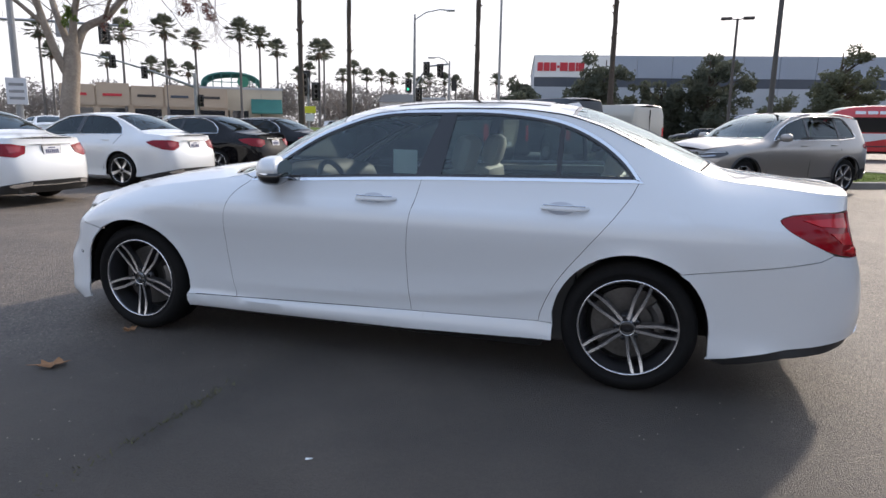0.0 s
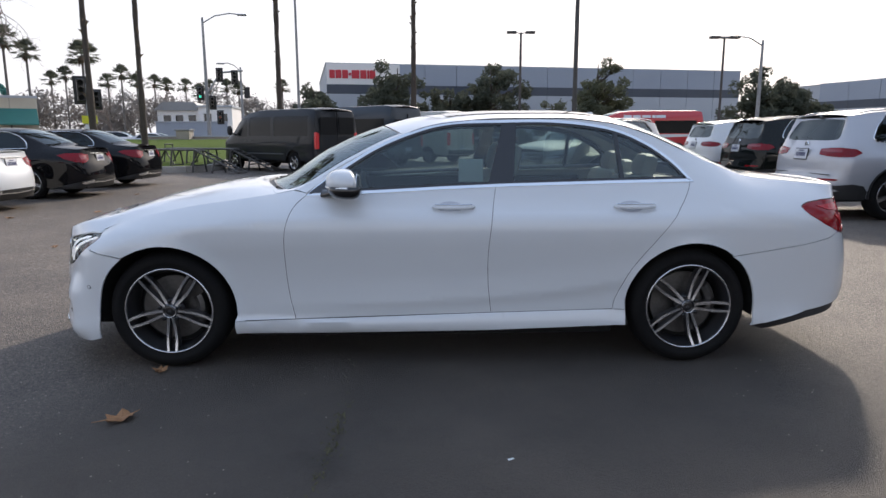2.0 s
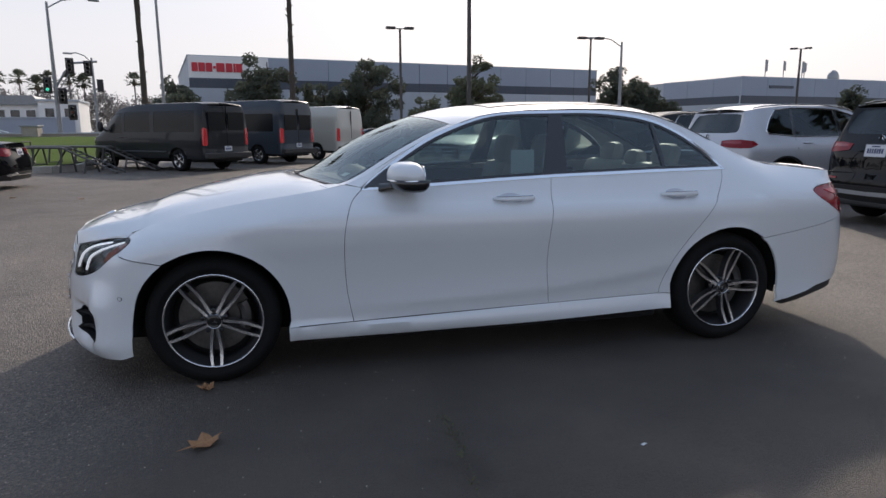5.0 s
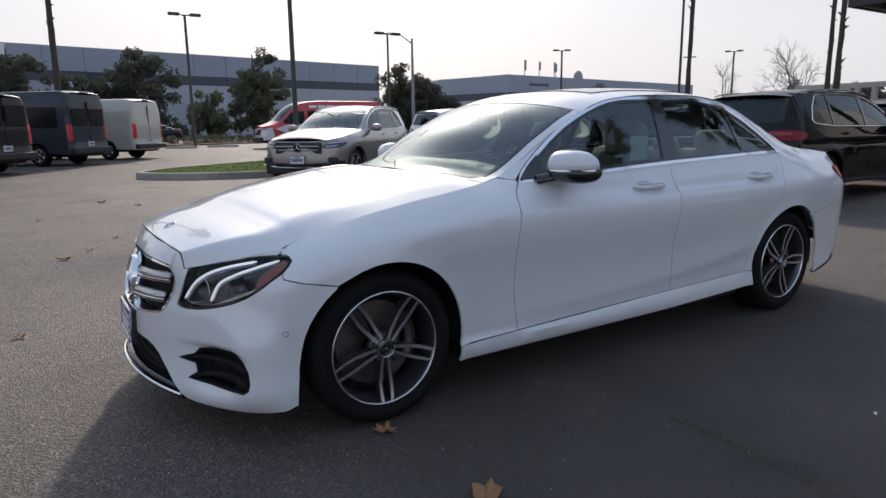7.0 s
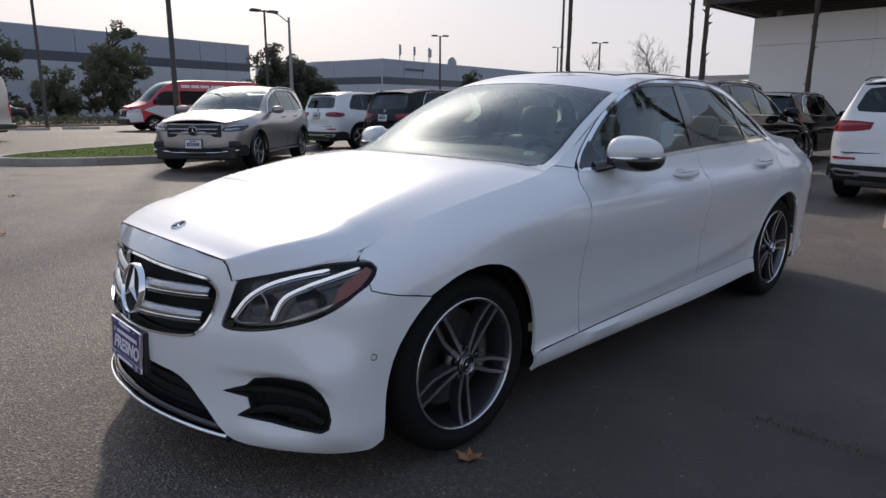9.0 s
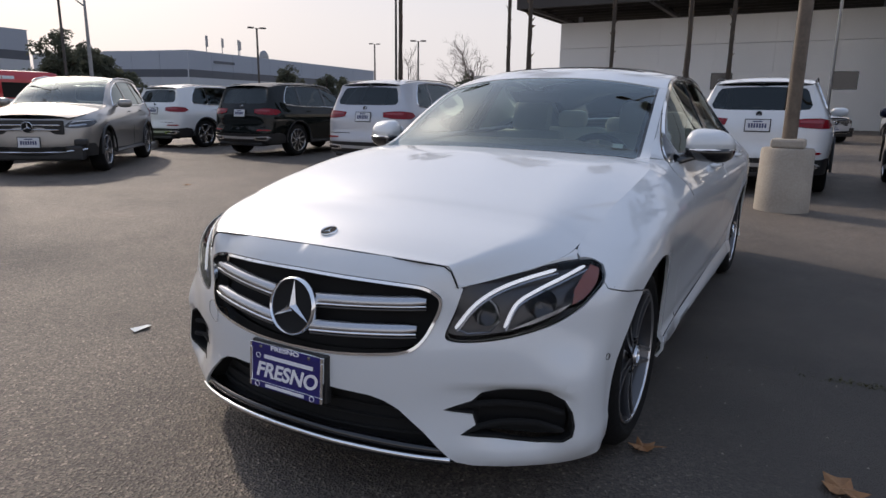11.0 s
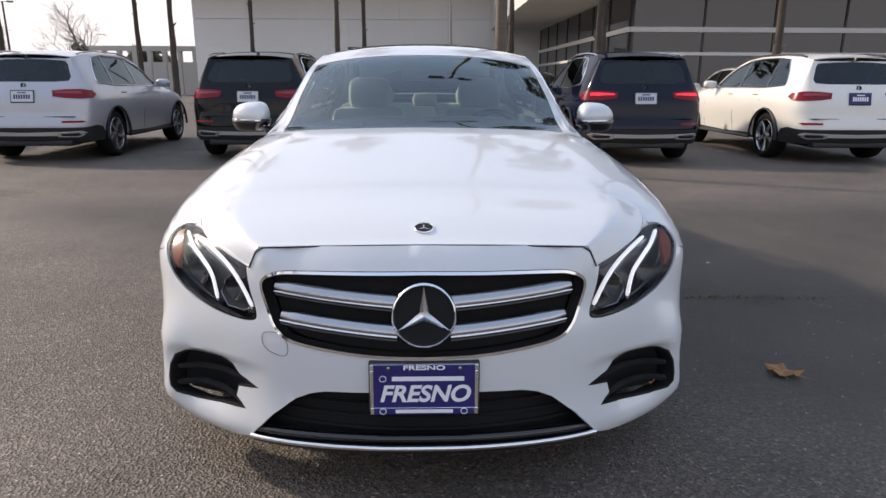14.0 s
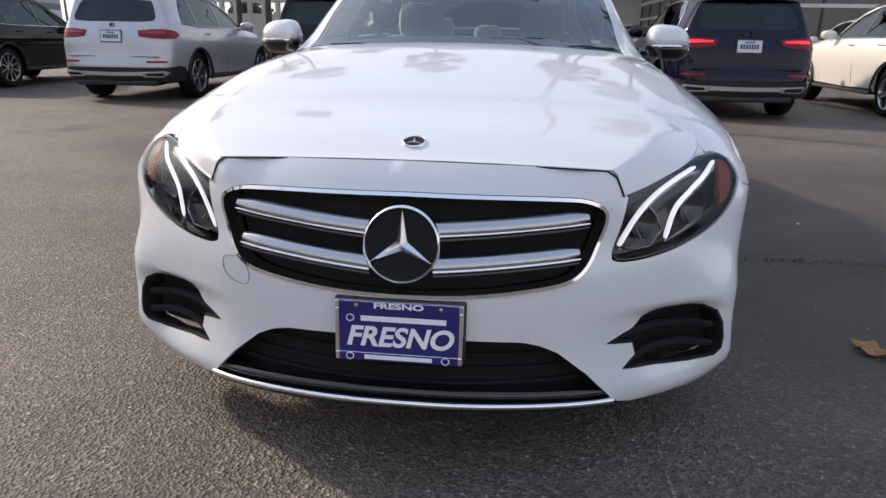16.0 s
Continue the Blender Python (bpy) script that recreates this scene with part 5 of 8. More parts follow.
def star_badge(parent, at, radius, label="", name="badge", slim=0.16):
    """A bright ring round a plain three-armed mark on black."""
    badge = part(name, lathe([(0.012, radius), (-0.004, radius * 0.985), (-0.008, radius * 0.93), (-0.002, radius * 0.88), (0.006, radius * 0.87)], 40), CHROME, parent, label, smooth=True, sharp=60)
    badge.matrix_local = at
    part("badge_back", lathe([(0.004, 0.0005), (0.004, radius * 0.9)], 32), DARK, badge)
    mark = bmesh.new()
    ridge = mark.verts.new((0, -0.13 * radius, 0))
    rim_pts = []
    for k in range(6):
        a, r = radians(90 + 60 * k), (radius * 0.9 if k % 2 == 0 else radius * slim)
        rim_pts.append(mark.verts.new((r * math.cos(a), 0.002 if k % 2 else -0.02 * radius, r * math.sin(a))))
    for k in range(6):
        mark.faces.new((ridge, rim_pts[k], rim_pts[(k + 1) % 6]))
    bmesh.ops.recalc_face_normals(mark, faces=mark.faces)
    part("badge_mark", mark, BADGE_METAL, badge)
    return badge


# ---- the white sedan ----
def white_sedan():
    car = thing("sedan", "glossy white four-door sedan with chrome-framed windows, parked on asphalt", "car", m=pose(0, 0.008, 0))
    sh = sedan_shell()
    top = Top(sh, [(-2.31, 0.072), (-2.165, 0.073), (-2.1, 0.080), (-2.0, 0.086), (-1.8, 0.083), (-1.5, 0.080), (-1.2, 0.079), (-0.95, 0.064), (-0.8, 0.034), (-0.45, 0.062), (0.0, 0.058), (0.4, 0.056), (0.75, 0.055),
                   (1.04, 0.06), (1.25, 0.07), (1.45, 0.065), (1.68, 0.042), (1.9, 0.026), (2.2, 0.022), (2.47, 0.018), (2.6, 0.014)],
              [(-2.31, 0.035), (-2.0, 0.03), (-1.5, 0.05), (-1.0, 0.15), (-0.8, 0.21), (-0.5, 0.20), (0.0, 0.11), (0.4, 0.0), (1.0, 0.0), (1.25, 0.0), (1.7, -0.10), (2.0, -0.05), (2.6, -0.08)],
              pchip([(-2.31, 12.0), (-2.165, 11.0), (-2.0, 4.6), (-1.6, 2.5), (2.6, 2.5)]),
              (pchip(RIDGE), pchip([(-2.31, 0.84), (-2.165, 0.82), (-2.0, 0.73), (-1.7, 0.66), (-1.2, 0.62), (-0.8, 0.60)])))
    X = sh.at_x
    white = WHITE_PAINT
    line = lambda pts: [(X(x), z) for x, z in pts]
    # openings and seams, as (x, height) on the flank
    dlo_low = [(-0.70, 0.972), (-0.3, 0.988), (0.05, 1.006), (0.4, 1.02), (1.0, 1.035), (1.50, 1.043)]
    dlo_top = spline([(1.50, 1.043), (1.40, 1.160), (1.248, 1.268), (1.045, 1.349), (0.75, 1.389), (0.43, 1.391), (0.07, 1.374), (-0.228, 1.281), (-0.452, 1.160), (-0.70, 0.985)], 6).tolist()
    front_seam = [(-0.70, 0.972), (-0.762, 0.908), (-0.80, 0.78), (-0.806, 0.629), (-0.796, 0.454), (-0.766, 0.284)]
    mid_seam = [(0.362, 1.019), (0.335, 0.85), (0.315, 0.654), (0.318, 0.48), (0.337, 0.312)]
    rear_seam = [(1.478, 1.041), (1.44, 0.97), (1.36, 0.865), (1.238, 0.714), (1.115, 0.549), (1.045, 0.40), (1.029, 0.328)]
    arch_f = arch(-1.4695, 0.335, 0.380, 0.376, -12, 222)
    arch_r = arch(1.4695, 0.335, 0.376, 0.376, -40, 190)
    drop = lambda pts, cx, a: [(cx + math.copysign(a, x - cx), z) if z < 0.335 else (x, z) for x, z in pts]
    arch_f, arch_r = [(x - 0.016 * max(0.0, 0.40 - z) / 0.2 * (x < -1.6), z) for x, z in drop(arch_f, -1.4695, 0.380)], drop(arch_r, 1.4695, 0.376)
    folds = [line(spline(SHOULDER, 8)), line(spline(SWAGE, 8))]
    round_arch = [line(arch(cx, 0.335, 0.376 + 0.075 * k, 0.376 + 0.075 * k, -10, 190, 40)) for cx in (-1.4695, 1.4695) for k in (0.45, 1.0)]
    for side, flip in (("left", False), ("right", True)):
        door_f = line(spline(front_seam, 5)) + line([(0.337, 0.312)]) + line(spline(mid_seam[::-1], 5)) + line([(0.05, 1.006), (-0.3, 0.988)])
        fd = sheet("front_door", door_f, sh, white, car, step=0.03, gap=0.0014, mirror=flip, lines=folds)
        door_r = line(spline(mid_seam, 5)) + line(spline(rear_seam[::-1], 5)) + line([(1.0, 1.035)])
        rd = sheet("rear_door", door_r, sh, white, car, step=0.03, gap=0.0014, mirror=flip, lines=folds)
        for door, hx in ((fd, 0.125), (rd, 1.135)):
            q = sh.points([(X(hx + k), 0.917) for k in (-0.115, -0.105, -0.05, 0.0, 0.06, 0.1, 0.115)], 0.0) * (1, -1 if flip else 1, 1)
            out = np.array([0.004, 0.026, 0.036, 0.038, 0.036, 0.026, 0.004])[:, None] * np.array([[0, 1 if flip else -1, 0]])
            handle = part("door_handle", tube((q + out).tolist(), [0.008, 0.014, 0.017, 0.018, 0.018, 0.014, 0.008], 10, flat=0.55), white, door, "white pull handle with a bright strip", smooth=True, sharp=60)
            part("handle_strip", tube((q + out * 1.12 + (0, 0, 0.012))[1:6].tolist(), 0.003, 6), CHROME, handle)
            # flat grey oval on the door, painting the shade of the handle's hollow
            cup = [(X(hx - 0.02 + 0.07 * math.cos(a)), 0.912 + 0.03 * math.sin(a)) for a in np.linspace(0, 2 * math.pi, 20)[:-1]]
            sheet("handle_recess", cup, sh, SILVER_PAINT, door, "", step=0.03, depth=0.0, push=0.0015, mirror=flip)
        sill = line([(-1.102, 0.200), (-1.102, 0.276), (-0.766, 0.284), (0.337, 0.312), (1.029, 0.328), (1.102, 0.324), (1.102, 0.238), (0.3, 0.21), (-0.5, 0.198)])
        sheet("sill", sill, sh, white, car, step=0.045, gap=0.0015, mirror=flip)
        # fender: hood line, door seam, arch, bumper seam, lamp
        fender = line([(x, float(sh.ze(x)) + 0.0025) for x in np.linspace(-1.92, -0.80, 24)] + [(-0.78, 0.996), (-0.70, 0.985)])
        fender += line(spline(front_seam, 5))[0:] + line([(-1.102, 0.278)])
        fender += line([p for p in arch_f if p[1] > 0.28 and p[0] > -1.47] + [p for p in arch_f if p[0] <= -1.47 and p[1] > 0.646])
        fender += [(X(-1.692), 0.646), (1.104, 0.670), (1.022, 0.690), (1.018, 0.708), (1.045, 0.728), (1.064, 0.748), (1.055, 0.760), (1.03, 0.765), (0.985, 0.765)]
        sheet("front_fender", fender, sh, white, car, step=0.03, gap=0.0014, mirror=flip, lines=folds[:1] + round_arch)
        # body side: pillar, roof rail, rear pillar and quarter panel
        xs = [2.515, 2.42, 2.3, 2.15, 2.0, 1.9, 1.8, 1.68, 1.55, 1.45, 1.35, 1.25, 1.15, 1.04, 0.9, 0.75, 0.6, 0.43, 0.25, 0.06, -0.08, -0.22, -0.34, -0.45, -0.6, -0.77]
        rail = [(X(x), float(sh.ze(x)) - 0.001) for x in xs]
        quarter = rail + line(dlo_top[::-1]) + line(spline(rear_seam, 5)) + line([(1.102, 0.326)])
        quarter += line([p for p in arch_r if p[1] > 0.33 and p[0] < 1.47][::-1] + [p for p in arch_r if p[0] >= 1.47 and p[1] > 0.632][::-1])
        quarter += [(X(1.692), 0.632), (X(1.80), 0.646), (X(2.133), 0.692), (X(2.30), 0.722), (5.30, 0.750), (5.27, 0.764), (5.175, 0.805), (5.08, 0.857), (5.05, 0.885), (5.042, 0.901), (5.06, 0.913), (5.11, 0.925), (5.23, 0.934), (5.40, 0.937), (5.46, 0.94)]
        sheet("quarter_panel", quarter, sh, white, car, step=0.03, gap=0.0015, mirror=flip, lines=folds[:1] + round_arch)
        # glazing
        dlo = np.array(line(dlo_low) + line(dlo_top)[1:-1])
        inner = shrink(resample(dlo, 0.03), 0.016)
        sheet("window_trim", dlo, sh, CHROME, car, "bright chrome window surround", holes=[inner], step=0.03, depth=0.006, push=0.005, mirror=flip)
        pane_area = shrink(resample(dlo, 0.03), 0.030)
        panes = [cut(cut(pane_area, 1, -0.28, X(0.318) - 0.28 * 1.02), -1, 0.0, -X(-0.545)),
                 cut(cut(pane_area, -1, 0.1, -X(0.462) + 0.1 * 1.02), 1, 0.02, X(1.068) + 0.02 * 1.2),
                 cut(pane_area, -1, -0.02, -X(1.092) - 0.02 * 1.2)]
        sheet("window_frame", shrink(resample(dlo, 0.03), 0.014), sh, GLOSS_BLACK, car, "gloss black pillar and rubber", holes=panes, step=0.03, depth=0.02, push=0.001, mirror=flip)
        for pane in panes:
            ob = sheet("side_window", pane, sh, SIDE_GLASS, car, "clear side window", step=0.05, depth=0.0, push=-0.004, mirror=flip)
            ob.visible_shadow = False
        ribbon("rain_trim", [(X(x), float(sh.ze(x)) - 0.004) for x in np.linspace(-0.12, 1.5, 30)], sh, 0.0035, GLOSS_BLACK, car, push=0.002, mirror=flip)
        sheet("mirror_sail", line([(-0.685, 0.986), (-0.56, 0.990), (-0.53, 0.994), (-0.53, 1.098), (-0.60, 1.050)]), sh, GLOSS_BLACK, car, "black corner plate under the mirror", step=0.03, depth=0.006, push=0.007, mirror=flip)
        # lamp units at the nose
        low = [(0.512, 0.568), (0.530, 0.551), (0.592, 0.549), (0.68, 0.559), (0.768, 0.579), (0.85, 0.607), (0.924, 0.647), (0.975, 0.684), (1.018, 0.708)]
        high = [(1.064, 0.748), (1.055, 0.759), (1.03, 0.763), (0.90, 0.758), (0.752, 0.748), (0.64, 0.728), (0.564, 0.702), (0.538, 0.632)]
        lamp_loop = spline(low, 4).tolist() + spline(high, 4).tolist()
        lamp = sheet("headlight", lamp_loop, sh, LAMP_DARK, car, "dark headlight housing with lit white light guides", step=0.03, depth=0.0, push=-0.055, mirror=flip)
        sheet("lamp_bezel", lamp_loop, sh, GLOSS_BLACK, lamp, holes=[shrink(resample(lamp_loop, 0.02), 0.006)], step=0.03, depth=0.055, push=-0.003, mirror=flip, gap=0.002)
        lens = sheet("lamp_lens", lamp_loop, sh, LENS, lamp, step=0.03, depth=0.0, push=-0.001, gap=0.003, mirror=flip)
        lens.visible_shadow = False
        for guide in ([(0.540, 0.582), (0.592, 0.646), (0.656, 0.688), (0.74, 0.715), (0.865, 0.738)], [(0.684, 0.586), (0.722, 0.654), (0.796, 0.692), (0.87, 0.716), (0.985, 0.744)]):
            part("light_guide", tube((spline(sh.points(guide, -0.014), 8) * (1, -1 if flip else 1, 1)).tolist(), [0.0045] + [0.0072] * 31 + [0.004], 8, flat=0.7), LAMP_WHITE, lamp, "lit white strip", smooth=True)
            under = [(q + 0.006, h - 0.011) for q, h in guide]
            part("guide_edge", tube((spline(sh.points(under, -0.022), 8) * (1, -1 if flip else 1, 1)).tolist(), 0.0045, 6), LAMP_SILVER, lamp, "silver edge of the light strip", smooth=True)
        hexagon = [(0.545, 0.579), (0.575, 0.566), (0.640, 0.571), (0.672, 0.604), (0.660, 0.644), (0.636, 0.668)]
        part("lamp_outline", tube((sh.points(hexagon, -0.018) * (1, -1 if flip else 1, 1)).tolist(), 0.0026, 6), LAMP_SILVER, lamp, smooth=True)
        for s0, z0, r0 in ((0.632, 0.622, 0.036), (0.805, 0.648, 0.040)):
            c = sh.points([(s0, z0)], -0.035)[0] * (1, -1 if flip else 1, 1)
            bowl = lathe([(0.02, 0.001), (0.016, r0 * 0.5), (0.0, r0), (-0.004, r0 * 1.1)], 24)
            bowl.transform(Matrix.Translation(c.tolist()) @ pose(0, 0, 0, 0, 0, -90 + (-35 if flip else 35)))
            part("projector", bowl, GLOSS_BLACK, lamp, "dark projector lens", smooth=True)
        sheet("lamp_fin", [(0.70, 0.572), (0.78, 0.592), (0.86, 0.622), (0.90, 0.646), (0.80, 0.612)], sh, LAMP_SILVER, lamp, step=0.03, depth=0.004, push=-0.03, mirror=flip)
        sheet("side_marker", [(0.895, 0.648), (0.935, 0.664), (0.985, 0.698), (1.045, 0.738), (1.02, 0.748), (0.955, 0.722), (0.91, 0.690)], sh, AMBER, lamp, "amber side reflector", step=0.03, depth=0.01, push=-0.012, mirror=flip)
        # tail lamp
        tail_loop = spline([(5.044, 0.902), (5.062, 0.912), (5.11, 0.924), (5.23, 0.933), (5.40, 0.936), (5.56, 0.937)], 4).tolist() + spline([(5.60, 0.86), (5.565, 0.736), (5.50, 0.730), (5.40, 0.737), (5.27, 0.764), (5.175, 0.805), (5.08, 0.857), (5.05, 0.886)], 4).tolist()
        tl = sheet("tail_light", tail_loop, sh, TAIL_RED, car, "deep red wrap-round tail light", step=0.03, push=0.002, gap=0.002, mirror=flip)
        sheet("tail_strip", [(5.15, 0.905), (5.30, 0.912), (5.42, 0.914), (5.44, 0.868), (5.34, 0.872), (5.23, 0.880)], sh, TAIL_BRIGHT, tl, step=0.03, depth=0.004, push=0.006, mirror=flip)
        sheet("tail_strip", [(5.28, 0.850), (5.36, 0.846), (5.44, 0.846), (5.46, 0.79), (5.36, 0.795)], sh, TAIL_BRIGHT, tl, step=0.03, depth=0.004, push=0.006, mirror=flip)
        sheet("tail_base", [(5.36, 0.768), (5.45, 0.775), (5.52, 0.775), (5.53, 0.750), (5.44, 0.746)], sh, TAIL_BRIGHT, tl, step=0.03, depth=0.004, push=0.006, mirror=flip)
        # mirror
        y = 1 if flip else -1
        m = part("mirror_arm", tube([(-0.60, y * 0.80, 0.985), (-0.52, y * 0.86, 1.0), (-0.47, y * 0.92, 1.025)], [0.03, 0.024, 0.03], 10, flat=0.6), GLOSS_BLACK, car, smooth=True)
        bm = bmesh.new()
        bmesh.ops.create_uvsphere(bm, u_segments=28, v_segments=16, radius=1.0)
        for v in bm.verts:
            x0, y0, z0 = v.co
            sq = lambda t: math.copysign(abs(t) ** 0.72, t)
            out = y0 * y
            v.co = Vector((-0.455 + 0.112 * sq(x0) * (1 if x0 < 0 else 0.45) * (1 - 0.2 * max(0, out)) + 0.035 * out, y * 0.920 + 0.104 * sq(y0), 1.036 + sq(z0) * (0.086 * (1 - 0.20 * out) if z0 > 0 else 0.004)))
        cap = part("mirror_cap", bm, white, car, "white mirror housing", smooth=True, sharp=180)
        bm = bmesh.new()
        bmesh.ops.create_uvsphere(bm, u_segments=24, v_segments=10, radius=1.0)
        for v in bm.verts:
            x0, y0, z0 = v.co
            sq = lambda t: math.copysign(abs(t) ** 0.7, t)
            v.co = Vector((-0.450 + 0.112 * sq(x0) * (1 if x0 < 0 else 0.62) + 0.035 * y0 * y, y * 0.920 + 0.106 * sq(y0), 1.034 + (0.002 * z0 if z0 > 0 else 0.068 * math.copysign(abs(z0) ** 0.8, z0) * (1 + 0.12 * y0 * y))))
        part("mirror_base", bm, GLOSS_BLACK, cap, "black lower shell", smooth=True, sharp=180)
        strip = [(-0.452 - 0.114 * math.cos(a) ** 0.8 + 0.035 * math.sin(a), y * (0.920 + 0.106 * math.sin(a)), 1.030) for a in np.linspace(-1.1, 1.45, 16)]
        part("mirror_indicator", tube(strip, 0.005, 6), CHROME, cap, "bright line over the black lower shell", smooth=True)
        face = prism([(y * (0.918 + 0.08 * math.cos(a)), 1.052 + 0.052 * math.sin(a)) for a in np.linspace(0, 2 * math.pi, 20)[:-1]], -0.398, -0.394, "x")
        part("mirror_glass", face, CHROME, cap)
        for seam in (spline(front_seam, 6), spline(mid_seam, 6), spline(rear_seam, 6), [(-1.05, 0.279), (-0.766, 0.284), (0.337, 0.312), (1.03, 0.328)], [(-1.692, 0.645), (-1.79, 0.669), (-1.872, 0.689)]):
            ribbon("panel_gap", line(seam), sh, 0.0022, DARK, car, push=-0.0026, mirror=flip, sides=6)
    # hood, screens, roof, lid
    rect = lambda x0, x1, t0=-1.0, t1=1.0: [(x0, t0), (x1, t0), (x1, t1), (x0, t1)]
    hood = sheet("hood", rect(-2.165, -0.845), top, white, car, step=0.022, gap=0.0014)
    lamp_top = lambda q: float(np.interp(q, [0.53, 0.566, 0.64, 0.752, 0.90, 1.0], [0.700, 0.704, 0.729, 0.749, 0.759, 0.764])) if q < 0.985 else float(sh.ze(np.interp(q, sh.s, sh.x))) - 0.001
    flank = lambda ss: sh.points([(q, lamp_top(q)) for q in ss])
    for y in (-1, 1):
        rim_a, rim_b = top.points([(q, 1.0) for q in np.linspace(-2.165, -1.90, 30)]), flank(np.linspace(0.535, float(X(-1.90)), 30))
        rows = [np.stack([rim_a * (1 - u) + rim_b * u + np.array([[0, 0, 0.006 * math.sin(math.pi * u)]])], 0)[0] * (1, -y, 1) for u in (0, 0.33, 0.67, 1)]
        verts = [tuple(p) for row in rows for p in row]
        quads = [(30 * i + k, 30 * i + k + 1, 30 * i + k + 31, 30 * i + k + 30) for i in range(3) for k in range(29)]
        link("hood_shoulder", verts, quads if y > 0 else [q[::-1] for q in quads], white, hood, smooth=True)
    base = Vector(top.points([(-2.085, 0.0)])[0])
    star_badge(hood, Matrix.Translation(base + Vector((-0.004, 0, 0.002))) @ pose(0, 0, 0, 0, 0, -90) @ pose(0, 0, 0, -70, 0, 0) @ Matrix.Diagonal((1, 0.3, 1, 1)), 0.029, "small round chrome hood badge", "hood_badge", 0.09)
    ribbon("panel_gap", [(-2.166, t) for t in np.linspace(-1, 1, 48)], top, 0.0022, DARK, car, push=-0.003, sides=6)
    sheet("cowl", [(-0.846, -0.97), (-0.80, -0.97), (-0.80, 0.97), (-0.846, 0.97)], top, BLACK_PLASTIC, car, "black cowl under the windscreen", step=0.03, push=-0.01)
    for y0, y1 in ((-0.55, -0.02), (0.1, 0.6)):
        a, b = top.points([(-0.83, -y0 / 0.7), (-0.82, -y1 / 0.7)], -0.002)
        part("wiper", tube([a.tolist(), ((a + b) / 2 + (0, 0, 0.004)).tolist(), b.tolist()], 0.006, 6), BLACK_PLASTIC, car)
    ws = sheet("windscreen", rect(-0.80, -0.170, -0.93, 0.93), top, GLASS, car, "clear windscreen", step=0.06, depth=0.0, push=-0.002)
    ws.visible_shadow = False
    frame_loop = rect(-0.81, -0.164, -0.95, 0.95)
    sheet("windscreen_band", frame_loop, top, GLOSS_BLACK, car, "black ceramic border", holes=[rect(-0.742, -0.185, -0.905, 0.905)], step=0.05, depth=0.004, push=-0.003)
    for t0 in (-1, 1):
        sheet("screen_pillar", [(-0.84, t0 * 0.948), (-0.163, t0 * 0.948), (-0.163, t0), (-0.84, t0)], top, white, car, step=0.04, depth=0.02)
        sheet("pillar_base", [(-0.872, t0 * 0.90), (-0.80, t0 * 0.935), (-0.79, t0), (-0.872, t0)], top, white, car, step=0.03, depth=0.012, push=0.002)
    sheet("roof", rect(-0.160, 1.12), top, white, car, step=0.06, gap=0.001)
    sheet("sunroof", rect(0.13, 0.98, -0.74, 0.74), top, GLOSS_BLACK, car, "black panoramic glass roof panel", step=0.06, depth=0.01, push=0.004)
    fin = prism([(0.99, 1.425), (1.03, 1.448), (1.09, 1.456), (1.12, 1.42)], -0.014, 0.014, "y")
    part("antenna_fin", fin, white, car)
    rw = sheet("rear_window", rect(1.14, 1.74, -0.92, 0.92), top, GLASS, car, "rear window", step=0.06, depth=0.0, push=-0.002)
    rw.visible_shadow = False
    sheet("rear_band", rect(1.122, 1.765, -0.95, 0.95), top, GLOSS_BLACK, car, "black border", holes=[rect(1.18, 1.70, -0.87, 0.87)], step=0.05, depth=0.004, push=-0.003)
    for t0 in (-1, 1):
        sheet("rear_pillar", [(1.122, t0 * 0.948), (1.78, t0 * 0.948), (1.78, t0), (1.122, t0)], top, white, car, step=0.04, depth=0.02)
    sheet("trunk_lid", rect(1.775, 2.515), top, white, car, step=0.05, gap=0.002)
    part("lid_lip", tube(top.points([(2.512, t) for t in np.linspace(-0.98, 0.98, 25)], -0.009).tolist(), [0.005] + [0.011] * 23 + [0.005], 8), white, car, smooth=True)
    wrap = lambda half: [(s, z) for s, z in half] + [(2 * sh.length - s, z) for s, z in half[::-1]]

    class Rear:
        """The tail, with the way along it counted on over the middle."""
        @staticmethod
        def points(sz, push=0.0):
            sz = np.array(sz, float).reshape(-1, 2)
            over = sz[:, 0] > sh.length
            sz[over, 0] = sz[over, 0] - 2 * sh.length
            return sh.points(sz, push)

    sheet("trunk_face", wrap([(5.44, 1.01), (5.46, 0.942), (5.575, 0.940), (5.603, 0.86), (5.57, 0.742), (5.62, 0.70)])[::-1], Rear, white, car, step=0.06, gap=0.002, centre=(1.4, 0, 0.6))
    rear_half = [(X(1.692), 0.630), (X(1.80), 0.644), (X(2.133), 0.690), (X(2.30), 0.720), (5.30, 0.748), (5.40, 0.734), (5.50, 0.727), (5.575, 0.733), (5.62, 0.70)]
    rear_low = [(5.70, 0.40), (5.60, 0.345), (X(2.2), 0.292), (X(1.93), 0.235), (X(1.835), 0.225)]
    arc = [p for p in arch_r if p[0] > 1.47 and 0.232 < p[1] < 0.632]
    left = line(arc[::-1]) if arc[0][1] > arc[-1][1] else line(arc)
    left = sorted(left, key=lambda q: q[1])
    half = left + rear_half
    low_half = rear_low[::-1]
    loop = half + [(2 * sh.length - s, z) for s, z in half[::-1]] + [(2 * sh.length - s, z) for s, z in low_half] + low_half[::-1]
    sheet("rear_bumper", loop, Rear, white, car, step=0.06, gap=0.001, centre=(1.4, 0, 0.6))
    dif = low_half + [(2 * sh.length - s, z) for s, z in low_half[::-1]]
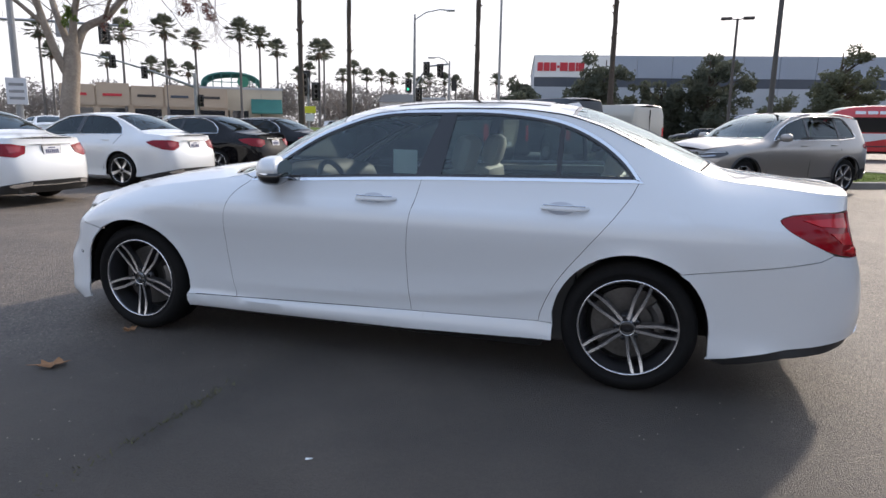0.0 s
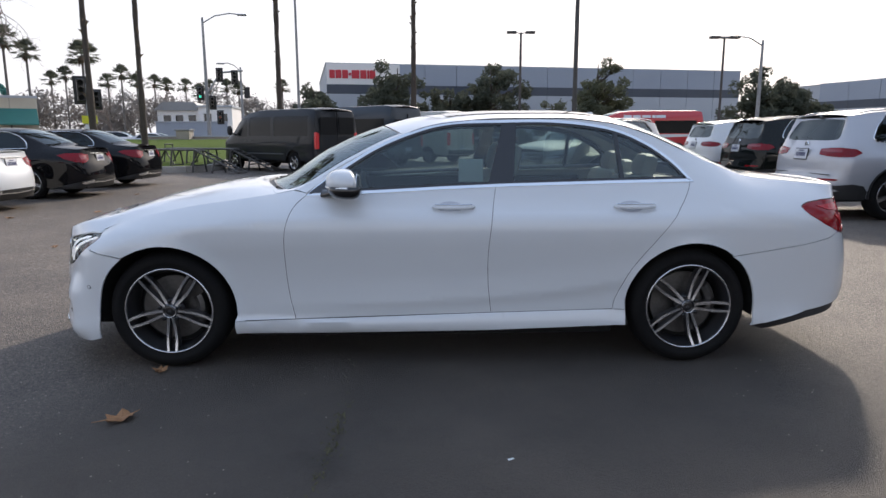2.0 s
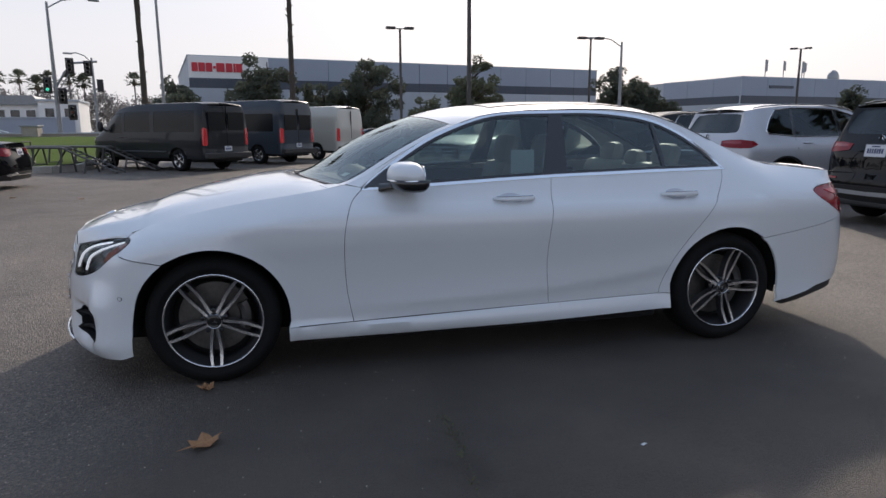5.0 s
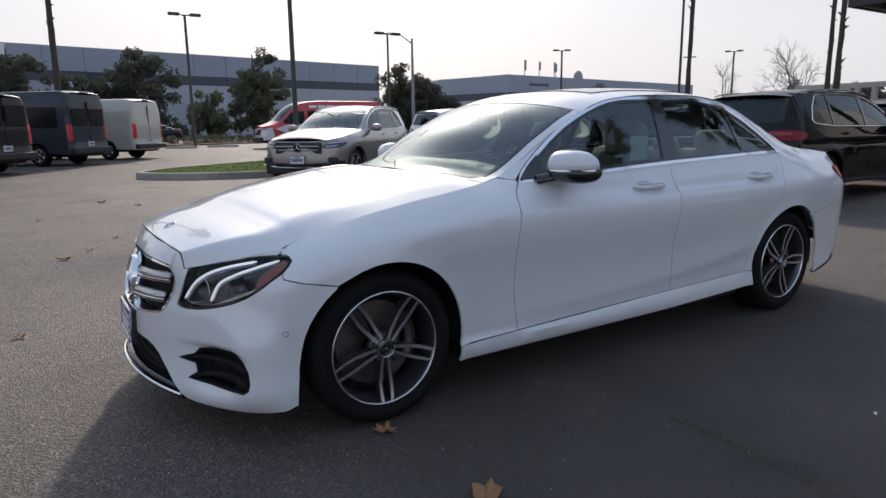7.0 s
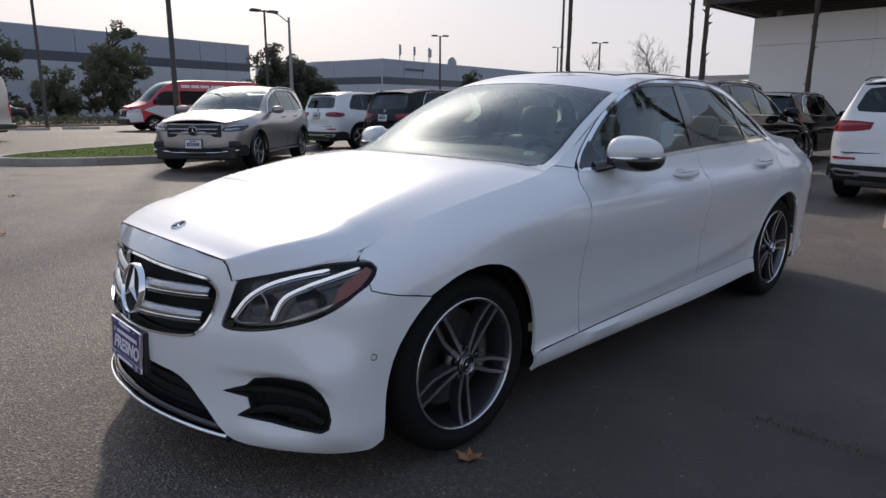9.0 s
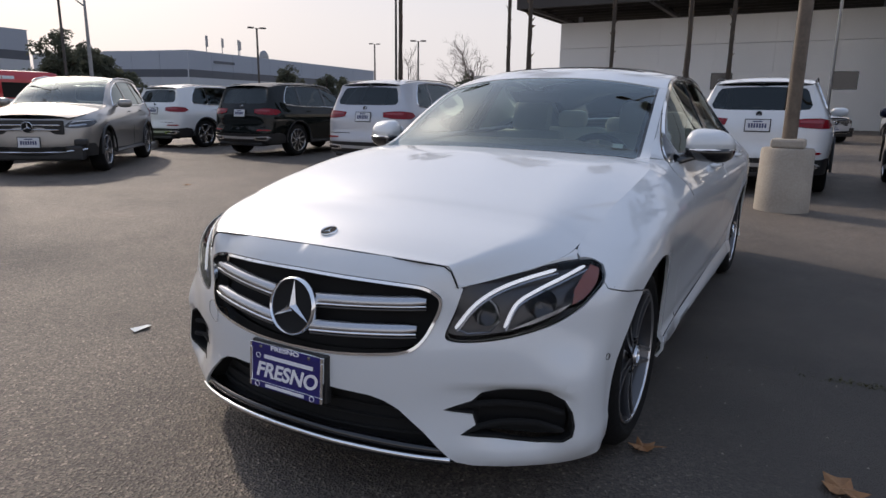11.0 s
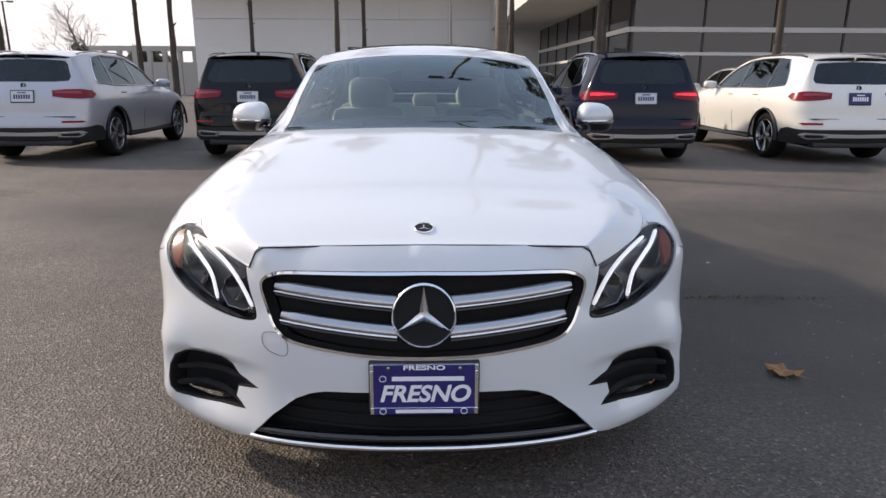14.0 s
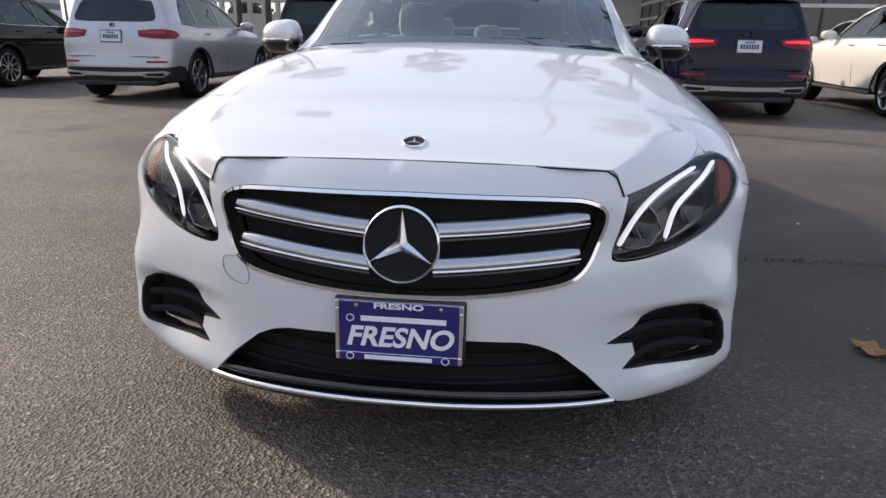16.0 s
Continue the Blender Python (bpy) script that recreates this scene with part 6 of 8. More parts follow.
    dif += [(2 * sh.length - s, z - 0.045) for s, z in low_half][1:] + [(s, z - 0.045) for s, z in low_half[::-1]][:-1]
    sheet("rear_diffuser", dif, Rear, BLACK_PLASTIC, car, "black lower apron", step=0.06, push=-0.015, centre=(1.4, 0, 0.6))
    for t0 in (-1, 1):
        sheet("exhaust_trim", [(5.60, 0.338), (5.66, 0.372), (5.80, 0.392), (5.80, 0.345), (5.64, 0.315)], sh, CHROME, car, "chrome exhaust trim", step=0.04, depth=0.01, push=0.004, mirror=t0 > 0)
    # front bumper with its openings
    lamp_low = [(0.562, 0.700), (0.538, 0.632), (0.511, 0.567), (0.529, 0.550), (0.592, 0.548), (0.68, 0.558), (0.768, 0.578), (0.85, 0.606), (0.924, 0.646), (0.975, 0.683), (1.016, 0.706)]
    up = [(0.0, 0.777), (0.15, 0.776), (0.30, 0.773), (0.40, 0.769), (0.46, 0.767), (0.495, 0.765), (0.515, 0.761), (0.527, 0.747), (0.537, 0.725), (0.546, 0.706)] + spline(lamp_low, 4).tolist() + [(1.02, 0.688), (1.104, 0.668), (X(-1.692), 0.644)]
    arcp = line([p for p in arch_f if p[0] < -1.47 and 0.20 < p[1] < 0.644])
    arcp = sorted(arcp, key=lambda q: -q[1])
    down = [(X(-1.866), 0.182), (1.0, 0.168), (0.86, 0.160), (0.70, 0.158), (0.60, 0.165), (0.548, 0.180), (0.528, 0.194), (0.452, 0.272), (0.376, 0.334), (0.33, 0.356), (0.285, 0.367), (0.15, 0.374), (0.0, 0.378)]
    half = up + arcp + down
    loop = half + [(-s, z) for s, z in half[-2:0:-1]]
    grille_half = [(0.0, 0.712), (0.25, 0.710), (0.40, 0.704), (0.462, 0.695), (0.494, 0.675), (0.498, 0.645), (0.480, 0.600), (0.447, 0.545), (0.398, 0.510), (0.30, 0.493), (0.15, 0.480), (0.0, 0.476)]
    gl = spline(grille_half, 4).tolist()
    grille_loop = gl + [(-s, z) for s, z in gl[-2:0:-1]]
    intake = [(0.508, 0.340), (0.55, 0.354), (0.592, 0.366), (0.622, 0.392), (0.70, 0.399), (0.77, 0.401), (0.820, 0.396), (0.860, 0.376), (0.882, 0.338), (0.889, 0.295), (0.882, 0.264), (0.858, 0.248), (0.79, 0.239), (0.70, 0.245), (0.56, 0.264), (0.606, 0.292), (0.596, 0.326)]
    intakes = [np.array(intake), np.array([(-s, z) for s, z in intake[::-1]])]
    bumper = sheet("front_bumper", loop, sh, white, car, holes=[grille_loop, *intakes], step=0.026, gap=0.0012, depth=0.009, centre=(-1.4, 0, 0.5),
                   lines=[[(k * q, float(sh.brow(q)) - dz) for q in np.linspace(0.44, 0.95, 24)] for k in (-1, 1) for dz in (-0.001, 0.014, 0.028)])
    for k, hole in enumerate(intakes):
        y = 1 if k else -1
        sheet("side_intake", hole, sh, DARK, bumper, "black ribbed air intake", step=0.04, depth=0.0, push=-0.06, centre=(-1.4, 0, 0.5))
        sheet("intake_wall", hole, sh, DARK, bumper, holes=[shrink(resample(hole, 0.03), 0.006)], step=0.03, depth=0.065, push=-0.001, centre=(-1.4, 0, 0.5))
        for rail in ([(0.515, 0.341), (0.60, 0.350), (0.70, 0.348), (0.80, 0.341), (0.865, 0.330)], [(0.57, 0.266), (0.64, 0.284), (0.74, 0.290), (0.80, 0.287), (0.865, 0.276)]):
            p = sh.points([((-s if k else s), z) for s, z in spline(rail, 5)], -0.016)
            part("intake_fin", tube(p.tolist(), [0.004] + [0.010] * (len(p) - 2) + [0.006], 6), DARK, bumper)
        c = sh.points([(1.02 * (-1 if k else 1), 0.480)], 0.0)[0]
        dot = lathe([(0.004, 0.011), (-0.0015, 0.011), (-0.002, 0.0095), (0.0, 0.009)], 20)
        dot.transform(Matrix.Translation(c.tolist()) @ pose(0, 0, 0, 0, 0, -20 if not k else 200))
        part("parking_sensor", dot, BLACK_PLASTIC, bumper)
    tow = [(-0.44, 0.575), (-0.385, 0.578), (-0.36, 0.545), (-0.37, 0.515), (-0.42, 0.522), (-0.445, 0.545)]
    ring = spline(tow, 5, True)
    ribbon("tow_cover_seam", np.vstack([ring, ring[:1]]) * (1, 1) + (-0.037, -0.053), sh, 0.0009, STEEL, bumper, push=0.0002)
    # grille
    grille = sheet("grille", grille_loop, sh, DARK, car, "black grille with two satin louvres and a large round badge", step=0.05, depth=0.0, push=-0.06, centre=(-1.4, 0, 0.5))
    sheet("grille_frame", grille_loop, sh, CHROME, grille, "chrome grille frame", holes=[shrink(resample(grille_loop, 0.02), 0.0085)], step=0.03, depth=0.05, push=0.004, centre=(-1.4, 0, 0.5))
    for y in (-1, 1):
        for z_in, z_out, reach in ((0.634, 0.660, 0.452), (0.556, 0.582, 0.425)):
            for dz, h, mat, pu, nm in ((0.0, 0.019, SATIN, -0.004, "louvre"), (-0.015, 0.0042, CHROME, 0.004, "louvre_strip"), (-0.025, 0.007, GLOSS_BLACK, -0.004, "louvre_shadow")):
                pts = [(y * s, z_in + (z_out - z_in) * ((s - 0.08) / 0.37) + dz) for s in np.linspace(0.075, reach, 10)]
                p = sh.points(pts, pu)
                bm = tube(p.tolist(), [h] * 9 + [h * 0.6], 8, flat=0.55)
                part(nm, bm, mat, grille, smooth=True, sharp=60)
    c = sh.points([(0.0, 0.600)], 0.014)[0]
    star_badge(grille, Matrix.Translation(c.tolist()) @ pose(0, 0, 0, 0, 0, -90) @ pose(0, 0, 0, -12, 0, 0), 0.092, "large round chrome badge", "grille_badge")
    # lower opening, lip and plate
    lower = [(0.0, 0.40), (0.27, 0.395), (0.36, 0.37), (0.44, 0.32), (0.50, 0.26), (0.56, 0.20), (0.56, 0.17), (0.40, 0.185), (0.2, 0.20), (0.0, 0.205)]
    lower_loop = lower + [(-s, z) for s, z in lower[-2:0:-1]]
    low = sheet("lower_grille", lower_loop, sh, DARK, car, "black lower air intake", step=0.04, depth=0.0, push=-0.07, centre=(-1.4, 0, 0.5))
    sheet("opening_wall", lower_loop, sh, DARK, low, holes=[shrink(resample(lower_loop, 0.03), 0.006)], step=0.03, depth=0.075, push=-0.012, centre=(-1.4, 0, 0.5))
    for z in (0.24, 0.275, 0.31, 0.345):
        r = 0.5 - max(0, (z - 0.2)) * 0.9
        part("intake_slat", tube(sh.points([(s, z) for s in np.linspace(-r, r, 16)], -0.06).tolist(), 0.005, 6), DARK, low)
    lip = [(s, 0.217 - 0.027 * (abs(s) / 0.53) ** 2) for s in np.linspace(-0.53, 0.53, 34)]
    ribbon("lip_trim", lip, sh, 0.008, CHROME, low, "chrome lip", push=0.004)
    ribbon("lip_body", [(s, z - 0.014) for s, z in lip], sh, 0.012, GLOSS_BLACK, low, push=-0.010)
    ribbon("lip_shelf", [(s, z + 0.016) for s, z in lip], sh, 0.014, GLOSS_BLACK, low, push=-0.022)
    plate = part("licence_plate", box((-0.156, -0.006, -0.083), (0.156, 0.004, 0.083), 0.004), PLATE_BLUE, car, "blue dealer plate in a chrome frame")
    plate.matrix_local = pose(-2.338, 0, 0.397, -4, 0, -90) @ Matrix.Diagonal((0.945, 1, 0.86, 1))
    hold = part("plate_holder", box((-0.165, 0.004, -0.088), (0.165, 0.03, 0.09), 0.006), BLACK_PLASTIC, plate)
    fr = bmesh.new()
    for lo, hi in (((-0.160, -0.010, 0.064), (0.160, 0.0, 0.086)), ((-0.160, -0.010, -0.086), (0.160, 0.0, -0.062)), ((-0.160, -0.010, -0.063), (-0.149, 0.0, 0.065)), ((0.149, -0.010, -0.063), (0.160, 0.0, 0.065))):
        add_box(fr, lo, hi, 0.003)
    part("plate_frame", fr, CHROME, plate, "chrome frame")
    for z0, z1, hw in ((0.0655, 0.0845, 0.149), (-0.0845, -0.0635, 0.149)):
        part("frame_band", box((-hw, -0.0112, z0), (hw, -0.0102, z1)), PLATE_BLUE, plate)
    flat = lambda x, z, y=-0.0075: Matrix.Translation((x, y, z)) @ pose(0, 0, 0, 90, 0, 0)
    mesh_text("plate_lettering", "FRESNO", 0.078, flat(0.0, -0.018), plate, LETTER, slant=0.24, width=0.94, bold=0.0022)
    mesh_text("frame_lettering", "FRESNO", 0.0215, flat(0.0, 0.0745, -0.0118), plate, LETTER, width=1.6, bold=0.0006)
    for x0, x1, z, hh, yy in ((-0.095, 0.118, 0.036, 0.0075, -0.0072), (-0.085, 0.085, -0.0735, 0.006, -0.0118)):
        part("lettering_bar", box((x0, yy - 0.0008, z - hh), (x1, yy, z + hh)), LETTER, plate)
    for x, z, yy in ((-0.122, 0.036, -0.008), (-0.122, -0.0735, -0.0122), (0.118, -0.0735, -0.0122)):
        mark = lathe([(0.001, 0.0105), (-0.0005, 0.0105), (-0.0005, 0.0085), (0.001, 0.0085)], 20)
        mark.transform(Matrix.Translation((x, yy, z)))
        part("round_mark", mark, LETTER, plate)
    for x in (-0.105, 0.105):
        screw = lathe([(0.0, 0.007), (-0.003, 0.006), (-0.004, 0.0005)], 12)
        screw.transform(Matrix.Translation((x, -0.0112, 0.074)))
        part("plate_screw", screw, LAMP_SILVER, plate)
    # wheels and dark insides
    for x in (-1.4695, 1.4695):
        for side in (-1, 1):
            wheel(car, (x, side * 0.885, 0.335), side, turn=16.0 if x > 0 else 0.0)
            lin = lathe([(0, 0.388), (0.3, 0.388), (0.3, 0.001)], 40)
            for v in lin.verts:
                v.co.y *= -side
            bmesh.ops.delete(lin, geom=[v for v in lin.verts if v.co.z < -0.10], context="VERTS")
            lin.transform(Matrix.Translation((x, side * 0.845, 0.335)))
            part("wheel_housing", lin, DARK, car)
    floor = bmesh.new()
    add_box(floor, (-1.05, -0.84, 0.17), (1.05, 0.84, 0.24), 0.03)
    add_box(floor, (-2.16, -0.56, 0.17), (-1.0, 0.56, 0.55), 0.05)
    add_box(floor, (1.0, -0.48, 0.2), (2.4, 0.48, 0.7), 0.05)
    add_box(floor, (-1.0, -0.72, 0.3), (-0.75, 0.72, 0.93), 0.05)
    part("underbody", floor, DARK, car, "dark underbody")
    # cabin
    part("dashboard", tube([(-0.60, -0.60, 0.90), (-0.64, -0.3, 0.94), (-0.64, 0.3, 0.94), (-0.60, 0.60, 0.90)], 0.12, 12), DASH, car, "dark dashboard", smooth=True)
    part("dash_top", box((-0.98, -0.66, 0.93), (-0.6, 0.66, 0.985), 0.03), DASH, car)
    wheel_rim = bmesh.new()
    ring = [(-0.36 - 0.06 * math.sin(a), -0.37 + 0.18 * math.cos(a), 0.90 + 0.17 * math.sin(a)) for a in np.linspace(0, 2 * math.pi, 29)]
    add_tube(wheel_rim, ring, 0.017, 8, cap=False)
    for a in (0, math.pi, -math.pi / 2):
        add_tube(wheel_rim, [(-0.37, -0.37, 0.90), (-0.36 - 0.06 * math.sin(a), -0.37 + 0.17 * math.cos(a), 0.90 + 0.16 * math.sin(a))], 0.02, 6)
    part("steering_wheel", wheel_rim, DASH, car, smooth=True)

    def seat(at, wide, back, head_z):
        s = part("seat", box((-0.26, -wide, 0.30), (0.27, wide, 0.52), 0.08), LEATHER, car, "pale grey leather seat", smooth=True)
        s.location = at
        b = part("backrest", box((-0.07, -wide, 0.0), (0.09, wide, back), 0.07), LEATHER, s, smooth=True)
        b.matrix_local = pose(0.28, 0, 0.44, 0, 14, 0)
        return b

    for y in (-0.37, 0.37):
        b = seat((0.03, y, 0.02), 0.25, 0.62, 0)
        h = part("headrest", box((-0.05, -0.14, 0.60), (0.07, 0.14, 0.82), 0.06), LEATHER, b, smooth=True)
        b = seat((0.90, y, 0.04), 0.31, 0.60, 0)
        h = part("headrest", box((-0.05, -0.12, 0.58), (0.06, 0.12, 0.73), 0.05), LEATHER, b, smooth=True)
    b = seat((0.90, 0, 0.04), 0.12, 0.58, 0)
    part("headrest", box((-0.05, -0.1, 0.56), (0.06, 0.1, 0.68), 0.05), LEATHER, b, smooth=True)
    part("parcel_shelf", box((1.28, -0.66, 0.98), (1.75, 0.66, 1.02), 0.01), DASH, car)
    for y in (-0.76, 0.76):
        part("door_lining", box((-0.7, y - 0.02, 0.20), (1.2, y + 0.02, 0.985), 0.015), DASH, car)
    mid = Vector(top.points([(-0.21, 0.0)])[0])
    part("inner_mirror", box(mid + Vector((0.03, -0.12, -0.115)), mid + Vector((0.06, 0.12, -0.05)), 0.012), DASH, car)
    tag = part("window_sticker", box((0.16, -0.70, 1.04), (0.30, -0.697, 1.17)), PAPER, car, "pale paper sheet inside the window")
    tag.matrix_local = pose(0, 0, 0, 0, 0, 0)
    sheet("screen_sticker", rect(-0.705, -0.675, 0.775, 0.835), top, PAPER, car, "small pale sticker in the screen's corner", step=0.02, depth=0.0, push=-0.006)
    return car


white_sedan()


# ---- the cars round the lot ----
ROW = "parked SUVs in a row"
suv("white compact SUV with chrome exhaust trims, parked in a row", ROW, heading(10.1, 14.35, 3) @ Matrix.Scale(1.045, 4), WHITE_PAINT)
suv("black compact SUV with multi-spoke wheels and silver window trim", ROW, heading(9.45, 10.4, 3) @ Matrix.Scale(1.045, 4), GREEN_BLACK, "multi")
suv("silver compact SUV with black lower bumper, parked in a row", ROW, heading(8.5, 6.12, 2) @ Matrix.Scale(1.045, 4), SILVER_PAINT, rim_mat=STEEL)
suv("black compact SUV with silver roof rails", ROW, heading(8.75, 2.75, 0) @ Matrix.Scale(1.045, 4), BLACK_PAINT)
suv("white compact SUV parked behind a concrete lamp base", ROW, heading(9.1, -0.55, 0) @ Matrix.Scale(1.045, 4), WHITE_PAINT, roof_rail=BLACK_PLASTIC)
suv("dark blue compact SUV with lit red tail lights", ROW, heading(8.25, -3.3, 0) @ Matrix.Scale(1.045, 4), BLUE_BLACK, glow=True)
suv("cream white compact SUV with five-spoke wheels and a blue plate", ROW, heading(8.3, -6.6, 0) @ Matrix.Scale(1.045, 4), CREAM_PAINT, plate=PLATE_BLUE, roof_rail=BLACK_PLASTIC, rim_mat=SATIN)
suv("warm silver compact SUV facing the aisle beside a kerbed lawn", "", heading(3.85, 11.35, 222) @ Matrix.Scale(1.045, 4), WARM_SILVER)
parked_sedan("white limousine with chrome exhaust trims, parked in a row", "parked sedans in a row", heading(-9.75, 3.75, 180), WHITE_PAINT)
parked_sedan("white limousine with spoked wheels, parked in a row", "parked sedans in a row", heading(-9.75, 7.1, 180), WHITE_PAINT)
parked_sedan("black four-door coupe with chrome trim, parked in a row", "parked sedans in a row", heading(-9.6, 9.9, 180), BLACK_PAINT)
parked_sedan("black coupe with multi-spoke wheels at the end of a row", "parked sedans in a row", heading(-9.7, 12.8, 180), BLACK_PAINT, spokes="multi")
suv("white SUV waiting out on the street", "", heading(-29.4, 60.0, 25), WHITE_PAINT)
van("graphite grey van with dark windows, parked beside steel ramps", heading(-5.2, 20.0, 138), VAN_GREY, 2.16)
van("slate grey high-roof van parked in a row", heading(-2.9, 23.9, 138), VAN_BLUE_GREY, 2.42)
van("plain dusty cream panel van parked in a row", heading(-0.55, 27.1, 138), VAN_CREAM, 2.30, windows=False)
van("red and white shuttle van with red roof band", heading(12.0, 33.0, 180) @ Matrix.Diagonal((1.25, 1.05, 1.06, 1)), RED_PAINT, 2.42, group="", stripe=WHITE_PAINT)


# ---- ground, kerbs and lawns ----
link("ground", [(-1500, -1500, 0), (1500, -1500, 0), (1500, 1500, 0), (-1500, 1500, 0)], [(0, 1, 2, 3)], ASPHALT)["kind"] = "structure"


def lawn(name, outline, height, rise=0.0, blades=600, seed=1):
    """A kerbed bed of grass: kerb stones round it, turf within and tufts on the turf."""
    rng = random.Random(seed)
    ring = spline(outline, 5, True)
    inner = shrink(ring, 0.16)
    bed = tagged(new(name), kind="structure")
    lo, hi = inner.min(0), inner.max(0)

    class Turf:
        @staticmethod
        def points(xy, push=0.0):
            xy = np.array(xy, float)
            t = np.clip((xy[:, 1] - lo[1]) / max(hi[1] - lo[1], 0.1), 0, 1)
            return np.stack([xy[:, 0], xy[:, 1], height - 0.02 + rise * t ** 1.3 + 0.015 * np.sin(xy[:, 0] * 2.1) * np.cos(xy[:, 1] * 1.7)], 1)

    link("turf", *sheet_mesh(inner, Turf, step=max(0.4, (hi - lo).max() / 40), depth=0.0, centre=(0, 0, -1000)), GRASS, bed, smooth=True)
    length = np.r_[0, np.cumsum(np.linalg.norm(np.diff(np.vstack([ring, ring[:1]]), axis=0), axis=1))]
    count = max(4, int(length[-1] / 1.2))
    loop, loop_in = np.vstack([ring, ring[:1]]), np.vstack([inner, inner[:1]])
    for k in range(count):
        u = np.linspace(length[-1] * k / count + 0.006, length[-1] * (k + 1) / count - 0.006, 4)
        out = np.stack([np.interp(u, length, loop[:, i]) for i in (0, 1)], 1)
        ins = np.stack([np.interp(u, length, loop_in[:, i]) for i in (0, 1)], 1)
        v, f = [], []
        for o, i in zip(out, ins):
            z = rise * max(0, min(1, (i[1] - lo[1]) / max(hi[1] - lo[1], 0.1))) ** 1.3
            v += [(*o, -0.02), (*(o * 0.985 + i * 0.015), height - 0.02 + z), (*(o * 0.85 + i * 0.15), height + z), (*i, height + z), (*i, -0.02)]
        for j in range(3):
            for q in range(4):
                f.append((5 * j + q, 5 * j + q + 1, 5 * j + q + 6, 5 * j + q + 5))
        f += [(0, 1, 2, 3, 4), (19, 18, 17, 16, 15)]
        link("kerb", v, f, KERB, bed)
    tuft_v, tuft_f = [], []
    while len(tuft_f) < blades:
        p = np.array([[rng.uniform(lo[0], hi[0]), rng.uniform(lo[1], hi[1])]])
        if inside(p, [inner])[0]:
            x, y, z = Turf.points(p)[0]
            a, h = rng.uniform(0, 6.28), rng.uniform(0.012, 0.03)
            k = len(tuft_v)
            tuft_v += [(x - 0.012 * math.cos(a), y - 0.012 * math.sin(a), z), (x + 0.012 * math.cos(a), y + 0.012 * math.sin(a), z), (x + rng.uniform(-0.02, 0.02), y + rng.uniform(-0.02, 0.02), z + h)]
            tuft_f.append((k, k + 1, k + 2))
    tagged(link("grass", tuft_v, tuft_f, BLADE), "short green grass blades on the lawn", "grass", kind="stuff")
    return bed


lawn("lawn_island", [(-0.4, 14.4), (0.3, 13.3), (1.8, 12.6), (4.0, 12.5), (7.0, 13.6), (8.6, 15.6), (8.4, 18.2), (6.0, 18.6), (3.0, 17.2), (0.6, 15.7)], 0.16, blades=9000, seed=3)
lawn("lawn_berm", [(-40, 20.5), (-30, 19.0), (-18, 18.2), (-10.5, 18.2), (-8.2, 18.6), (-7.8, 20.5), (-8.6, 26), (-9, 33), (-8, 40), (-20, 41), (-40, 41)], 0.22, rise=0.85, blades=9000, seed=4)
soil = [(-6.0, 39.5), (2, 41.5), (14, 43.5), (30, 46), (50, 50), (50, 57), (14, 50), (-6, 47)]
lawn_soil = link("soil_strip", [(x, y, 0.09) for x, y in soil] + [(x, y, -0.01) for x, y in soil], [tuple(range(8))] + [(i, i + 8, (i + 1) % 8 + 8, (i + 1) % 8) for i in range(8)], SOIL)
tagged(lawn_soil, kind="structure")


def leaf_cloud(rng, blobs, count, size, flat=0.0):
    """Many small leaves scattered in and on uneven blobs (x, y, z, radius, stretch)."""
    v, f = [], []
    weight = [b[3] ** 2 for b in blobs]
    for b in rng.choices(blobs, weight, k=count):
        while True:
            d = Vector((rng.gauss(0, 1), rng.gauss(0, 1), rng.gauss(0, 1))).normalized()
            lump = 0.75 + 0.5 * noise.noise(d * 2.3 + Vector(b[:3]))
            r = b[3] * lump * rng.uniform(0.45, 1.0) ** 0.5
            if lump > 0.45:
                break
        c = Vector(b[:3]) + Vector((d.x * r, d.y * r, d.z * r * b[4]))
        u = Vector((rng.gauss(0, 1), rng.gauss(0, 1), rng.gauss(0, 1))).normalized()
        w = u.orthogonal().normalized() * size * rng.uniform(0.5, 1.2)
        u = u * size * rng.uniform(0.6, 1.4)
        k = len(v)
        v += [tuple(c - u), tuple(c + w * 0.6), tuple(c + u), tuple(c - w * 0.6)]
        f.append((k, k + 1, k + 2, k + 3))
    return v, f


# one raised shrub line along the soil
rng = random.Random(11)
shrubs = [(x, 43.2 + 0.13 * x + rng.uniform(-0.4, 0.4), 0.35, rng.uniform(0.5, 0.8), 0.7) for x in np.arange(-4, 46, 0.9)]
tagged(link("hedge", *leaf_cloud(rng, shrubs, 9000, 0.10), LEAF_OLIVE), "low dry brownish hedge along a soil strip", "hedge")
for x, y in ((5.0, 36.8), (7.4, 36.9)):
    stop = part("parking_block", prism([(-0.12, 0), (-0.08, 0.13), (0.08, 0.13), (0.12, 0)], -0.9, 0.9, "y"), CONCRETE)
    tagged(stop, "pale concrete wheel stop lying on asphalt", "wheel stop", "wheel stops").matrix_world = pose(x, y, 0, 0, 0, 60)

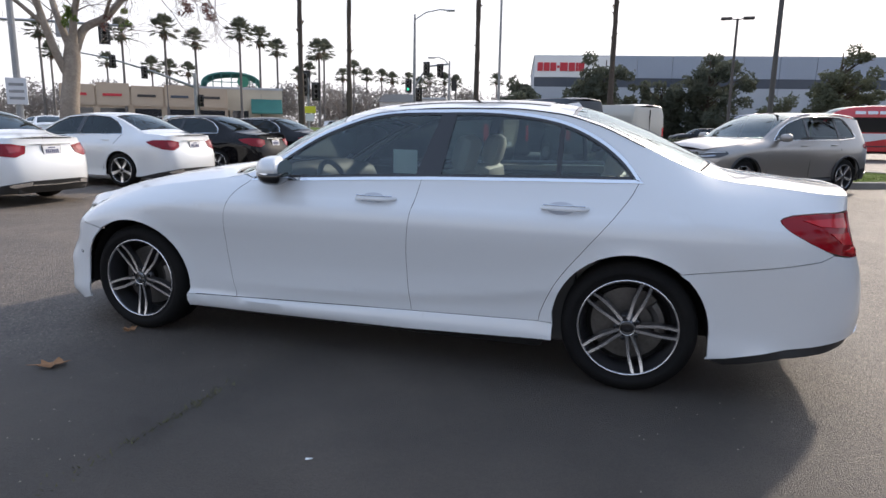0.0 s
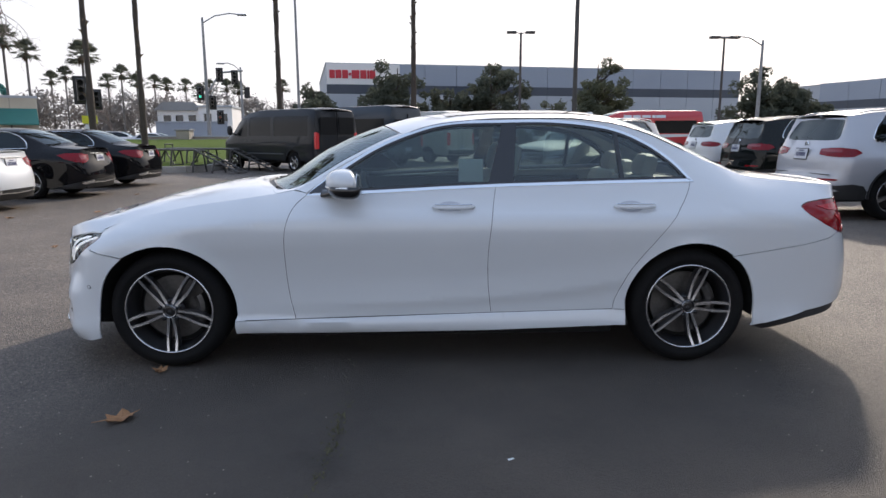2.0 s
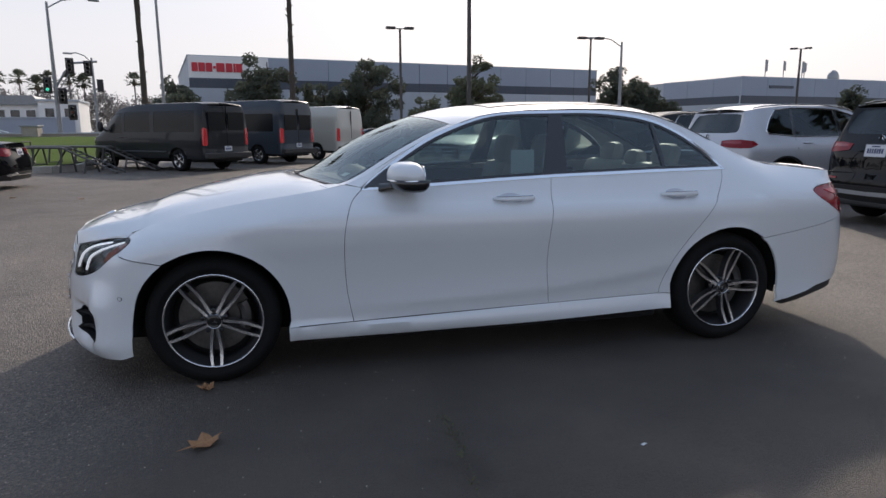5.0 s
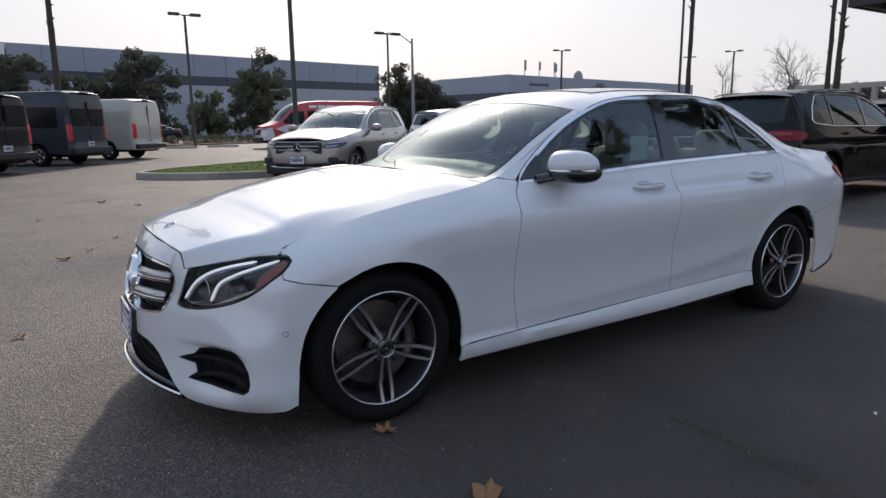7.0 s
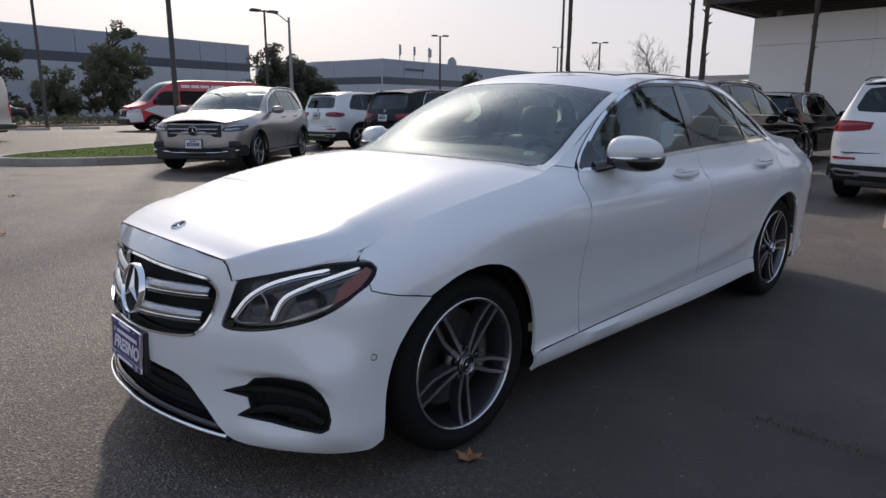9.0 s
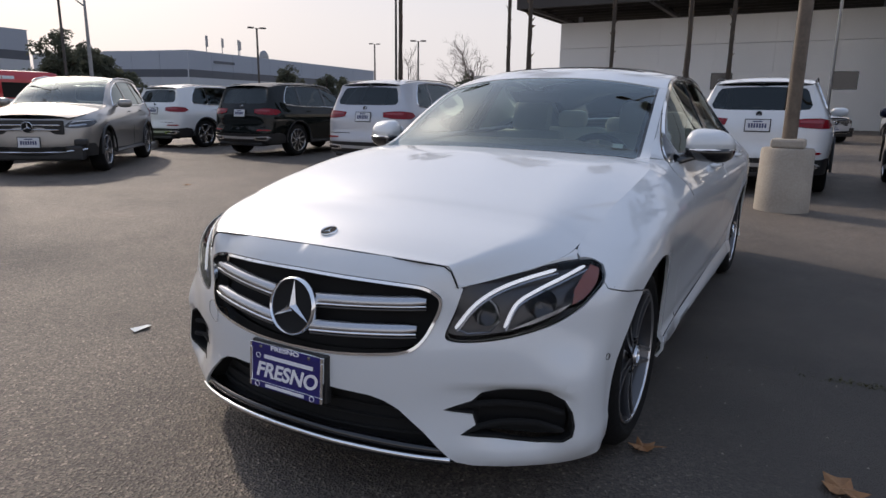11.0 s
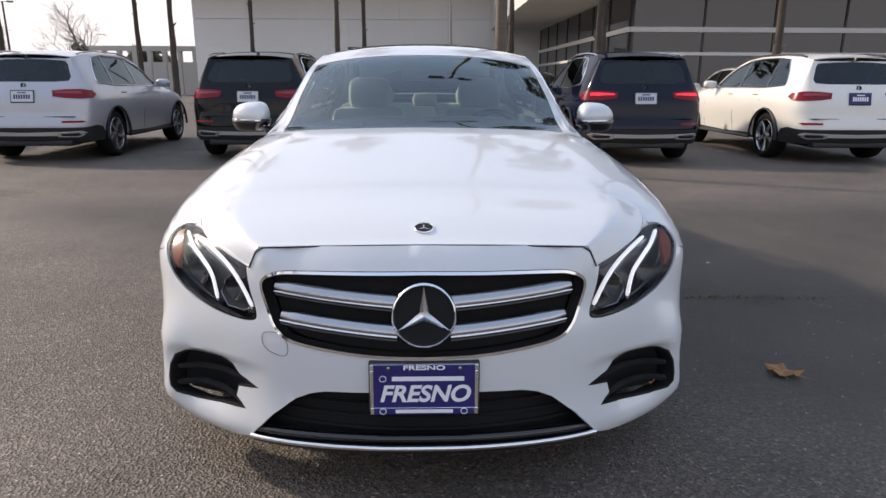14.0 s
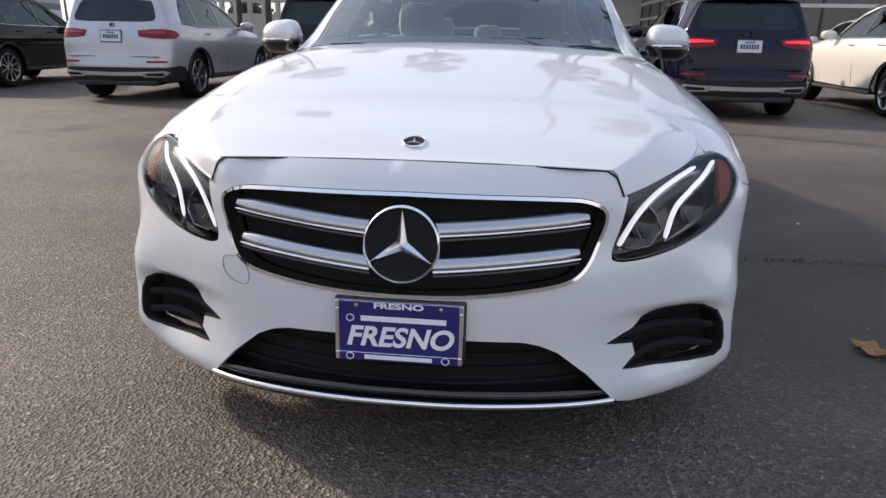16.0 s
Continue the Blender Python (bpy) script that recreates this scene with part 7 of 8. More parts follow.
# low street wall with its pier, on the berm
wall = tagged(new("wall_street"), kind="structure")
part("wall_body", box((-19.6, 41.4, 0.0), (-4.0, 41.7, 1.15)), CONCRETE, wall)
part("wall_coping", box((-19.66, 41.33, 1.15), (-4.0, 41.77, 1.23)), WALL_PALE, wall)
part("pier", box((-17.02, 40.7, 0.0), (-16.12, 41.6, 1.58), 0.02), CONCRETE, wall, "tan pier")
part("pier_cap", box((-17.09, 40.63, 1.58), (-16.05, 41.67, 1.68), 0.02), POLE_GREY, wall, "dark cap stone")


# ---- buildings ----
def warehouse(name, label, a, b, depth, top, low, high, joints, upper=WALL_GREY, lower=WALL_PALE):
    """A long flat-roofed block: facade from a to b with a dark window band between low and high."""
    a, b = Vector((*a, 0)), Vector((*b, 0))
    length, turn = (b - a).length, math.degrees(math.atan2(b.y - a.y, b.x - a.x))
    house = thing(name, label, "building", m=pose(a.x, a.y, 0, 0, 0, turn))
    part("wall", box((0, 0.15, 0), (length, depth, top - 0.1)), lower, house)
    part("roof", box((-0.1, 0, top - 0.1), (length + 0.1, depth + 0.1, top)), lower, house)
    part("band", box((0.0, 0.08, low), (length, 0.15, high)), BAND_BLUE, house, "dark strip of windows")
    for k in range(joints):
        x0, x1 = length * k / joints + 0.03, length * (k + 1) / joints - 0.03
        part("lower_panel", box((x0, 0, 0), (x1, 0.15, low)), lower, house)
        part("upper_panel", box((x0, 0, high), (x1, 0.15, top - 0.1)), upper, house)
        part("window", box((x0 - 0.02, 0.03, low + 0.05), (x1 + 0.02, 0.1, high - 0.05)), BAND_BLUE, house)
    return house, length


plant, plant_len = warehouse("warehouse", "long grey warehouse with a dark blue window band", (-12.0, 76.9), (44.0, 87.2), 34, 9.9, 6.2, 7.3, 14)
part("sign_panel", box((0.0, -0.05, 7.35), (9.0, 0.0, 9.8)), WALL_WHITE, plant, "white sign panel")
x0 = 0.35
for w, h in ((0.75, 1.0), (0.8, 1.0), (0.8, 1.0), (0.35, 0.3), (1.05, 1.0), (0.85, 1.0), (0.3, 1.0), (0.8, 1.0)):
    part("sign_bar", box((x0, -0.14, 8.55 - h / 2), (x0 + w * 0.88, -0.05, 8.55 + h / 2), 0.03), SIGN_RED, plant, "red sign block")
    x0 += w
for x in (9.6, 10.2, 24.6):
    part("roof_vent", box((x + 6, 6, 9.85), (x + 6.4, 6.4, 10.3)), POLE_GREY, plant)
office, office_len = warehouse("office_block", "grey office building with roof antennas", (78.4, 99.4), (150.0, 110.2), 40, 10.5, 5.7, 7.1, 12)
flank, _ = warehouse("office_wing", "grey office wing with a dark window band", (73.5, 117.0), (78.4, 99.5), 30, 10.4, 5.7, 7.1, 3)
part("name_bar", box((6.5, -0.1, 8.5), (12.5, 0.0, 9.0)), BAND_BLUE, office, "dark name plate")
for k, (x, y) in enumerate(((14, 8), (20, 9), (24, 8), (27, 10))):
    part("antenna", tube([(x, y, 10.4), (x, y, 14.6)], 0.10, 6), POLE_GREY, office, "roof antenna")
    part("antenna_panel", box((x - 0.3, y - 0.25, 12.3 + 0.4 * (k % 2)), (x + 0.3, y - 0.1, 14.5)), POLE_GREY, office)
dish = bmesh.new()
bmesh.ops.create_uvsphere(dish, u_segments=16, v_segments=8, radius=1.6)
dish.transform(Matrix.Translation((33, 8, 11.5)) @ Matrix.Diagonal((1, 0.45, 1, 1)))
part("dish", dish, POLE_GREY, office, "round dish", smooth=True)

# white showroom wall, canopy and glass hall
hall = tagged(new("wall_showroom"), kind="structure")
for z0, z1 in ((0.0, 2.45), (3.55, 5.4), (5.42, 7.2)):
    for k in range(7):
        y0 = -9.0 + 25.2 / 7 * k
        part("wall_panel", box((44.0, y0 + 0.004, z0 + 0.004), (44.3, y0 + 25.2 / 7 - 0.004, z1 - 0.004)), WALL_WHITE, hall)
for y0, y1 in ((-9.0, -2.95), (-1.6, 4.15), (5.5, 16.2)):
    part("wall_panel", box((44.0, y0, 2.45), (44.3, y1, 3.55)), WALL_WHITE, hall)
for y0 in (-2.95, 4.15):
    part("small_window", box((44.12, y0, 2.45), (44.2, y0 + 1.35, 3.55)), SHOW_GLASS, hall, "small dark window")
part("wall_core", box((44.3, -9.0, 0.0), (46.0, 16.15, 7.15)), WALL_WHITE, hall)
canopy = tagged(new("canopy_roof"), kind="structure")
part("canopy_deck", box((41.0, -9.0, 8.35), (64.0, 18.4, 8.8)), CANOPY, canopy)
part("canopy_fascia", box((40.9, -9.0, 7.95), (41.1, 18.45, 8.9)), CANOPY, canopy)
part("canopy_fascia", box((41.0, 18.3, 7.95), (64.0, 18.5, 8.9)), CANOPY, canopy)
for k in range(16):
    part("canopy_joist", box((41.8 + 1.4 * k, -9.0, 8.05), (41.95 + 1.4 * k, 18.3, 8.35)), CANOPY, canopy)
for y in (0.5, 9.0, 17.5):
    part("canopy_beam", box((41.1, y, 7.9), (63.0, y + 0.3, 8.15)), POLE_DARK, canopy)
for x, y in ((47.5, 15.9), (47.5, 5.0), (47.5, -4.0), (62.0, 15.9)):
    part("canopy_column", box((x - 0.14, y - 0.14, 0), (x + 0.14, y + 0.14, 8.05)), POLE_GREY, canopy)
glasshouse = thing("showroom", "dark glass showroom with two white bands under a pale overhang", "building")
part("overhang", box((20.6, -40.0, 4.75), (46.0, -4.6, 9.0)), SOFFIT, glasshouse, "pale overhanging upper floor")
part("core", box((24.6, -40.0, 0.0), (44.0, -9.6, 4.75)), DASH, glasshouse, "dark interior")
for z0, z1 in ((3.17, 3.36), (2.27, 2.40), (0.0, 0.35)):
    part("band", box((22.9, -40.0, z0), (23.2, -8.2, z1)), WALL_WHITE, glasshouse, "white metal band")
    part("band", box((23.0, -8.4, z0), (44.0, -8.1, z1)), WALL_WHITE, glasshouse, "white metal band")
for z0, z1 in ((0.35, 2.27), (2.40, 3.17), (3.36, 4.75)):
    for k in range(11):
        y0 = -40 + 2.88 * k
        part("glass_pane", box((23.02, y0 + 0.04, z0), (23.06, y0 + 2.84, z1)), SHOW_GLASS, glasshouse)
    for k in range(7):
        x0 = 23.2 + 2.97 * k
        part("glass_pane", box((x0 + 0.04, -8.26, z0), (x0 + 2.93, -8.22, z1)), SHOW_GLASS, glasshouse)
for k in range(12):
    part("mullion", box((22.98, -40 + 2.88 * k - 0.03, 0.0), (23.1, -40 + 2.88 * k + 0.05, 4.75)), POLE_DARK, glasshouse)
for k in range(8):
    part("mullion", box((23.16 + 2.97 * k, -8.3, 0.0), (23.24 + 2.97 * k, -8.18, 4.75)), POLE_DARK, glasshouse)
low_wall = tagged(new("wall_yard"), kind="structure")
for k in range(8):
    y0 = 18.0 + 1.25 * k
    part("yard_panel", box((53.0, y0, 0.0), (53.3, y0 + 1.2, 2.7)), YARD, low_wall)
    part("yard_post", box((52.95, y0 - 0.05, 2.7), (53.35, y0 + 0.28, 3.6)), YARD, low_wall)
part("yard_rail", box((52.9, 17.9, 3.6), (53.4, 28.0, 4.0)), YARD, low_wall)

# shops over the street
shops = thing("shop_row", "low beige stucco shop row with dark signs", "building", m=pose(-68.5, 60.5, 0, 0, 0, 41.7))
part("wall", box((0, 0.2, 0), (20, 12, 5.6)), BEIGE, shops)
for k in range(5):
    part("bay", box((0.1 + 4 * k, 0.0, 3.1), (3.9 + 4 * k, 0.2, 5.7 + 0.25 * (k % 2))), BEIGE, shops)
    part("shop_window", box((0.4 + 4 * k, 0.1, 0.3), (3.6 + 4 * k, 0.16, 2.8)), SHOW_GLASS, shops)
    part("shop_sign", box((0.8 + 4 * k, -0.08, 4.3), (3.0 + 4 * k, 0.0, 4.62)), (SIGN_RED, SIGN_RED, CANOPY, BAND_BLUE, CANOPY)[k], shops, "dark sign board")
cafe = thing("corner_shop", "cream corner building with a teal barrel roof", "building", m=pose(-60.5, 74.3, 0, 0, 0, 34))
part("wall", box((0, 0.2, 0), (13, 14, 5.9)), CREAM, cafe)
part("parapet", box((-0.1, 0.1, 5.9), (13.1, 14.1, 6.2)), WALL_PALE, cafe)
for k in range(3):
    part("shop_window", box((0.8 + 2.6 * k, 0.12, 0.4), (3.0 + 2.6 * k, 0.19, 2.9)), SHOW_GLASS, cafe)
part("awning", prism([(0.2, 2.9), (-1.6, 2.5), (-1.6, 2.7), (0.2, 4.6)], 8.6, 12.9, "x"), TEAL, cafe, "teal awning")
vault = bmesh.new()
for r0 in np.linspace(0, 10, 6):
    add_tube(vault, [(1.6 + 4.3 * (1 - math.cos(a)), r0 + 6.0, 6.2 + 2.4 * math.sin(a) ** 0.6) for a in np.linspace(0, math.pi, 15)], 0.16, 6)
for a in np.linspace(0, math.pi, 9):
    add_tube(vault, [(1.6 + 4.3 * (1 - math.cos(a)), 6.0, 6.2 + 2.4 * math.sin(a) ** 0.6), (1.6 + 4.3 * (1 - math.cos(a)), 16.0, 6.2 + 2.4 * math.sin(a) ** 0.6)], 0.12, 5)
for a in np.linspace(0.25, math.pi - 0.25, 9):
    add_tube(vault, [(1.6 + 4.3 * (1 - math.cos(a)), 6.0, 6.0), (1.6 + 4.3 * (1 - math.cos(a)), 6.0, 6.2 + 2.4 * math.sin(a) ** 0.6)], 0.09, 4)
add_tube(vault, [(1.6, 6.0, 7.2), (10.2, 6.0, 7.2)], 0.09, 4)
part("barrel_frame", vault, TEAL, cafe, "open teal steel vault")
skin = bmesh.new()
rows = [[skin.verts.new((1.6 + 4.3 * (1 - math.cos(a)), y, 6.15 + 2.4 * math.sin(a) ** 0.6)) for a in np.linspace(0.6, math.pi - 0.6, 12)] for y in (6.0, 16.0)]
for i in range(11):
    skin.faces.new((rows[0][i], rows[0][i + 1], rows[1][i + 1], rows[1][i]))
part("barrel_roof", skin, TEAL, cafe, "teal roof sheets")
part("round_sign", lathe([(5.8, 0.001), (5.8, 0.85), (5.9, 0.85)], 20), SIGN_GREEN, cafe).location = (7.6, 0, 7.3)
home = thing("white_house", "white two-storey house behind the street wall", "building", m=pose(-41.6, 99.0, 0, 0, 0, 8))
part("wall", box((0, 0, 0), (6.4, 9, 5.0)), WALL_WHITE, home)
part("roof", prism([(-0.4, 5.0), (6.8, 5.0), (5.6, 6.3), (0.9, 6.3)], -0.4, 9.4, "y"), POLE_GREY, home)
part("wing", box((6.4, -1.6, 0), (11.4, 9, 5.5)), WALL_WHITE, home, "white front wing")
part("wing_roof", box((6.2, -1.9, 5.5), (11.6, 9.2, 5.75)), WALL_PALE, home)
for x, y, z in ((0.9, 0, 3.0), (2.7, 0, 3.0), (4.6, 0, 3.0), (0.9, 0, 0.8), (3.6, 0, 0.8), (7.2, -1.6, 3.2), (9.6, -1.6, 3.2), (7.2, -1.6, 0.8), (9.4, -1.6, 0.8)):
    window = part("window", box((x, y - 0.05, z), (x + 1.1, y + 0.02, z + 1.3)), SHOW_GLASS, home)
    part("sill", box((x - 0.08, y - 0.12, z - 0.1), (x + 1.18, y, z)), WALL_PALE, window)
yard = tagged(new("wall_yard"), kind="structure")
part("wall_body", box((-37.5, 88.0, 0), (-27.6, 88.25, 3.0)), WALL_GREY, yard)
part("wall_coping", box((-37.6, 87.9, 3.0), (-27.5, 88.35, 3.12)), WALL_PALE, yard)


# ---- lamp posts, signals and signs ----
def lot_lamp(label, x, y, height, colour=POLE_DARK, heads=2, base=0.0, radius=0.09, turn=0.0, group="parking lot lamps"):
    lamp = thing("street_lamp", label, "street lamp", group, pose(x, y, 0, 0, 0, turn))
    if base:
        part("concrete_base", lathe([(0, 0.001), (0, 0.31), (base - 0.03, 0.295), (base, 0.28), (base, 0.001)], 32, "z"), CONCRETE, lamp, "stained round concrete base", smooth=True, sharp=40)
        part("base_collar", box((-0.19, -0.19, base), (0.19, 0.19, base + 0.11), 0.03), CONCRETE, lamp, "tan cast collar")
    part("pole", tube([(0, 0, base), (0, 0, height * 0.5), (0, 0, height)], [radius, radius * 0.85, radius * 0.7], 12), colour, lamp, smooth=True)
    for s in ((-1, 1) if heads == 2 else (1,)):
        arm = part("arm", tube([(0, 0, height - 0.05), (s * 0.35, 0, height)], 0.03, 6), colour, lamp)
        part("lamp_head", box((min(s * 0.3, s * 0.9), -0.17, height - 0.06), (max(s * 0.3, s * 0.9), 0.17, height + 0.09), 0.03), colour, lamp, "flat box lamp head")
    return lamp


lot_lamp("tan steel lamp post on a stained round concrete base", 5.22, -1.03, 8.3, POLE_TAN, 2, 0.76, 0.085, 90)
lot_lamp("dark bronze lamp pole on the lawn", 5.0, 17.7, 9.0, POLE_DARK, 2, 0.0, 0.085, 20)
lot_lamp("dark double-headed parking lot lamp", 6.1, 38.2, 7.65, POLE_DARK, 2, 0, 0.10, 0)
lot_lamp("dark double-headed parking lot lamp", 18.05, 35.6, 7.0, POLE_DARK, 2, 0, 0.09, 0)
lot_lamp("dark double-headed parking lot lamp far off", 45.3, 48.5, 8.5, POLE_DARK, 2, 0, 0.13, -30)
lot_lamp("dark double-headed parking lot lamp far off", 85.4, 63.1, 10.8, POLE_DARK, 2, 0, 0.16, -45)
lot_lamp("dark double-headed parking lot lamp far off", 62.0, 40.0, 8.4, POLE_DARK, 2, 0, 0.12, -60)
lot_lamp("dark thin pole beside a palm", 24.0, 17.4, 9.0, POLE_DARK, 1, 0, 0.07, 10)
lot_lamp("thin grey pole beyond a van", -9.9, 47.6, 13.0, POLE_GREY, 1, 0, 0.12, 90)
lot_lamp("thin grey pole before the white wall", 36.0, -1.5, 11.0, POLE_GREY, 1, 0, 0.09, 90)


def signal_head(parent, x, y, z, turn, lit=None, scale=1.0, name="signal_head"):
    head = part(name, box((-0.17 * scale, -0.12, -0.5 * scale), (0.17 * scale, 0.12, 0.5 * scale), 0.03), GLOSS_BLACK, parent, "black three-lamp traffic signal")
    head.matrix_local = pose(x, y, z, 0, 0, turn)
    part("backplate", box((-0.30 * scale, 0.10, -0.62 * scale), (0.30 * scale, 0.13, 0.62 * scale)), BLACK_PLASTIC, head)
    for k, (zz, mat) in enumerate(((0.32, SIGNAL_RED), (0.0, AMBER), (-0.32, SIGNAL_GREEN))):
        on = lit == k
        visor = lathe([(-0.12, 0.13 * scale), (-0.30, 0.13 * scale)], 14)
        visor.transform(Matrix.Translation((0, 0, zz * scale)))
        part("visor", visor, BLACK_PLASTIC, head)
        lens = lathe([(-0.125, 0.001), (-0.125, 0.115 * scale)], 14)
        lens.transform(Matrix.Translation((0, 0, zz * scale)))
        part("lens", lens, mat if on else DARK, head)
    return head


def street_light(label, x, y, height, reach, turn, arm_heads=(), group="street lights"):
    """A street pole with a curved lamp arm, and a mast arm for signals where it has one."""
    pole = thing("street_light", label, "street light", group, pose(x, y, 0, 0, 0, turn))
    part("pole", tube([(0, 0, 0), (0, 0, height * 0.6), (0, 0, height)], [0.16, 0.12, 0.08], 12), POLE_GREY, pole, smooth=True)
    part("lamp_arm", tube([(0, 0, height - 0.4), (reach * 0.35, 0, height + 0.15), (reach * 0.75, 0, height + 0.35), (reach, 0, height + 0.3)], 0.045, 8), POLE_GREY, pole, smooth=True)
    part("lamp_head", box((reach - 0.1, -0.12, height + 0.2), (reach + 0.6, 0.12, height + 0.34), 0.05), POLE_GREY, pole)
    for out, up, lit in arm_heads:
        signal_head(pole, out, -0.2, up, 0, lit, 0.85)
    if arm_heads:
        far = max(abs(o) for o, _, _ in arm_heads)
        if far > 1:
            part("mast_arm", tube([(0, 0, 4.2), (far * 0.3, 0, 5.3), (far * 0.6, 0, 5.95), (far + 0.6, 0, 6.1)], 0.075, 8), POLE_GREY, pole, smooth=True)
            part("mast_brace", tube([(0, 0, 3.7), (far * 0.3, 0, 4.8), (far * 0.6, 0, 5.75)], 0.04, 6), POLE_GREY, pole, smooth=True)
    return pole


street_light("grey street light with signal heads on a mast arm", -16.6, 46.4, 9.9, 2.6, 10, ((1.0, 5.75, None), (2.1, 5.6, None), (-0.45, 4.4, 2), (0.4, 3.7, None), (0.9, 2.6, 1)))
street_light("grey street light with a green signal", -17.3, 58.5, 7.5, 1.5, 200, ((-0.5, 5.2, 2),))
street_light("grey street light behind a tree", 24.25, 43.1, 7.9, 2.4, 170, ())
long_mast = thing("signal_mast", "grey pole with signal heads on a long sloping arm", "traffic signal", m=pose(-32.4, 39.8, 0, 0, 0, 226.7))
part("post", tube([(0, 0, 0), (0, 0, 5.0)], [0.17, 0.13], 10), POLE_GREY, long_mast, smooth=True)
part("mast_arm", tube([(0, 0, 3.9), (3.0, 0, 4.95), (6.0, 0, 5.75), (8.4, 0, 6.1)], [0.10, 0.08, 0.06, 0.05], 8), POLE_GREY, long_mast, smooth=True)
for out, up in ((8.1, 5.85), (5.7, 5.5), (3.6, 4.85)):
    signal_head(long_mast, out, 0.25, up, 180, None, 0.75)
signal_head(long_mast, -0.35, 0.1, 2.9, 180, None, 0.75)
near_signal = thing("traffic_signal", "black signal heads on a post with a yellow sign", "traffic signal", m=pose(-19.7, 34.6, 0, 0, 0, 28))
part("post", tube([(0, 0, 0), (0, 0, 4.2)], 0.07, 10), POLE_GREY, near_signal)
signal_head(near_signal, -0.25, 0, 3.85, 0, None, 1.3)
signal_head(near_signal, 0.5, 0, 3.35, 0, None, 0.95)
part("yellow_sign", box((-0.35, -0.15, 1.95), (0.45, -0.12, 2.4)), SIGN_YELLOW, near_signal, "yellow push-button sign")
part("white_sign", box((-0.2, -0.15, 1.45), (0.35, -0.12, 1.9)), PLATE_WHITE, near_signal)
pole_sign = thing("road_sign", "white road sign on a tall grey pole", "road sign", m=pose(-18.4, 12.7, 0, 0, 0, 35))
part("pole", tube([(0, 0, 0), (0, 0, 5), (0, 0, 9)], [0.11, 0.10, 0.09], 10), POLE_GREY, pole_sign)
part("sign_plate", box((-0.30, -0.16, 1.75), (0.30, -0.12, 2.6)), PLATE_WHITE, pole_sign, "white sign plate")
for z in (1.95, 2.17, 2.39):
    part("sign_bar", box((-0.22, -0.175, z - 0.045), (0.22, -0.16, z + 0.045)), POLE_GREY, pole_sign)
near_mast = thing("signal_mast", "signal heads and a grey sign on a mast arm", "traffic signal", m=pose(-30.5, 20.0, 0, 0, 0, 45))
part("post", tube([(0, 0, 0), (0, 0, 6.2)], 0.12, 10), POLE_GREY, near_mast)
part("mast_arm", tube([(0, 0, 6.0), (3.5, 0, 6.15), (7.0, 0, 6.2)], 0.07, 8), POLE_GREY, near_mast)
signal_head(near_mast, 6.3, -0.2, 5.75, 0, None, 0.9)
part("grey_sign", box((4.1, -0.1, 5.4), (4.9, -0.06, 6.2)), POLE_GREY, near_mast)


# ---- display ramps ----
def ramp(label, x, y, turn):
    r = thing("display_ramp", label, "ramp", "car display ramps", pose(x, y, 0, 0, 0, turn))
    steel, h, run, flat, w = POLE_DARK, 0.78, 2.0, 3.4, 0.36
    for s in (-1, 1):
        part("side_rail", tube([(0, s * w / 2, 0.04), (run, s * w / 2, h)], 0.03, 6), POLE_DARK, r, "worn edge rail")
        part("deck_rail", tube([(run, s * w / 2, h), (run + flat, s * w / 2, h)], 0.035, 6), steel, r)
    for k in range(9):
        u = (k + 0.5) / 9
        part("tread", box((run * u - 0.09, -w / 2, h * u + 0.0), (run * u + 0.09, w / 2, h * u + 0.025)), steel, r)
    part("deck", box((run, -w / 2, h - 0.02), (run + flat, w / 2, h + 0.015)), steel, r)
    part("wheel_stop", tube([(run + flat, -w / 2, h), (run + flat, -w / 2, h + 0.16), (run + flat, w / 2, h + 0.16), (run + flat, w / 2, h)], 0.025, 6), steel, r)
    for x0 in (run * 0.55, run, run + 1.1, run + 2.2, run + flat):
        z0 = h * min(1, x0 / run)
        for s in (-1, 1):
            part("leg", tube([(x0, s * w / 2, z0), (x0, s * (w / 2 + 0.14), 0.0)], 0.03, 6), steel, r)
        part("leg_tie", tube([(x0, -w / 2 - 0.08, 0.25), (x0, w / 2 + 0.08, 0.25)], 0.022, 6), steel, r)
    for x0, x1 in ((run, run + 0.55), (run + 1.65, run + 1.1), (run + 1.65, run + 2.2), (run + 2.8, run + flat)):
        part("brace", tube([(x0, 0, h - 0.02), (x1, 0, 0.05)], 0.025, 6), steel, r)
    return r


ramp("black steel car display ramp with worn edges", -6.2, 17.7, 152)
ramp("black steel car display ramp with worn edges", -5.3, 18.9, 152)


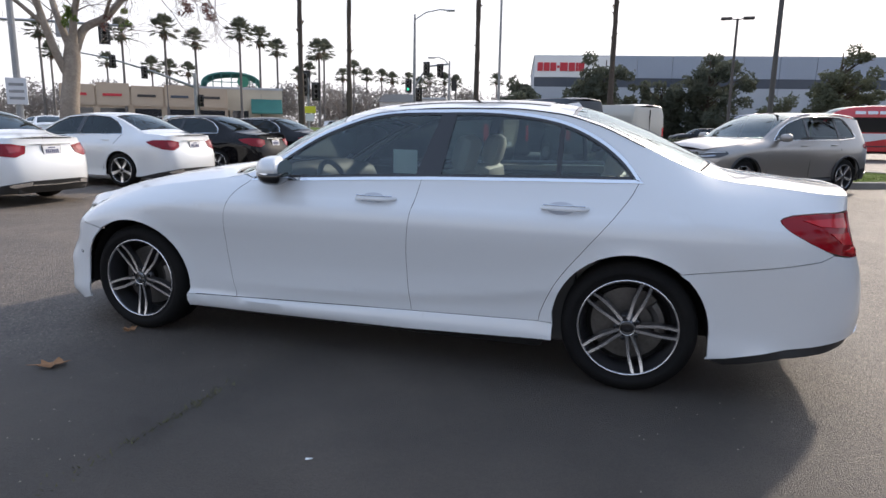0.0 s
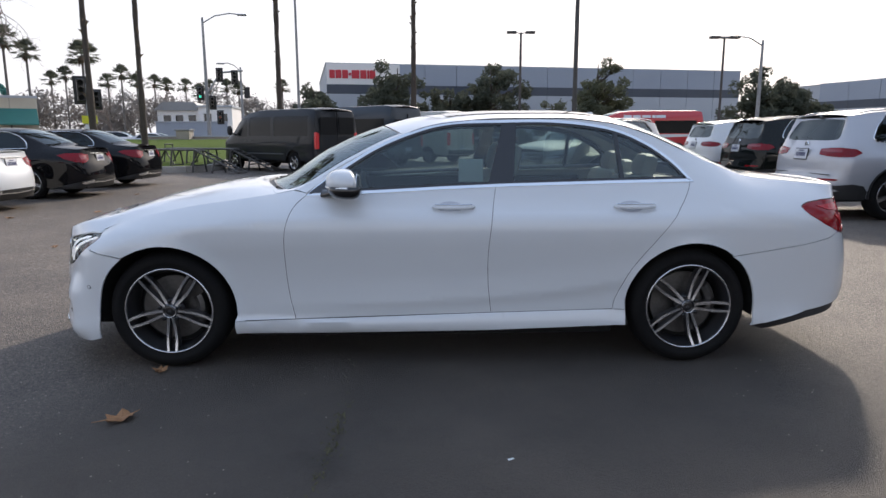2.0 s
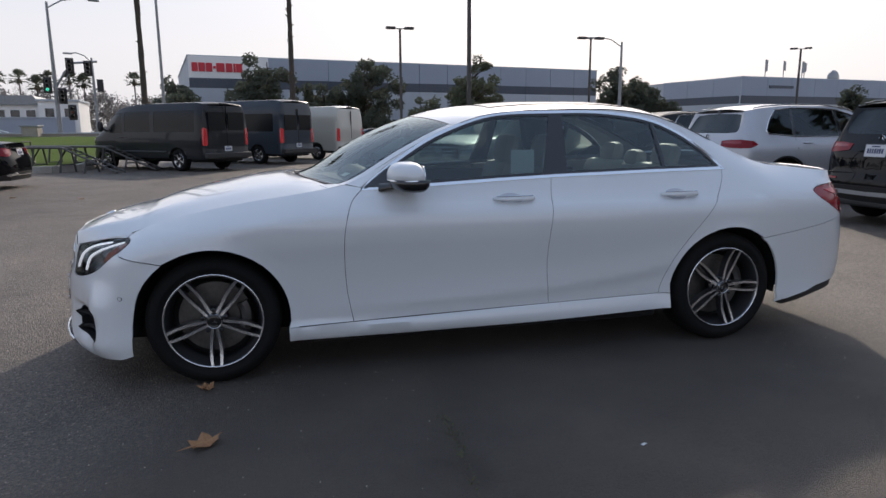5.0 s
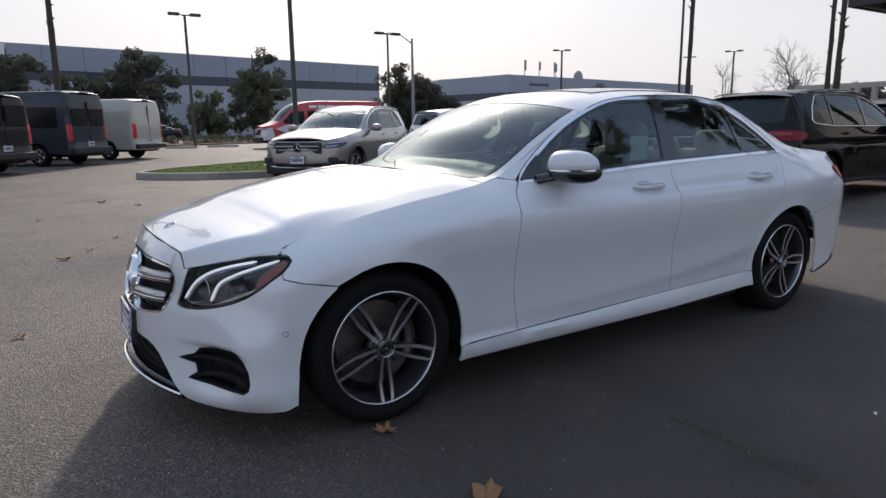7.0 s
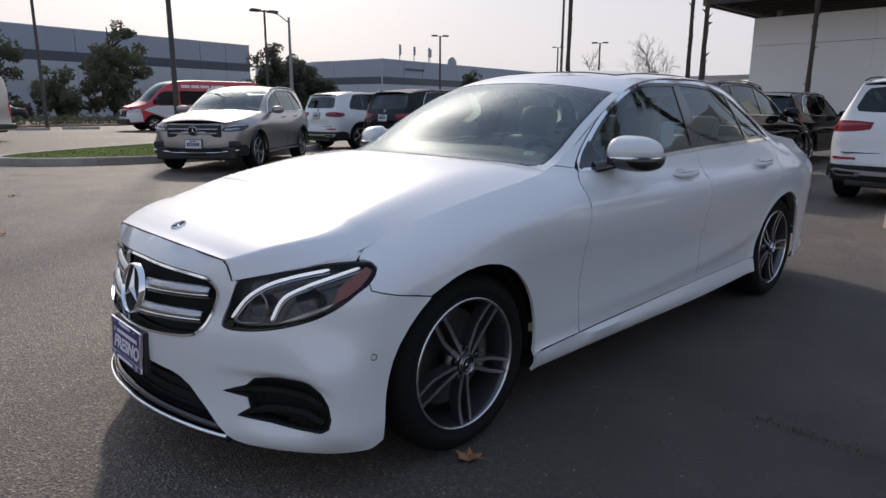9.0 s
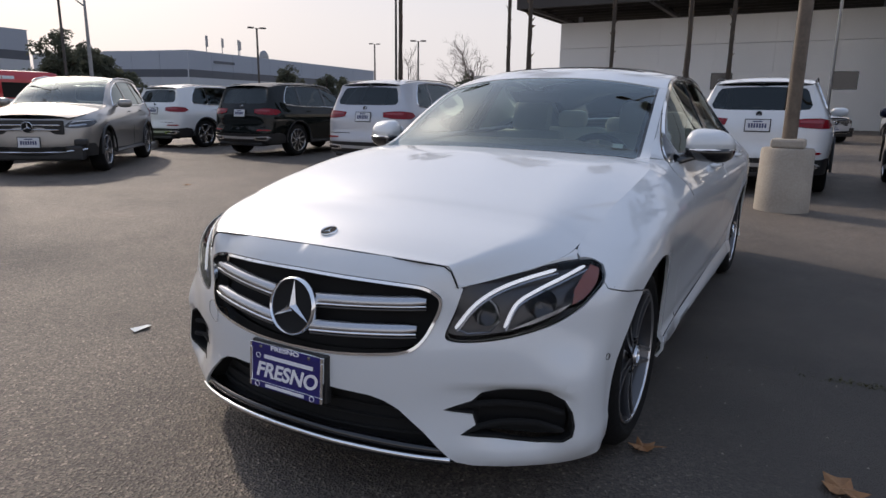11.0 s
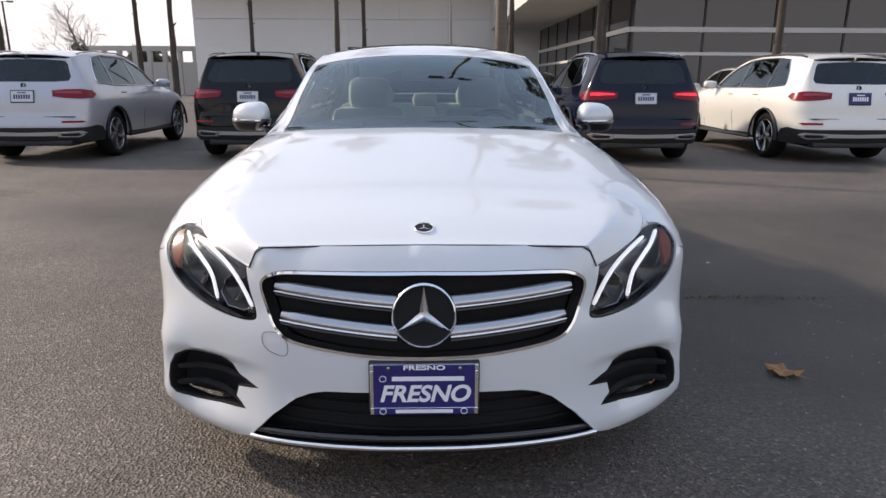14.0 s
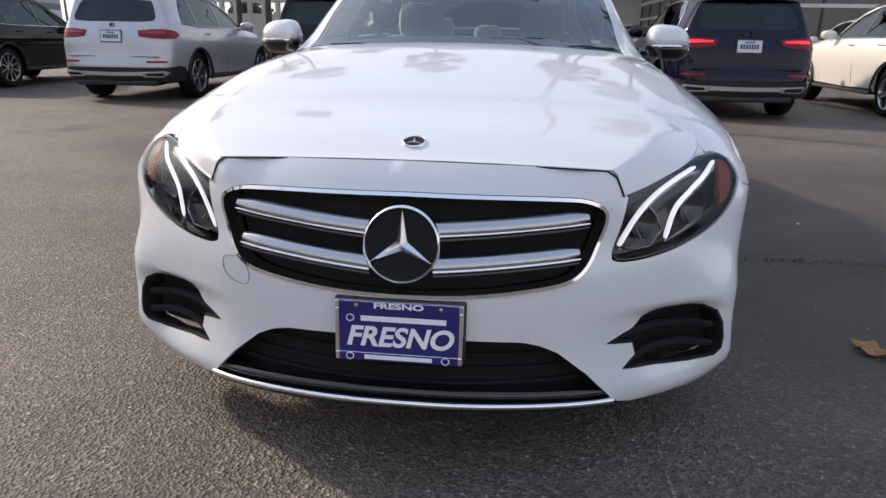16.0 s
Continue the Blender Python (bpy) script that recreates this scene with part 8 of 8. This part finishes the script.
# ---- palms, trees ----
def frond_crown(seed, fronds, blades, size, skirt):
    """The head of a fan palm: stalks with fans of blades, and dead ones hanging."""
    rng = random.Random(seed)
    v, f = [], []
    for k in range(fronds):
        az, el = rng.uniform(0, 6.283), math.radians(rng.uniform(-28, 88))
        d = Vector((math.cos(az) * math.cos(el), math.sin(az) * math.cos(el), math.sin(el)))
        stalk = size * rng.uniform(0.45, 0.62)
        hub = d * stalk + Vector((0, 0, -0.10 * size * math.cos(el)))
        side = d.cross(Vector((0, 0, 1)))
        side = side.normalized() if side.length > 0.05 else Vector((1, 0, 0))
        up = side.cross(d).normalized()
        n = len(v)
        v += [tuple(side * 0.02), tuple(-side * 0.02), tuple(hub - side * 0.02), tuple(hub + side * 0.02)]
        f.append((n, n + 1, n + 2, n + 3))
        for b in range(blades):
            a = math.radians(-78 + 156 * (b + rng.uniform(0.2, 0.8)) / blades)
            r = size * rng.uniform(0.40, 0.52) * (1 - 0.25 * abs(a) / 1.4)
            way = d * math.cos(a) + side * math.sin(a)
            tip = hub + way * r + Vector((0, 0, -0.16 * r * rng.uniform(0.4, 1.6))) + up * rng.uniform(-0.06, 0.06) * size
            mid = hub + way * r * 0.5
            w = (way.cross(up)).normalized() * size * 0.036
            n = len(v)
            v += [tuple(hub), tuple(mid + w), tuple(tip), tuple(mid - w)]
            f.append((n, n + 1, n + 2, n + 3))
    dv, df = [], []
    for k in range(skirt):
        az, drop = rng.uniform(0, 6.283), rng.uniform(0.25, 0.75)
        d = Vector((math.cos(az), math.sin(az), 0))
        a, b = d * 0.12 + Vector((0, 0, -0.05)), d * size * rng.uniform(0.16, 0.32) + Vector((0, 0, -size * drop))
        side = Vector((-d.y, d.x, 0)) * size * rng.uniform(0.03, 0.08)
        n = len(dv)
        dv += [tuple(a), tuple((a + b) / 2 + side), tuple(b), tuple((a + b) / 2 - side)]
        df.append((n, n + 1, n + 2, n + 3))
    return (v, f), (dv, df)


CROWNS = []
for seed, fronds, blades in ((1, 56, 11), (2, 50, 11), (3, 60, 10), (4, 46, 11)):
    pair = []
    for (v, f), mat, nm in zip(frond_crown(seed, fronds, blades, 1.0, 40), (FROND, DEAD_FROND), ("crown", "frond_skirt")):
        me = bpy.data.meshes.new(nm)
        me.from_pydata(v, [], f)
        me.materials.append(mat)
        pair.append(me)
    CROWNS.append(pair)


def palm(label, x, y, height, radius, crown, seed, group, lean=0.0, rough=True):
    rng = random.Random(seed)
    p = thing("palm_tree", label, "palm tree", group, pose(x, y, 0))
    n = 26 if rough else 9
    az = rng.uniform(0, 6.28)
    path, radii = [], []
    for k in range(n + 1):
        u = k / n
        off = lean * u * u * height
        path.append((off * math.cos(az) + (rng.uniform(-0.012, 0.012) if rough else 0), off * math.sin(az) + (rng.uniform(-0.012, 0.012) if rough else 0), height * u))
        radii.append(radius * (1.2 - 0.35 * min(1, u * 4) if u < 0.25 else 0.85 - 0.2 * u) * (1 + (rng.uniform(-0.10, 0.12) if rough else 0)))
    # distant trunks get the bark colour paled to stand for haze
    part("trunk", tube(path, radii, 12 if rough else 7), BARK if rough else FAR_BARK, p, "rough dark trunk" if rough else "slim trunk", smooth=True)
    if rough:
        v, f = [], []
        for k in range(26):
            u = rng.choice((rng.uniform(0.1, 0.95), rng.uniform(0.35, 0.65)))
            z = height * u
            i = int(u * n)
            c = Vector(path[i]) + Vector((0, 0, z - path[i][2]))
            a = rng.uniform(0, 6.28)
            d = Vector((math.cos(a), math.sin(a), rng.uniform(-0.2, 0.9)))
            s = Vector((-d.y, d.x, 0)) * 0.05
            b = c + Vector((d.x, d.y, 0)) * radii[i] * 0.85
            k0 = len(v)
            ln = rng.uniform(0.05, 0.2)
            v += [tuple(b - s), tuple(b + s), tuple(b + d * ln), tuple(b + Vector((0, 0, -0.14)))]
            f += [(k0, k0 + 1, k0 + 2), (k0, k0 + 3, k0 + 2), (k0 + 1, k0 + 3, k0 + 2)]
        link("stub_sheath", v, f, DEAD_FROND, p, "broken frond stubs")
    pair = CROWNS[seed % len(CROWNS)]
    for me in pair:
        ob = new(me.name, me)
        ob.parent = p
        ob.matrix_local = Matrix.Translation(path[-1]) @ Matrix.Rotation(rng.uniform(0, 6.28), 4, "Z") @ Matrix.Scale(crown, 4)
    return p


LOT = "palms round the lot"
for k, (x, y, h, r) in enumerate(((-13.7, 23.0, 13.5, 0.148), (-14.6, 30.0, 14.5, 0.158), (-9.4, 38.4, 15, 0.2), (-0.75, 38.0, 15, 0.2), (26.5, 18.8, 14, 0.13), (36.8, 17.1, 15.5, 0.16), (25.2, 10.8, 14.5, 0.125),
                                  (40.5, 11.3, 15, 0.16), (25.4, 3.8, 14, 0.13), (40.5, 4.0, 15, 0.16), (25.1, -3.7, 13.5, 0.13), (21.0, -6.6, 13, 0.11), (19.3, -6.0, 14, 0.11), (13.6, -9.3, 12.5, 0.105))):
    palm("tall fan palm with a rough dark trunk", x, y, h, r, 2.1, 20 + k, LOT, 0.006)
for k, (x, y, z) in enumerate(((-73.1, 62.5, 12.4), (-63.1, 65.6, 12.2), (-59.3, 68.9, 13.0), (-56.4, 71.3, 11.8), (-51.8, 74.5, 13.2), (-52.4, 80.2, 13.0), (-52.9, 85.7, 12.1), (-49.1, 93.6, 12.8), (-83.5, 94.3, 10.7), (-88.8, 89.5, 11.3),
                               (-87.7, 103.8, 11.2), (-85.0, 106.0, 10.9), (-87.2, 76.8, 11.5))):
    palm("fan palm along the street", x, y, z, 0.22, 2.25 if k % 3 else 2.0, 50 + k, "street palms", 0.004, rough=False)
for k, (x, y, z) in enumerate(((-57.6, 123.3, 12.6), (-64.0, 131.4, 11.7), (-59.2, 133.5, 11.9), (-56.1, 134.8, 11.8), (-57.6, 145.0, 12.0), (-53.6, 145.7, 11.9), (-49.0, 148.0, 11.9), (-42.7, 139.5, 11.3), (-40.3, 140.1, 10.8), (-40.7, 76.0, 10.6),
                               (-70.6, 128.0, 12.8), (-75.0, 131.0, 12.2), (-46.0, 132.0, 9.8), (-33.0, 150.0, 12.0))):
    palm("slender fan palm far down the street", x, y, z, 0.22, 2.15, 70 + k, "street palms", 0.003, rough=False)


def bare_tree(label, x, y, seed, height, trunk, spread, depth, bark, group="", leaves=None, name="tree"):
    """A leafless tree: a trunk that forks again and again."""
    rng = random.Random(seed)
    t = thing(name, label, "tree", group, pose(x, y, 0))
    limbs, twigs, ends = bmesh.new(), bmesh.new(), []

    def grow(p, d, length, r, level):
        pts, rad, q = [p], [r], p
        for k in range(4):
            d = (d + Vector((rng.gauss(0, 0.13), rng.gauss(0, 0.13), rng.gauss(0.03, 0.08)))).normalized()
            q = q + d * length / 4
            pts.append(q)
            rad.append(r * (1 - 0.12 * (k + 1)))
        add_tube(limbs if level < 3 else twigs, pts, rad, 9 if level < 2 else (6 if level < 3 else 3), cap=level < 2)
        if level == depth:
            ends.append(q)
            return
        for k in range(3 if level < depth - 1 else 4):
            a = rng.uniform(0, 6.28)
            side = d.orthogonal().normalized()
            side = Matrix.Rotation(a, 3, d) @ side
            nd = (d + side * spread * rng.uniform(0.5, 1.2)).normalized()
            grow(pts[rng.choice((2, 3, 4))] if k else q, nd, length * rng.uniform(0.6, 0.85), r * rng.uniform(0.45, 0.62), level + 1)

    grow(Vector((0, 0, 0)), Vector((0.03, 0.02, 1)), height * 0.34, trunk, 0)
    part("trunk", limbs, bark, t, "pale bark trunk and limbs", smooth=True)
    part("branch_spray", twigs, TWIG, t, "fine bare twigs")
    if leaves:
        for mat, share, nm in leaves:
            pick = [e for e in ends if rng.random() < share]
            blobs = [(*e, rng.uniform(0.16, 0.34), 0.8) for e in pick]
            if blobs:
                link(nm, *leaf_cloud(rng, blobs, 26 * len(blobs), 0.055), mat, t)
    return t


def sycamore(label, x, y, turn):
    """A pale forked trunk with spreading, drooping branches that are almost bare."""
    rng = random.Random(8)
    t = thing("tree", label, "tree", "", pose(x, y, 0, 0, 0, turn))
    limbs, twigs, ends = bmesh.new(), bmesh.new(), []

    def spray(p, d, length, r, level):
        pts, rad, q = [p], [r], p
        for k in range(4):
            d = (d + Vector((rng.gauss(0, 0.22), rng.gauss(0, 0.22), rng.gauss(-0.03, 0.16)))).normalized()
            q = q + d * length / 4
            pts.append(q)
            rad.append(r * (1 - 0.17 * (k + 1)))
        add_tube(twigs, pts, rad, 4 if level < 2 else 3, cap=False)
        if level == 3:
            ends.append(q)
            return
        for k in range(3):
            side = Matrix.Rotation(rng.uniform(0, 6.28), 3, d) @ d.orthogonal().normalized()
            spray(pts[k + 2 if k < 2 else 4], (d + side * rng.uniform(0.5, 1.0)).normalized(), length * rng.uniform(0.5, 0.75), r * 0.52, level + 1)

    arms = (((0.0, 0, 0), (-0.02, 0, 1.4), (0.08, 0, 2.27), (0.13, 0, 2.76), (0.18, 0, 3.25)), (0.32, 0.24, 0.21, 0.22, 0.17)), \
           (((-0.01, 0, 2.45), (-0.21, -0.1, 2.98), (-0.40, -0.2, 3.63), (-0.53, -0.3, 4.18), (-0.9, -0.6, 5.6)), (0.10, 0.10, 0.09, 0.08, 0.05)), \
           (((0.13, 0, 3.05), (-0.08, 0.3, 3.83), (-0.18, 0.6, 4.28), (-0.4, 1.2, 5.6)), (0.10, 0.085, 0.08, 0.04)), \
           (((0.18, 0, 3.1), (0.25, -0.2, 3.79), (0.36, -0.4, 4.34), (0.7, -0.9, 5.9)), (0.12, 0.085, 0.08, 0.045)), \
           (((0.2, 0, 3.0), (0.48, 0.1, 3.64), (0.98, 0.15, 3.96), (1.37, 0.2, 4.41), (2.3, 0.5, 5.7)), (0.13, 0.105, 0.095, 0.085, 0.04)), \
           (((1.37, 0.2, 4.41), (2.05, -0.1, 4.78), (3.02, -0.3, 4.92), (3.9, -0.4, 4.66)), (0.06, 0.045, 0.032, 0.018)), \
           (((0.98, 0.15, 3.96), (1.2, -0.8, 4.5), (1.7, -1.7, 4.9), (2.4, -2.4, 5.0)), (0.05, 0.04, 0.03, 0.018)), \
           (((-0.40, -0.2, 3.63), (-1.2, -0.5, 4.3), (-2.0, -0.6, 4.7), (-2.9, -0.6, 4.8)), (0.06, 0.045, 0.032, 0.018))
    for path, radii in arms:
        add_tube(limbs, [Vector(p) for p in spline(path, 5)], np.interp(np.linspace(0, 1, len(spline(path, 5))), np.linspace(0, 1, len(radii)), radii).tolist(), 10)
        if path[0][2] > 1:
            for k in range(9):
                u = rng.uniform(0.35, 1.0) * (len(path) - 1)
                i = min(int(u), len(path) - 2)
                p = Vector(path[i]).lerp(Vector(path[i + 1]), u - i)
                d = (Vector(path[i + 1]) - Vector(path[i])).normalized()
                side = Matrix.Rotation(rng.uniform(0, 6.28), 3, d) @ d.orthogonal().normalized()
                spray(p, (d * 0.6 + side + Vector((0, 0, 0.1))).normalized(), rng.uniform(0.7, 1.3), 0.022, 0)
    part("trunk", limbs, PALE_BARK, t, "pale mottled trunk and limbs", smooth=True, sharp=80)
    part("branch_spray", twigs, TWIG, t, "fine bare twigs")
    clump = lambda spots, n: [(a + rng.gauss(0, 0.10), b + rng.gauss(0, 0.2), c + rng.gauss(0, 0.09), rng.uniform(0.09, 0.16), 0.9) for a, b, c in spots for _ in range(n)]
    link("dead_foliage", *leaf_cloud(rng, clump(((3.75, -0.3, 4.14), (2.98, -0.3, 4.25), (3.5, -0.3, 4.35), (1.0, 0.1, 3.85)), 4), 420, 0.05), LEAF_RED, t, "dead dark red leaves")
    link("green_foliage", *leaf_cloud(rng, clump(((1.42, 0.1, 3.98), (0.06, -0.1, 3.7), (0.12, -0.1, 3.95)), 4), 340, 0.055), LEAF_FRESH, t, "last green leaves")
    return t


sycamore("half-bare sycamore with a few dead and green leaves", -13.06, 9.66, 46.7)
for k, (x, y, h) in enumerate(((63.5, 32.4, 10.0), (69.0, 46.0, 8.5), (68.5, 36.5, 9.0), (-45.0, 92.0, 9.5), (-42.0, 98.0, 9.0), (-37.0, 104.0, 9.0))):
    bare_tree("leafless winter tree far off", x, y, 30 + k, h, 0.2, 0.7, 5, TWIG, "bare trees")


def evergreen(label, x, y, seed, blobs, leaf, count, size, group="evergreen trees"):
    rng = random.Random(seed)
    t = thing("tree", label, "tree", group, pose(x, y, 0))
    top = max(b[2] for b in blobs)
    limb = bmesh.new()
    add_tube(limb, [(0, 0, 0), (0.05, 0, top * 0.5), (0, 0.05, top)], [0.22, 0.16, 0.05], 8)
    for b in blobs[::4]:
        add_tube(limb, [(0, 0, max(0.8, b[2] - 1.6)), tuple(b[:3])], [0.09, 0.03], 5)
    part("trunk", limb, BARK, t)
    link("crown", *leaf_cloud(rng, blobs, count, size), leaf, t, "dense dark foliage")
    return t


def heap(seed, n, width, low, high, size):
    rng = random.Random(seed)
    out = []
    lobes = [(rng.uniform(-0.5, 0.5) * width, rng.uniform(-0.5, 0.5) * width, 1.0 if k == 0 else rng.uniform(0.6, 0.95)) for k in range(4)]
    for k in range(n * 4):
        cx, cy, tall = lobes[k % 4]
        u = rng.random()
        z = low + (high * tall - low) * u
        reach = width * (0.5 + 0.9 * u) * (1 - u) ** 0.5 * 1.35
        a, r = rng.uniform(0, 6.283), reach * rng.uniform(0.25, 1.0)
        out.append((cx + r * math.cos(a), cy + r * math.sin(a), z, size * rng.uniform(0.42, 0.8), rng.uniform(0.7, 1.2)))
    return out


for k, (x, y, w, h, n) in enumerate(((-3.1, 70.5, 2.3, 9.3, 12), (2.9, 70.8, 2.0, 6.6, 8), (7.4, 70.2, 2.5, 9.4, 13), (-12.6, 70.6, 1.8, 7.0, 8), (38.2, 70.4, 2.6, 8.6, 12), (42.2, 71.5, 2.3, 7.8, 10), (45.0, 72.0, 2.0, 6.6, 8))):
    evergreen("dark evergreen tree before a warehouse", x, y, 100 + k, heap(200 + k, n + 14, w * 1.5, 0.5, h - 0.6, 1.4), LEAF_DARK, 10000, 0.22)
evergreen("pale olive tree before a warehouse", 19.0, 68.2, 120, heap(220, 22, 3.2, 0.9, 8.8, 1.4), LEAF_OLIVE, 9000, 0.2)
evergreen("pale olive shrub before a warehouse", 14.0, 68.2, 121, heap(221, 12, 2.8, 0.4, 4.6, 1.2), LEAF_OLIVE, 5000, 0.18)
for k, (x, y, h) in enumerate(((83.7, 80.8, 8.5), (91.0, 78.0, 7.2), (98.0, 79.0, 7.6), (66.0, 35.0, 5.0), (72.0, 30.0, 5.2))):
    evergreen("dark evergreen tree far off", x, y, 130 + k, heap(230 + k, 12, 2.6, 1.0, h - 1, 1.8), LEAF_DARK, 4200, 0.3)
# distant tree lines; their haze is painted in by the pale leaf colour
rng = random.Random(77)
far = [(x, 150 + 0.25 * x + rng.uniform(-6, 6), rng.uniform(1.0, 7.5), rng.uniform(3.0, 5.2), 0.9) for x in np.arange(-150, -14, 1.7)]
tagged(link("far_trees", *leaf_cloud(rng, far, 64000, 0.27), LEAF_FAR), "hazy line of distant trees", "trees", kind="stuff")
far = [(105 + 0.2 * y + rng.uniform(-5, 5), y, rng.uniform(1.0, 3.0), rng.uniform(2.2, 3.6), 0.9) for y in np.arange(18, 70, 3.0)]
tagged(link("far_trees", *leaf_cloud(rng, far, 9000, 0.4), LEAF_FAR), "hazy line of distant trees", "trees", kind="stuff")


# ---- small things on the asphalt ----
def fallen_leaf(x, y, size, turn, seed):
    """A curled, lobed plane-tree leaf."""
    rng = random.Random(seed)
    v, f = [(0, 0, 0.012)], []
    n = 15
    for k in range(n):
        a = 2 * math.pi * k / n
        r = size * (1.0 if k % 3 == 0 else 0.70) * rng.uniform(0.8, 1.1)
        v.append((r * math.cos(a), r * math.sin(a) * 0.8, 0.006 + abs(rng.gauss(0, 0.13)) * size + (0.22 * size if k % 3 == 0 else 0)))
    f = [(0, k + 1, (k + 1) % n + 1) for k in range(n)]
    k = len(v)
    v += [(-0.2 * size, 0.01, 0.012), (-0.2 * size, -0.01, 0.012), (-1.5 * size, 0.05 * size, 0.02)]
    f.append((k, k + 1, k + 2))
    ob = link("dry_leaf", v, f, LEAF_DRY)
    ob.modifiers.new("thickness", "SOLIDIFY").thickness = 0.002
    tagged(ob, "curled brown plane-tree leaf on asphalt", "leaf", "fallen leaves")
    ob.matrix_world = pose(x, y, 0.003, 0, 0, turn)
    return ob


for k, (x, y, s) in enumerate(((-1.455, -1.545, 0.085), (-1.52, -0.925, 0.055), (-2.44, 3.955, 0.07), (-1.88, 5.06, 0.06), (-1.65, 9.1, 0.09), (-2.8, 1.4, 0.045), (-6.6, 5.9, 0.07), (-5.6, 6.65, 0.08), (-6.4, 10.0, 0.06), (-4.4, 3.2, 0.05),
                               (2.66, 6.7, 0.06), (-2.2, 4.3, 0.05), (-1.2, 8.2, 0.06), (-7.4, 7.3, 0.06), (-2.6, 7.2, 0.05), (-5.0, 9.4, 0.07))):
    fallen_leaf(x, y, s, 40 + 67 * k, 300 + k)
for k, (x, y) in enumerate(((-1.665, 1.73), (0.31, -1.975))):
    chip = link("paper_scrap", [(-0.03, -0.012, 0.004), (0.032, -0.016, 0.010), (0.036, 0.012, 0.005), (-0.026, 0.017, 0.009)], [(0, 1, 2, 3)], PAPER)
    chip.modifiers.new("thickness", "SOLIDIFY").thickness = 0.0015
    tagged(chip, "small pale paper scrap on asphalt", "litter", "litter").matrix_world = pose(x, y, 0.002, 0, 0, 30 * k) @ Matrix.Scale(1.6 if k == 0 else 0.45, 4)
rng = random.Random(9)
wv, wf = [], []
for k in range(240):
    y = rng.choice((rng.gauss(-1.72, 0.14), rng.gauss(-1.95, 0.25), rng.uniform(-2.5, 2.0)))
    x = -0.45 + 0.02 * math.sin(y * 3) + rng.gauss(0, 0.02)
    a, h = rng.uniform(0, 6.28), rng.uniform(0.006, 0.020)
    i = len(wv)
    wv += [(x, y, 0.001), (x + 0.008 * math.cos(a), y + 0.008 * math.sin(a), 0.001), (x + rng.uniform(-0.015, 0.015), y + rng.uniform(-0.015, 0.015), h)]
    wf.append((i, i + 1, i + 2))
tagged(link("weeds", wv, wf, MOSS), "tiny moss and weeds in an asphalt seam", "weeds", kind="stuff")
gv, gf = [], []
for k in range(2600):
    x, y = rng.uniform(-6.5, -0.5), rng.uniform(-3.5, 5.5)
    if rng.random() < 0.3:
        x, y = rng.uniform(1.5, 6.0), rng.uniform(-4, 3)
    s = rng.uniform(0.002, 0.0055)
    i = len(gv)
    gv += [(x + s, y, 0), (x - s * 0.6, y + s, 0), (x - s * 0.5, y - s, 0), (x, y, s * 1.1)]
    gf += [(i, i + 1, i + 3), (i + 1, i + 2, i + 3), (i + 2, i, i + 3)]
tagged(link("grit", gv, gf, CONCRETE), "loose pale grit on the asphalt", "grit", kind="stuff")

# ---- more parked cars, farther off ----
suv("grey SUV parked before a white wall", "distant parked cars", heading(26.5, -0.5, 215), SILVER_PAINT)
suv("silver SUV parked before a white wall", "distant parked cars", heading(24.2, -4.8, 200), SILVER_PAINT)
suv("white SUV parked behind a row of cars", "distant parked cars", heading(15.0, -9.0, 0), CREAM_PAINT)
suv("black SUV parked behind a row of cars", "distant parked cars", heading(14.5, 3.4, 0), BLACK_PAINT)
for k, (x, y, a, mat, nm) in enumerate(((-27, 21.5, 140, WHITE_PAINT, "white"), (-24, 27.5, 320, SILVER_PAINT, "silver"), (-20.5, 46.5, 5, SILVER_PAINT, "silver"), (-30, 47.5, 5, WHITE_PAINT, "white"), (-38, 31.0, 120, WHITE_PAINT, "white"), (-33, 37.5, 120, BLACK_PAINT, "black"), (-45, 47.0, 5, CREAM_PAINT, "pale"))):
    (suv if k % 2 else parked_sedan)(nm + " car standing far off by the street", "distant street cars", heading(x, y, a), mat)
parked_sedan("dark car passing behind the vans", "distant street cars", heading(5.5, 52.0, 180), VAN_GREY)
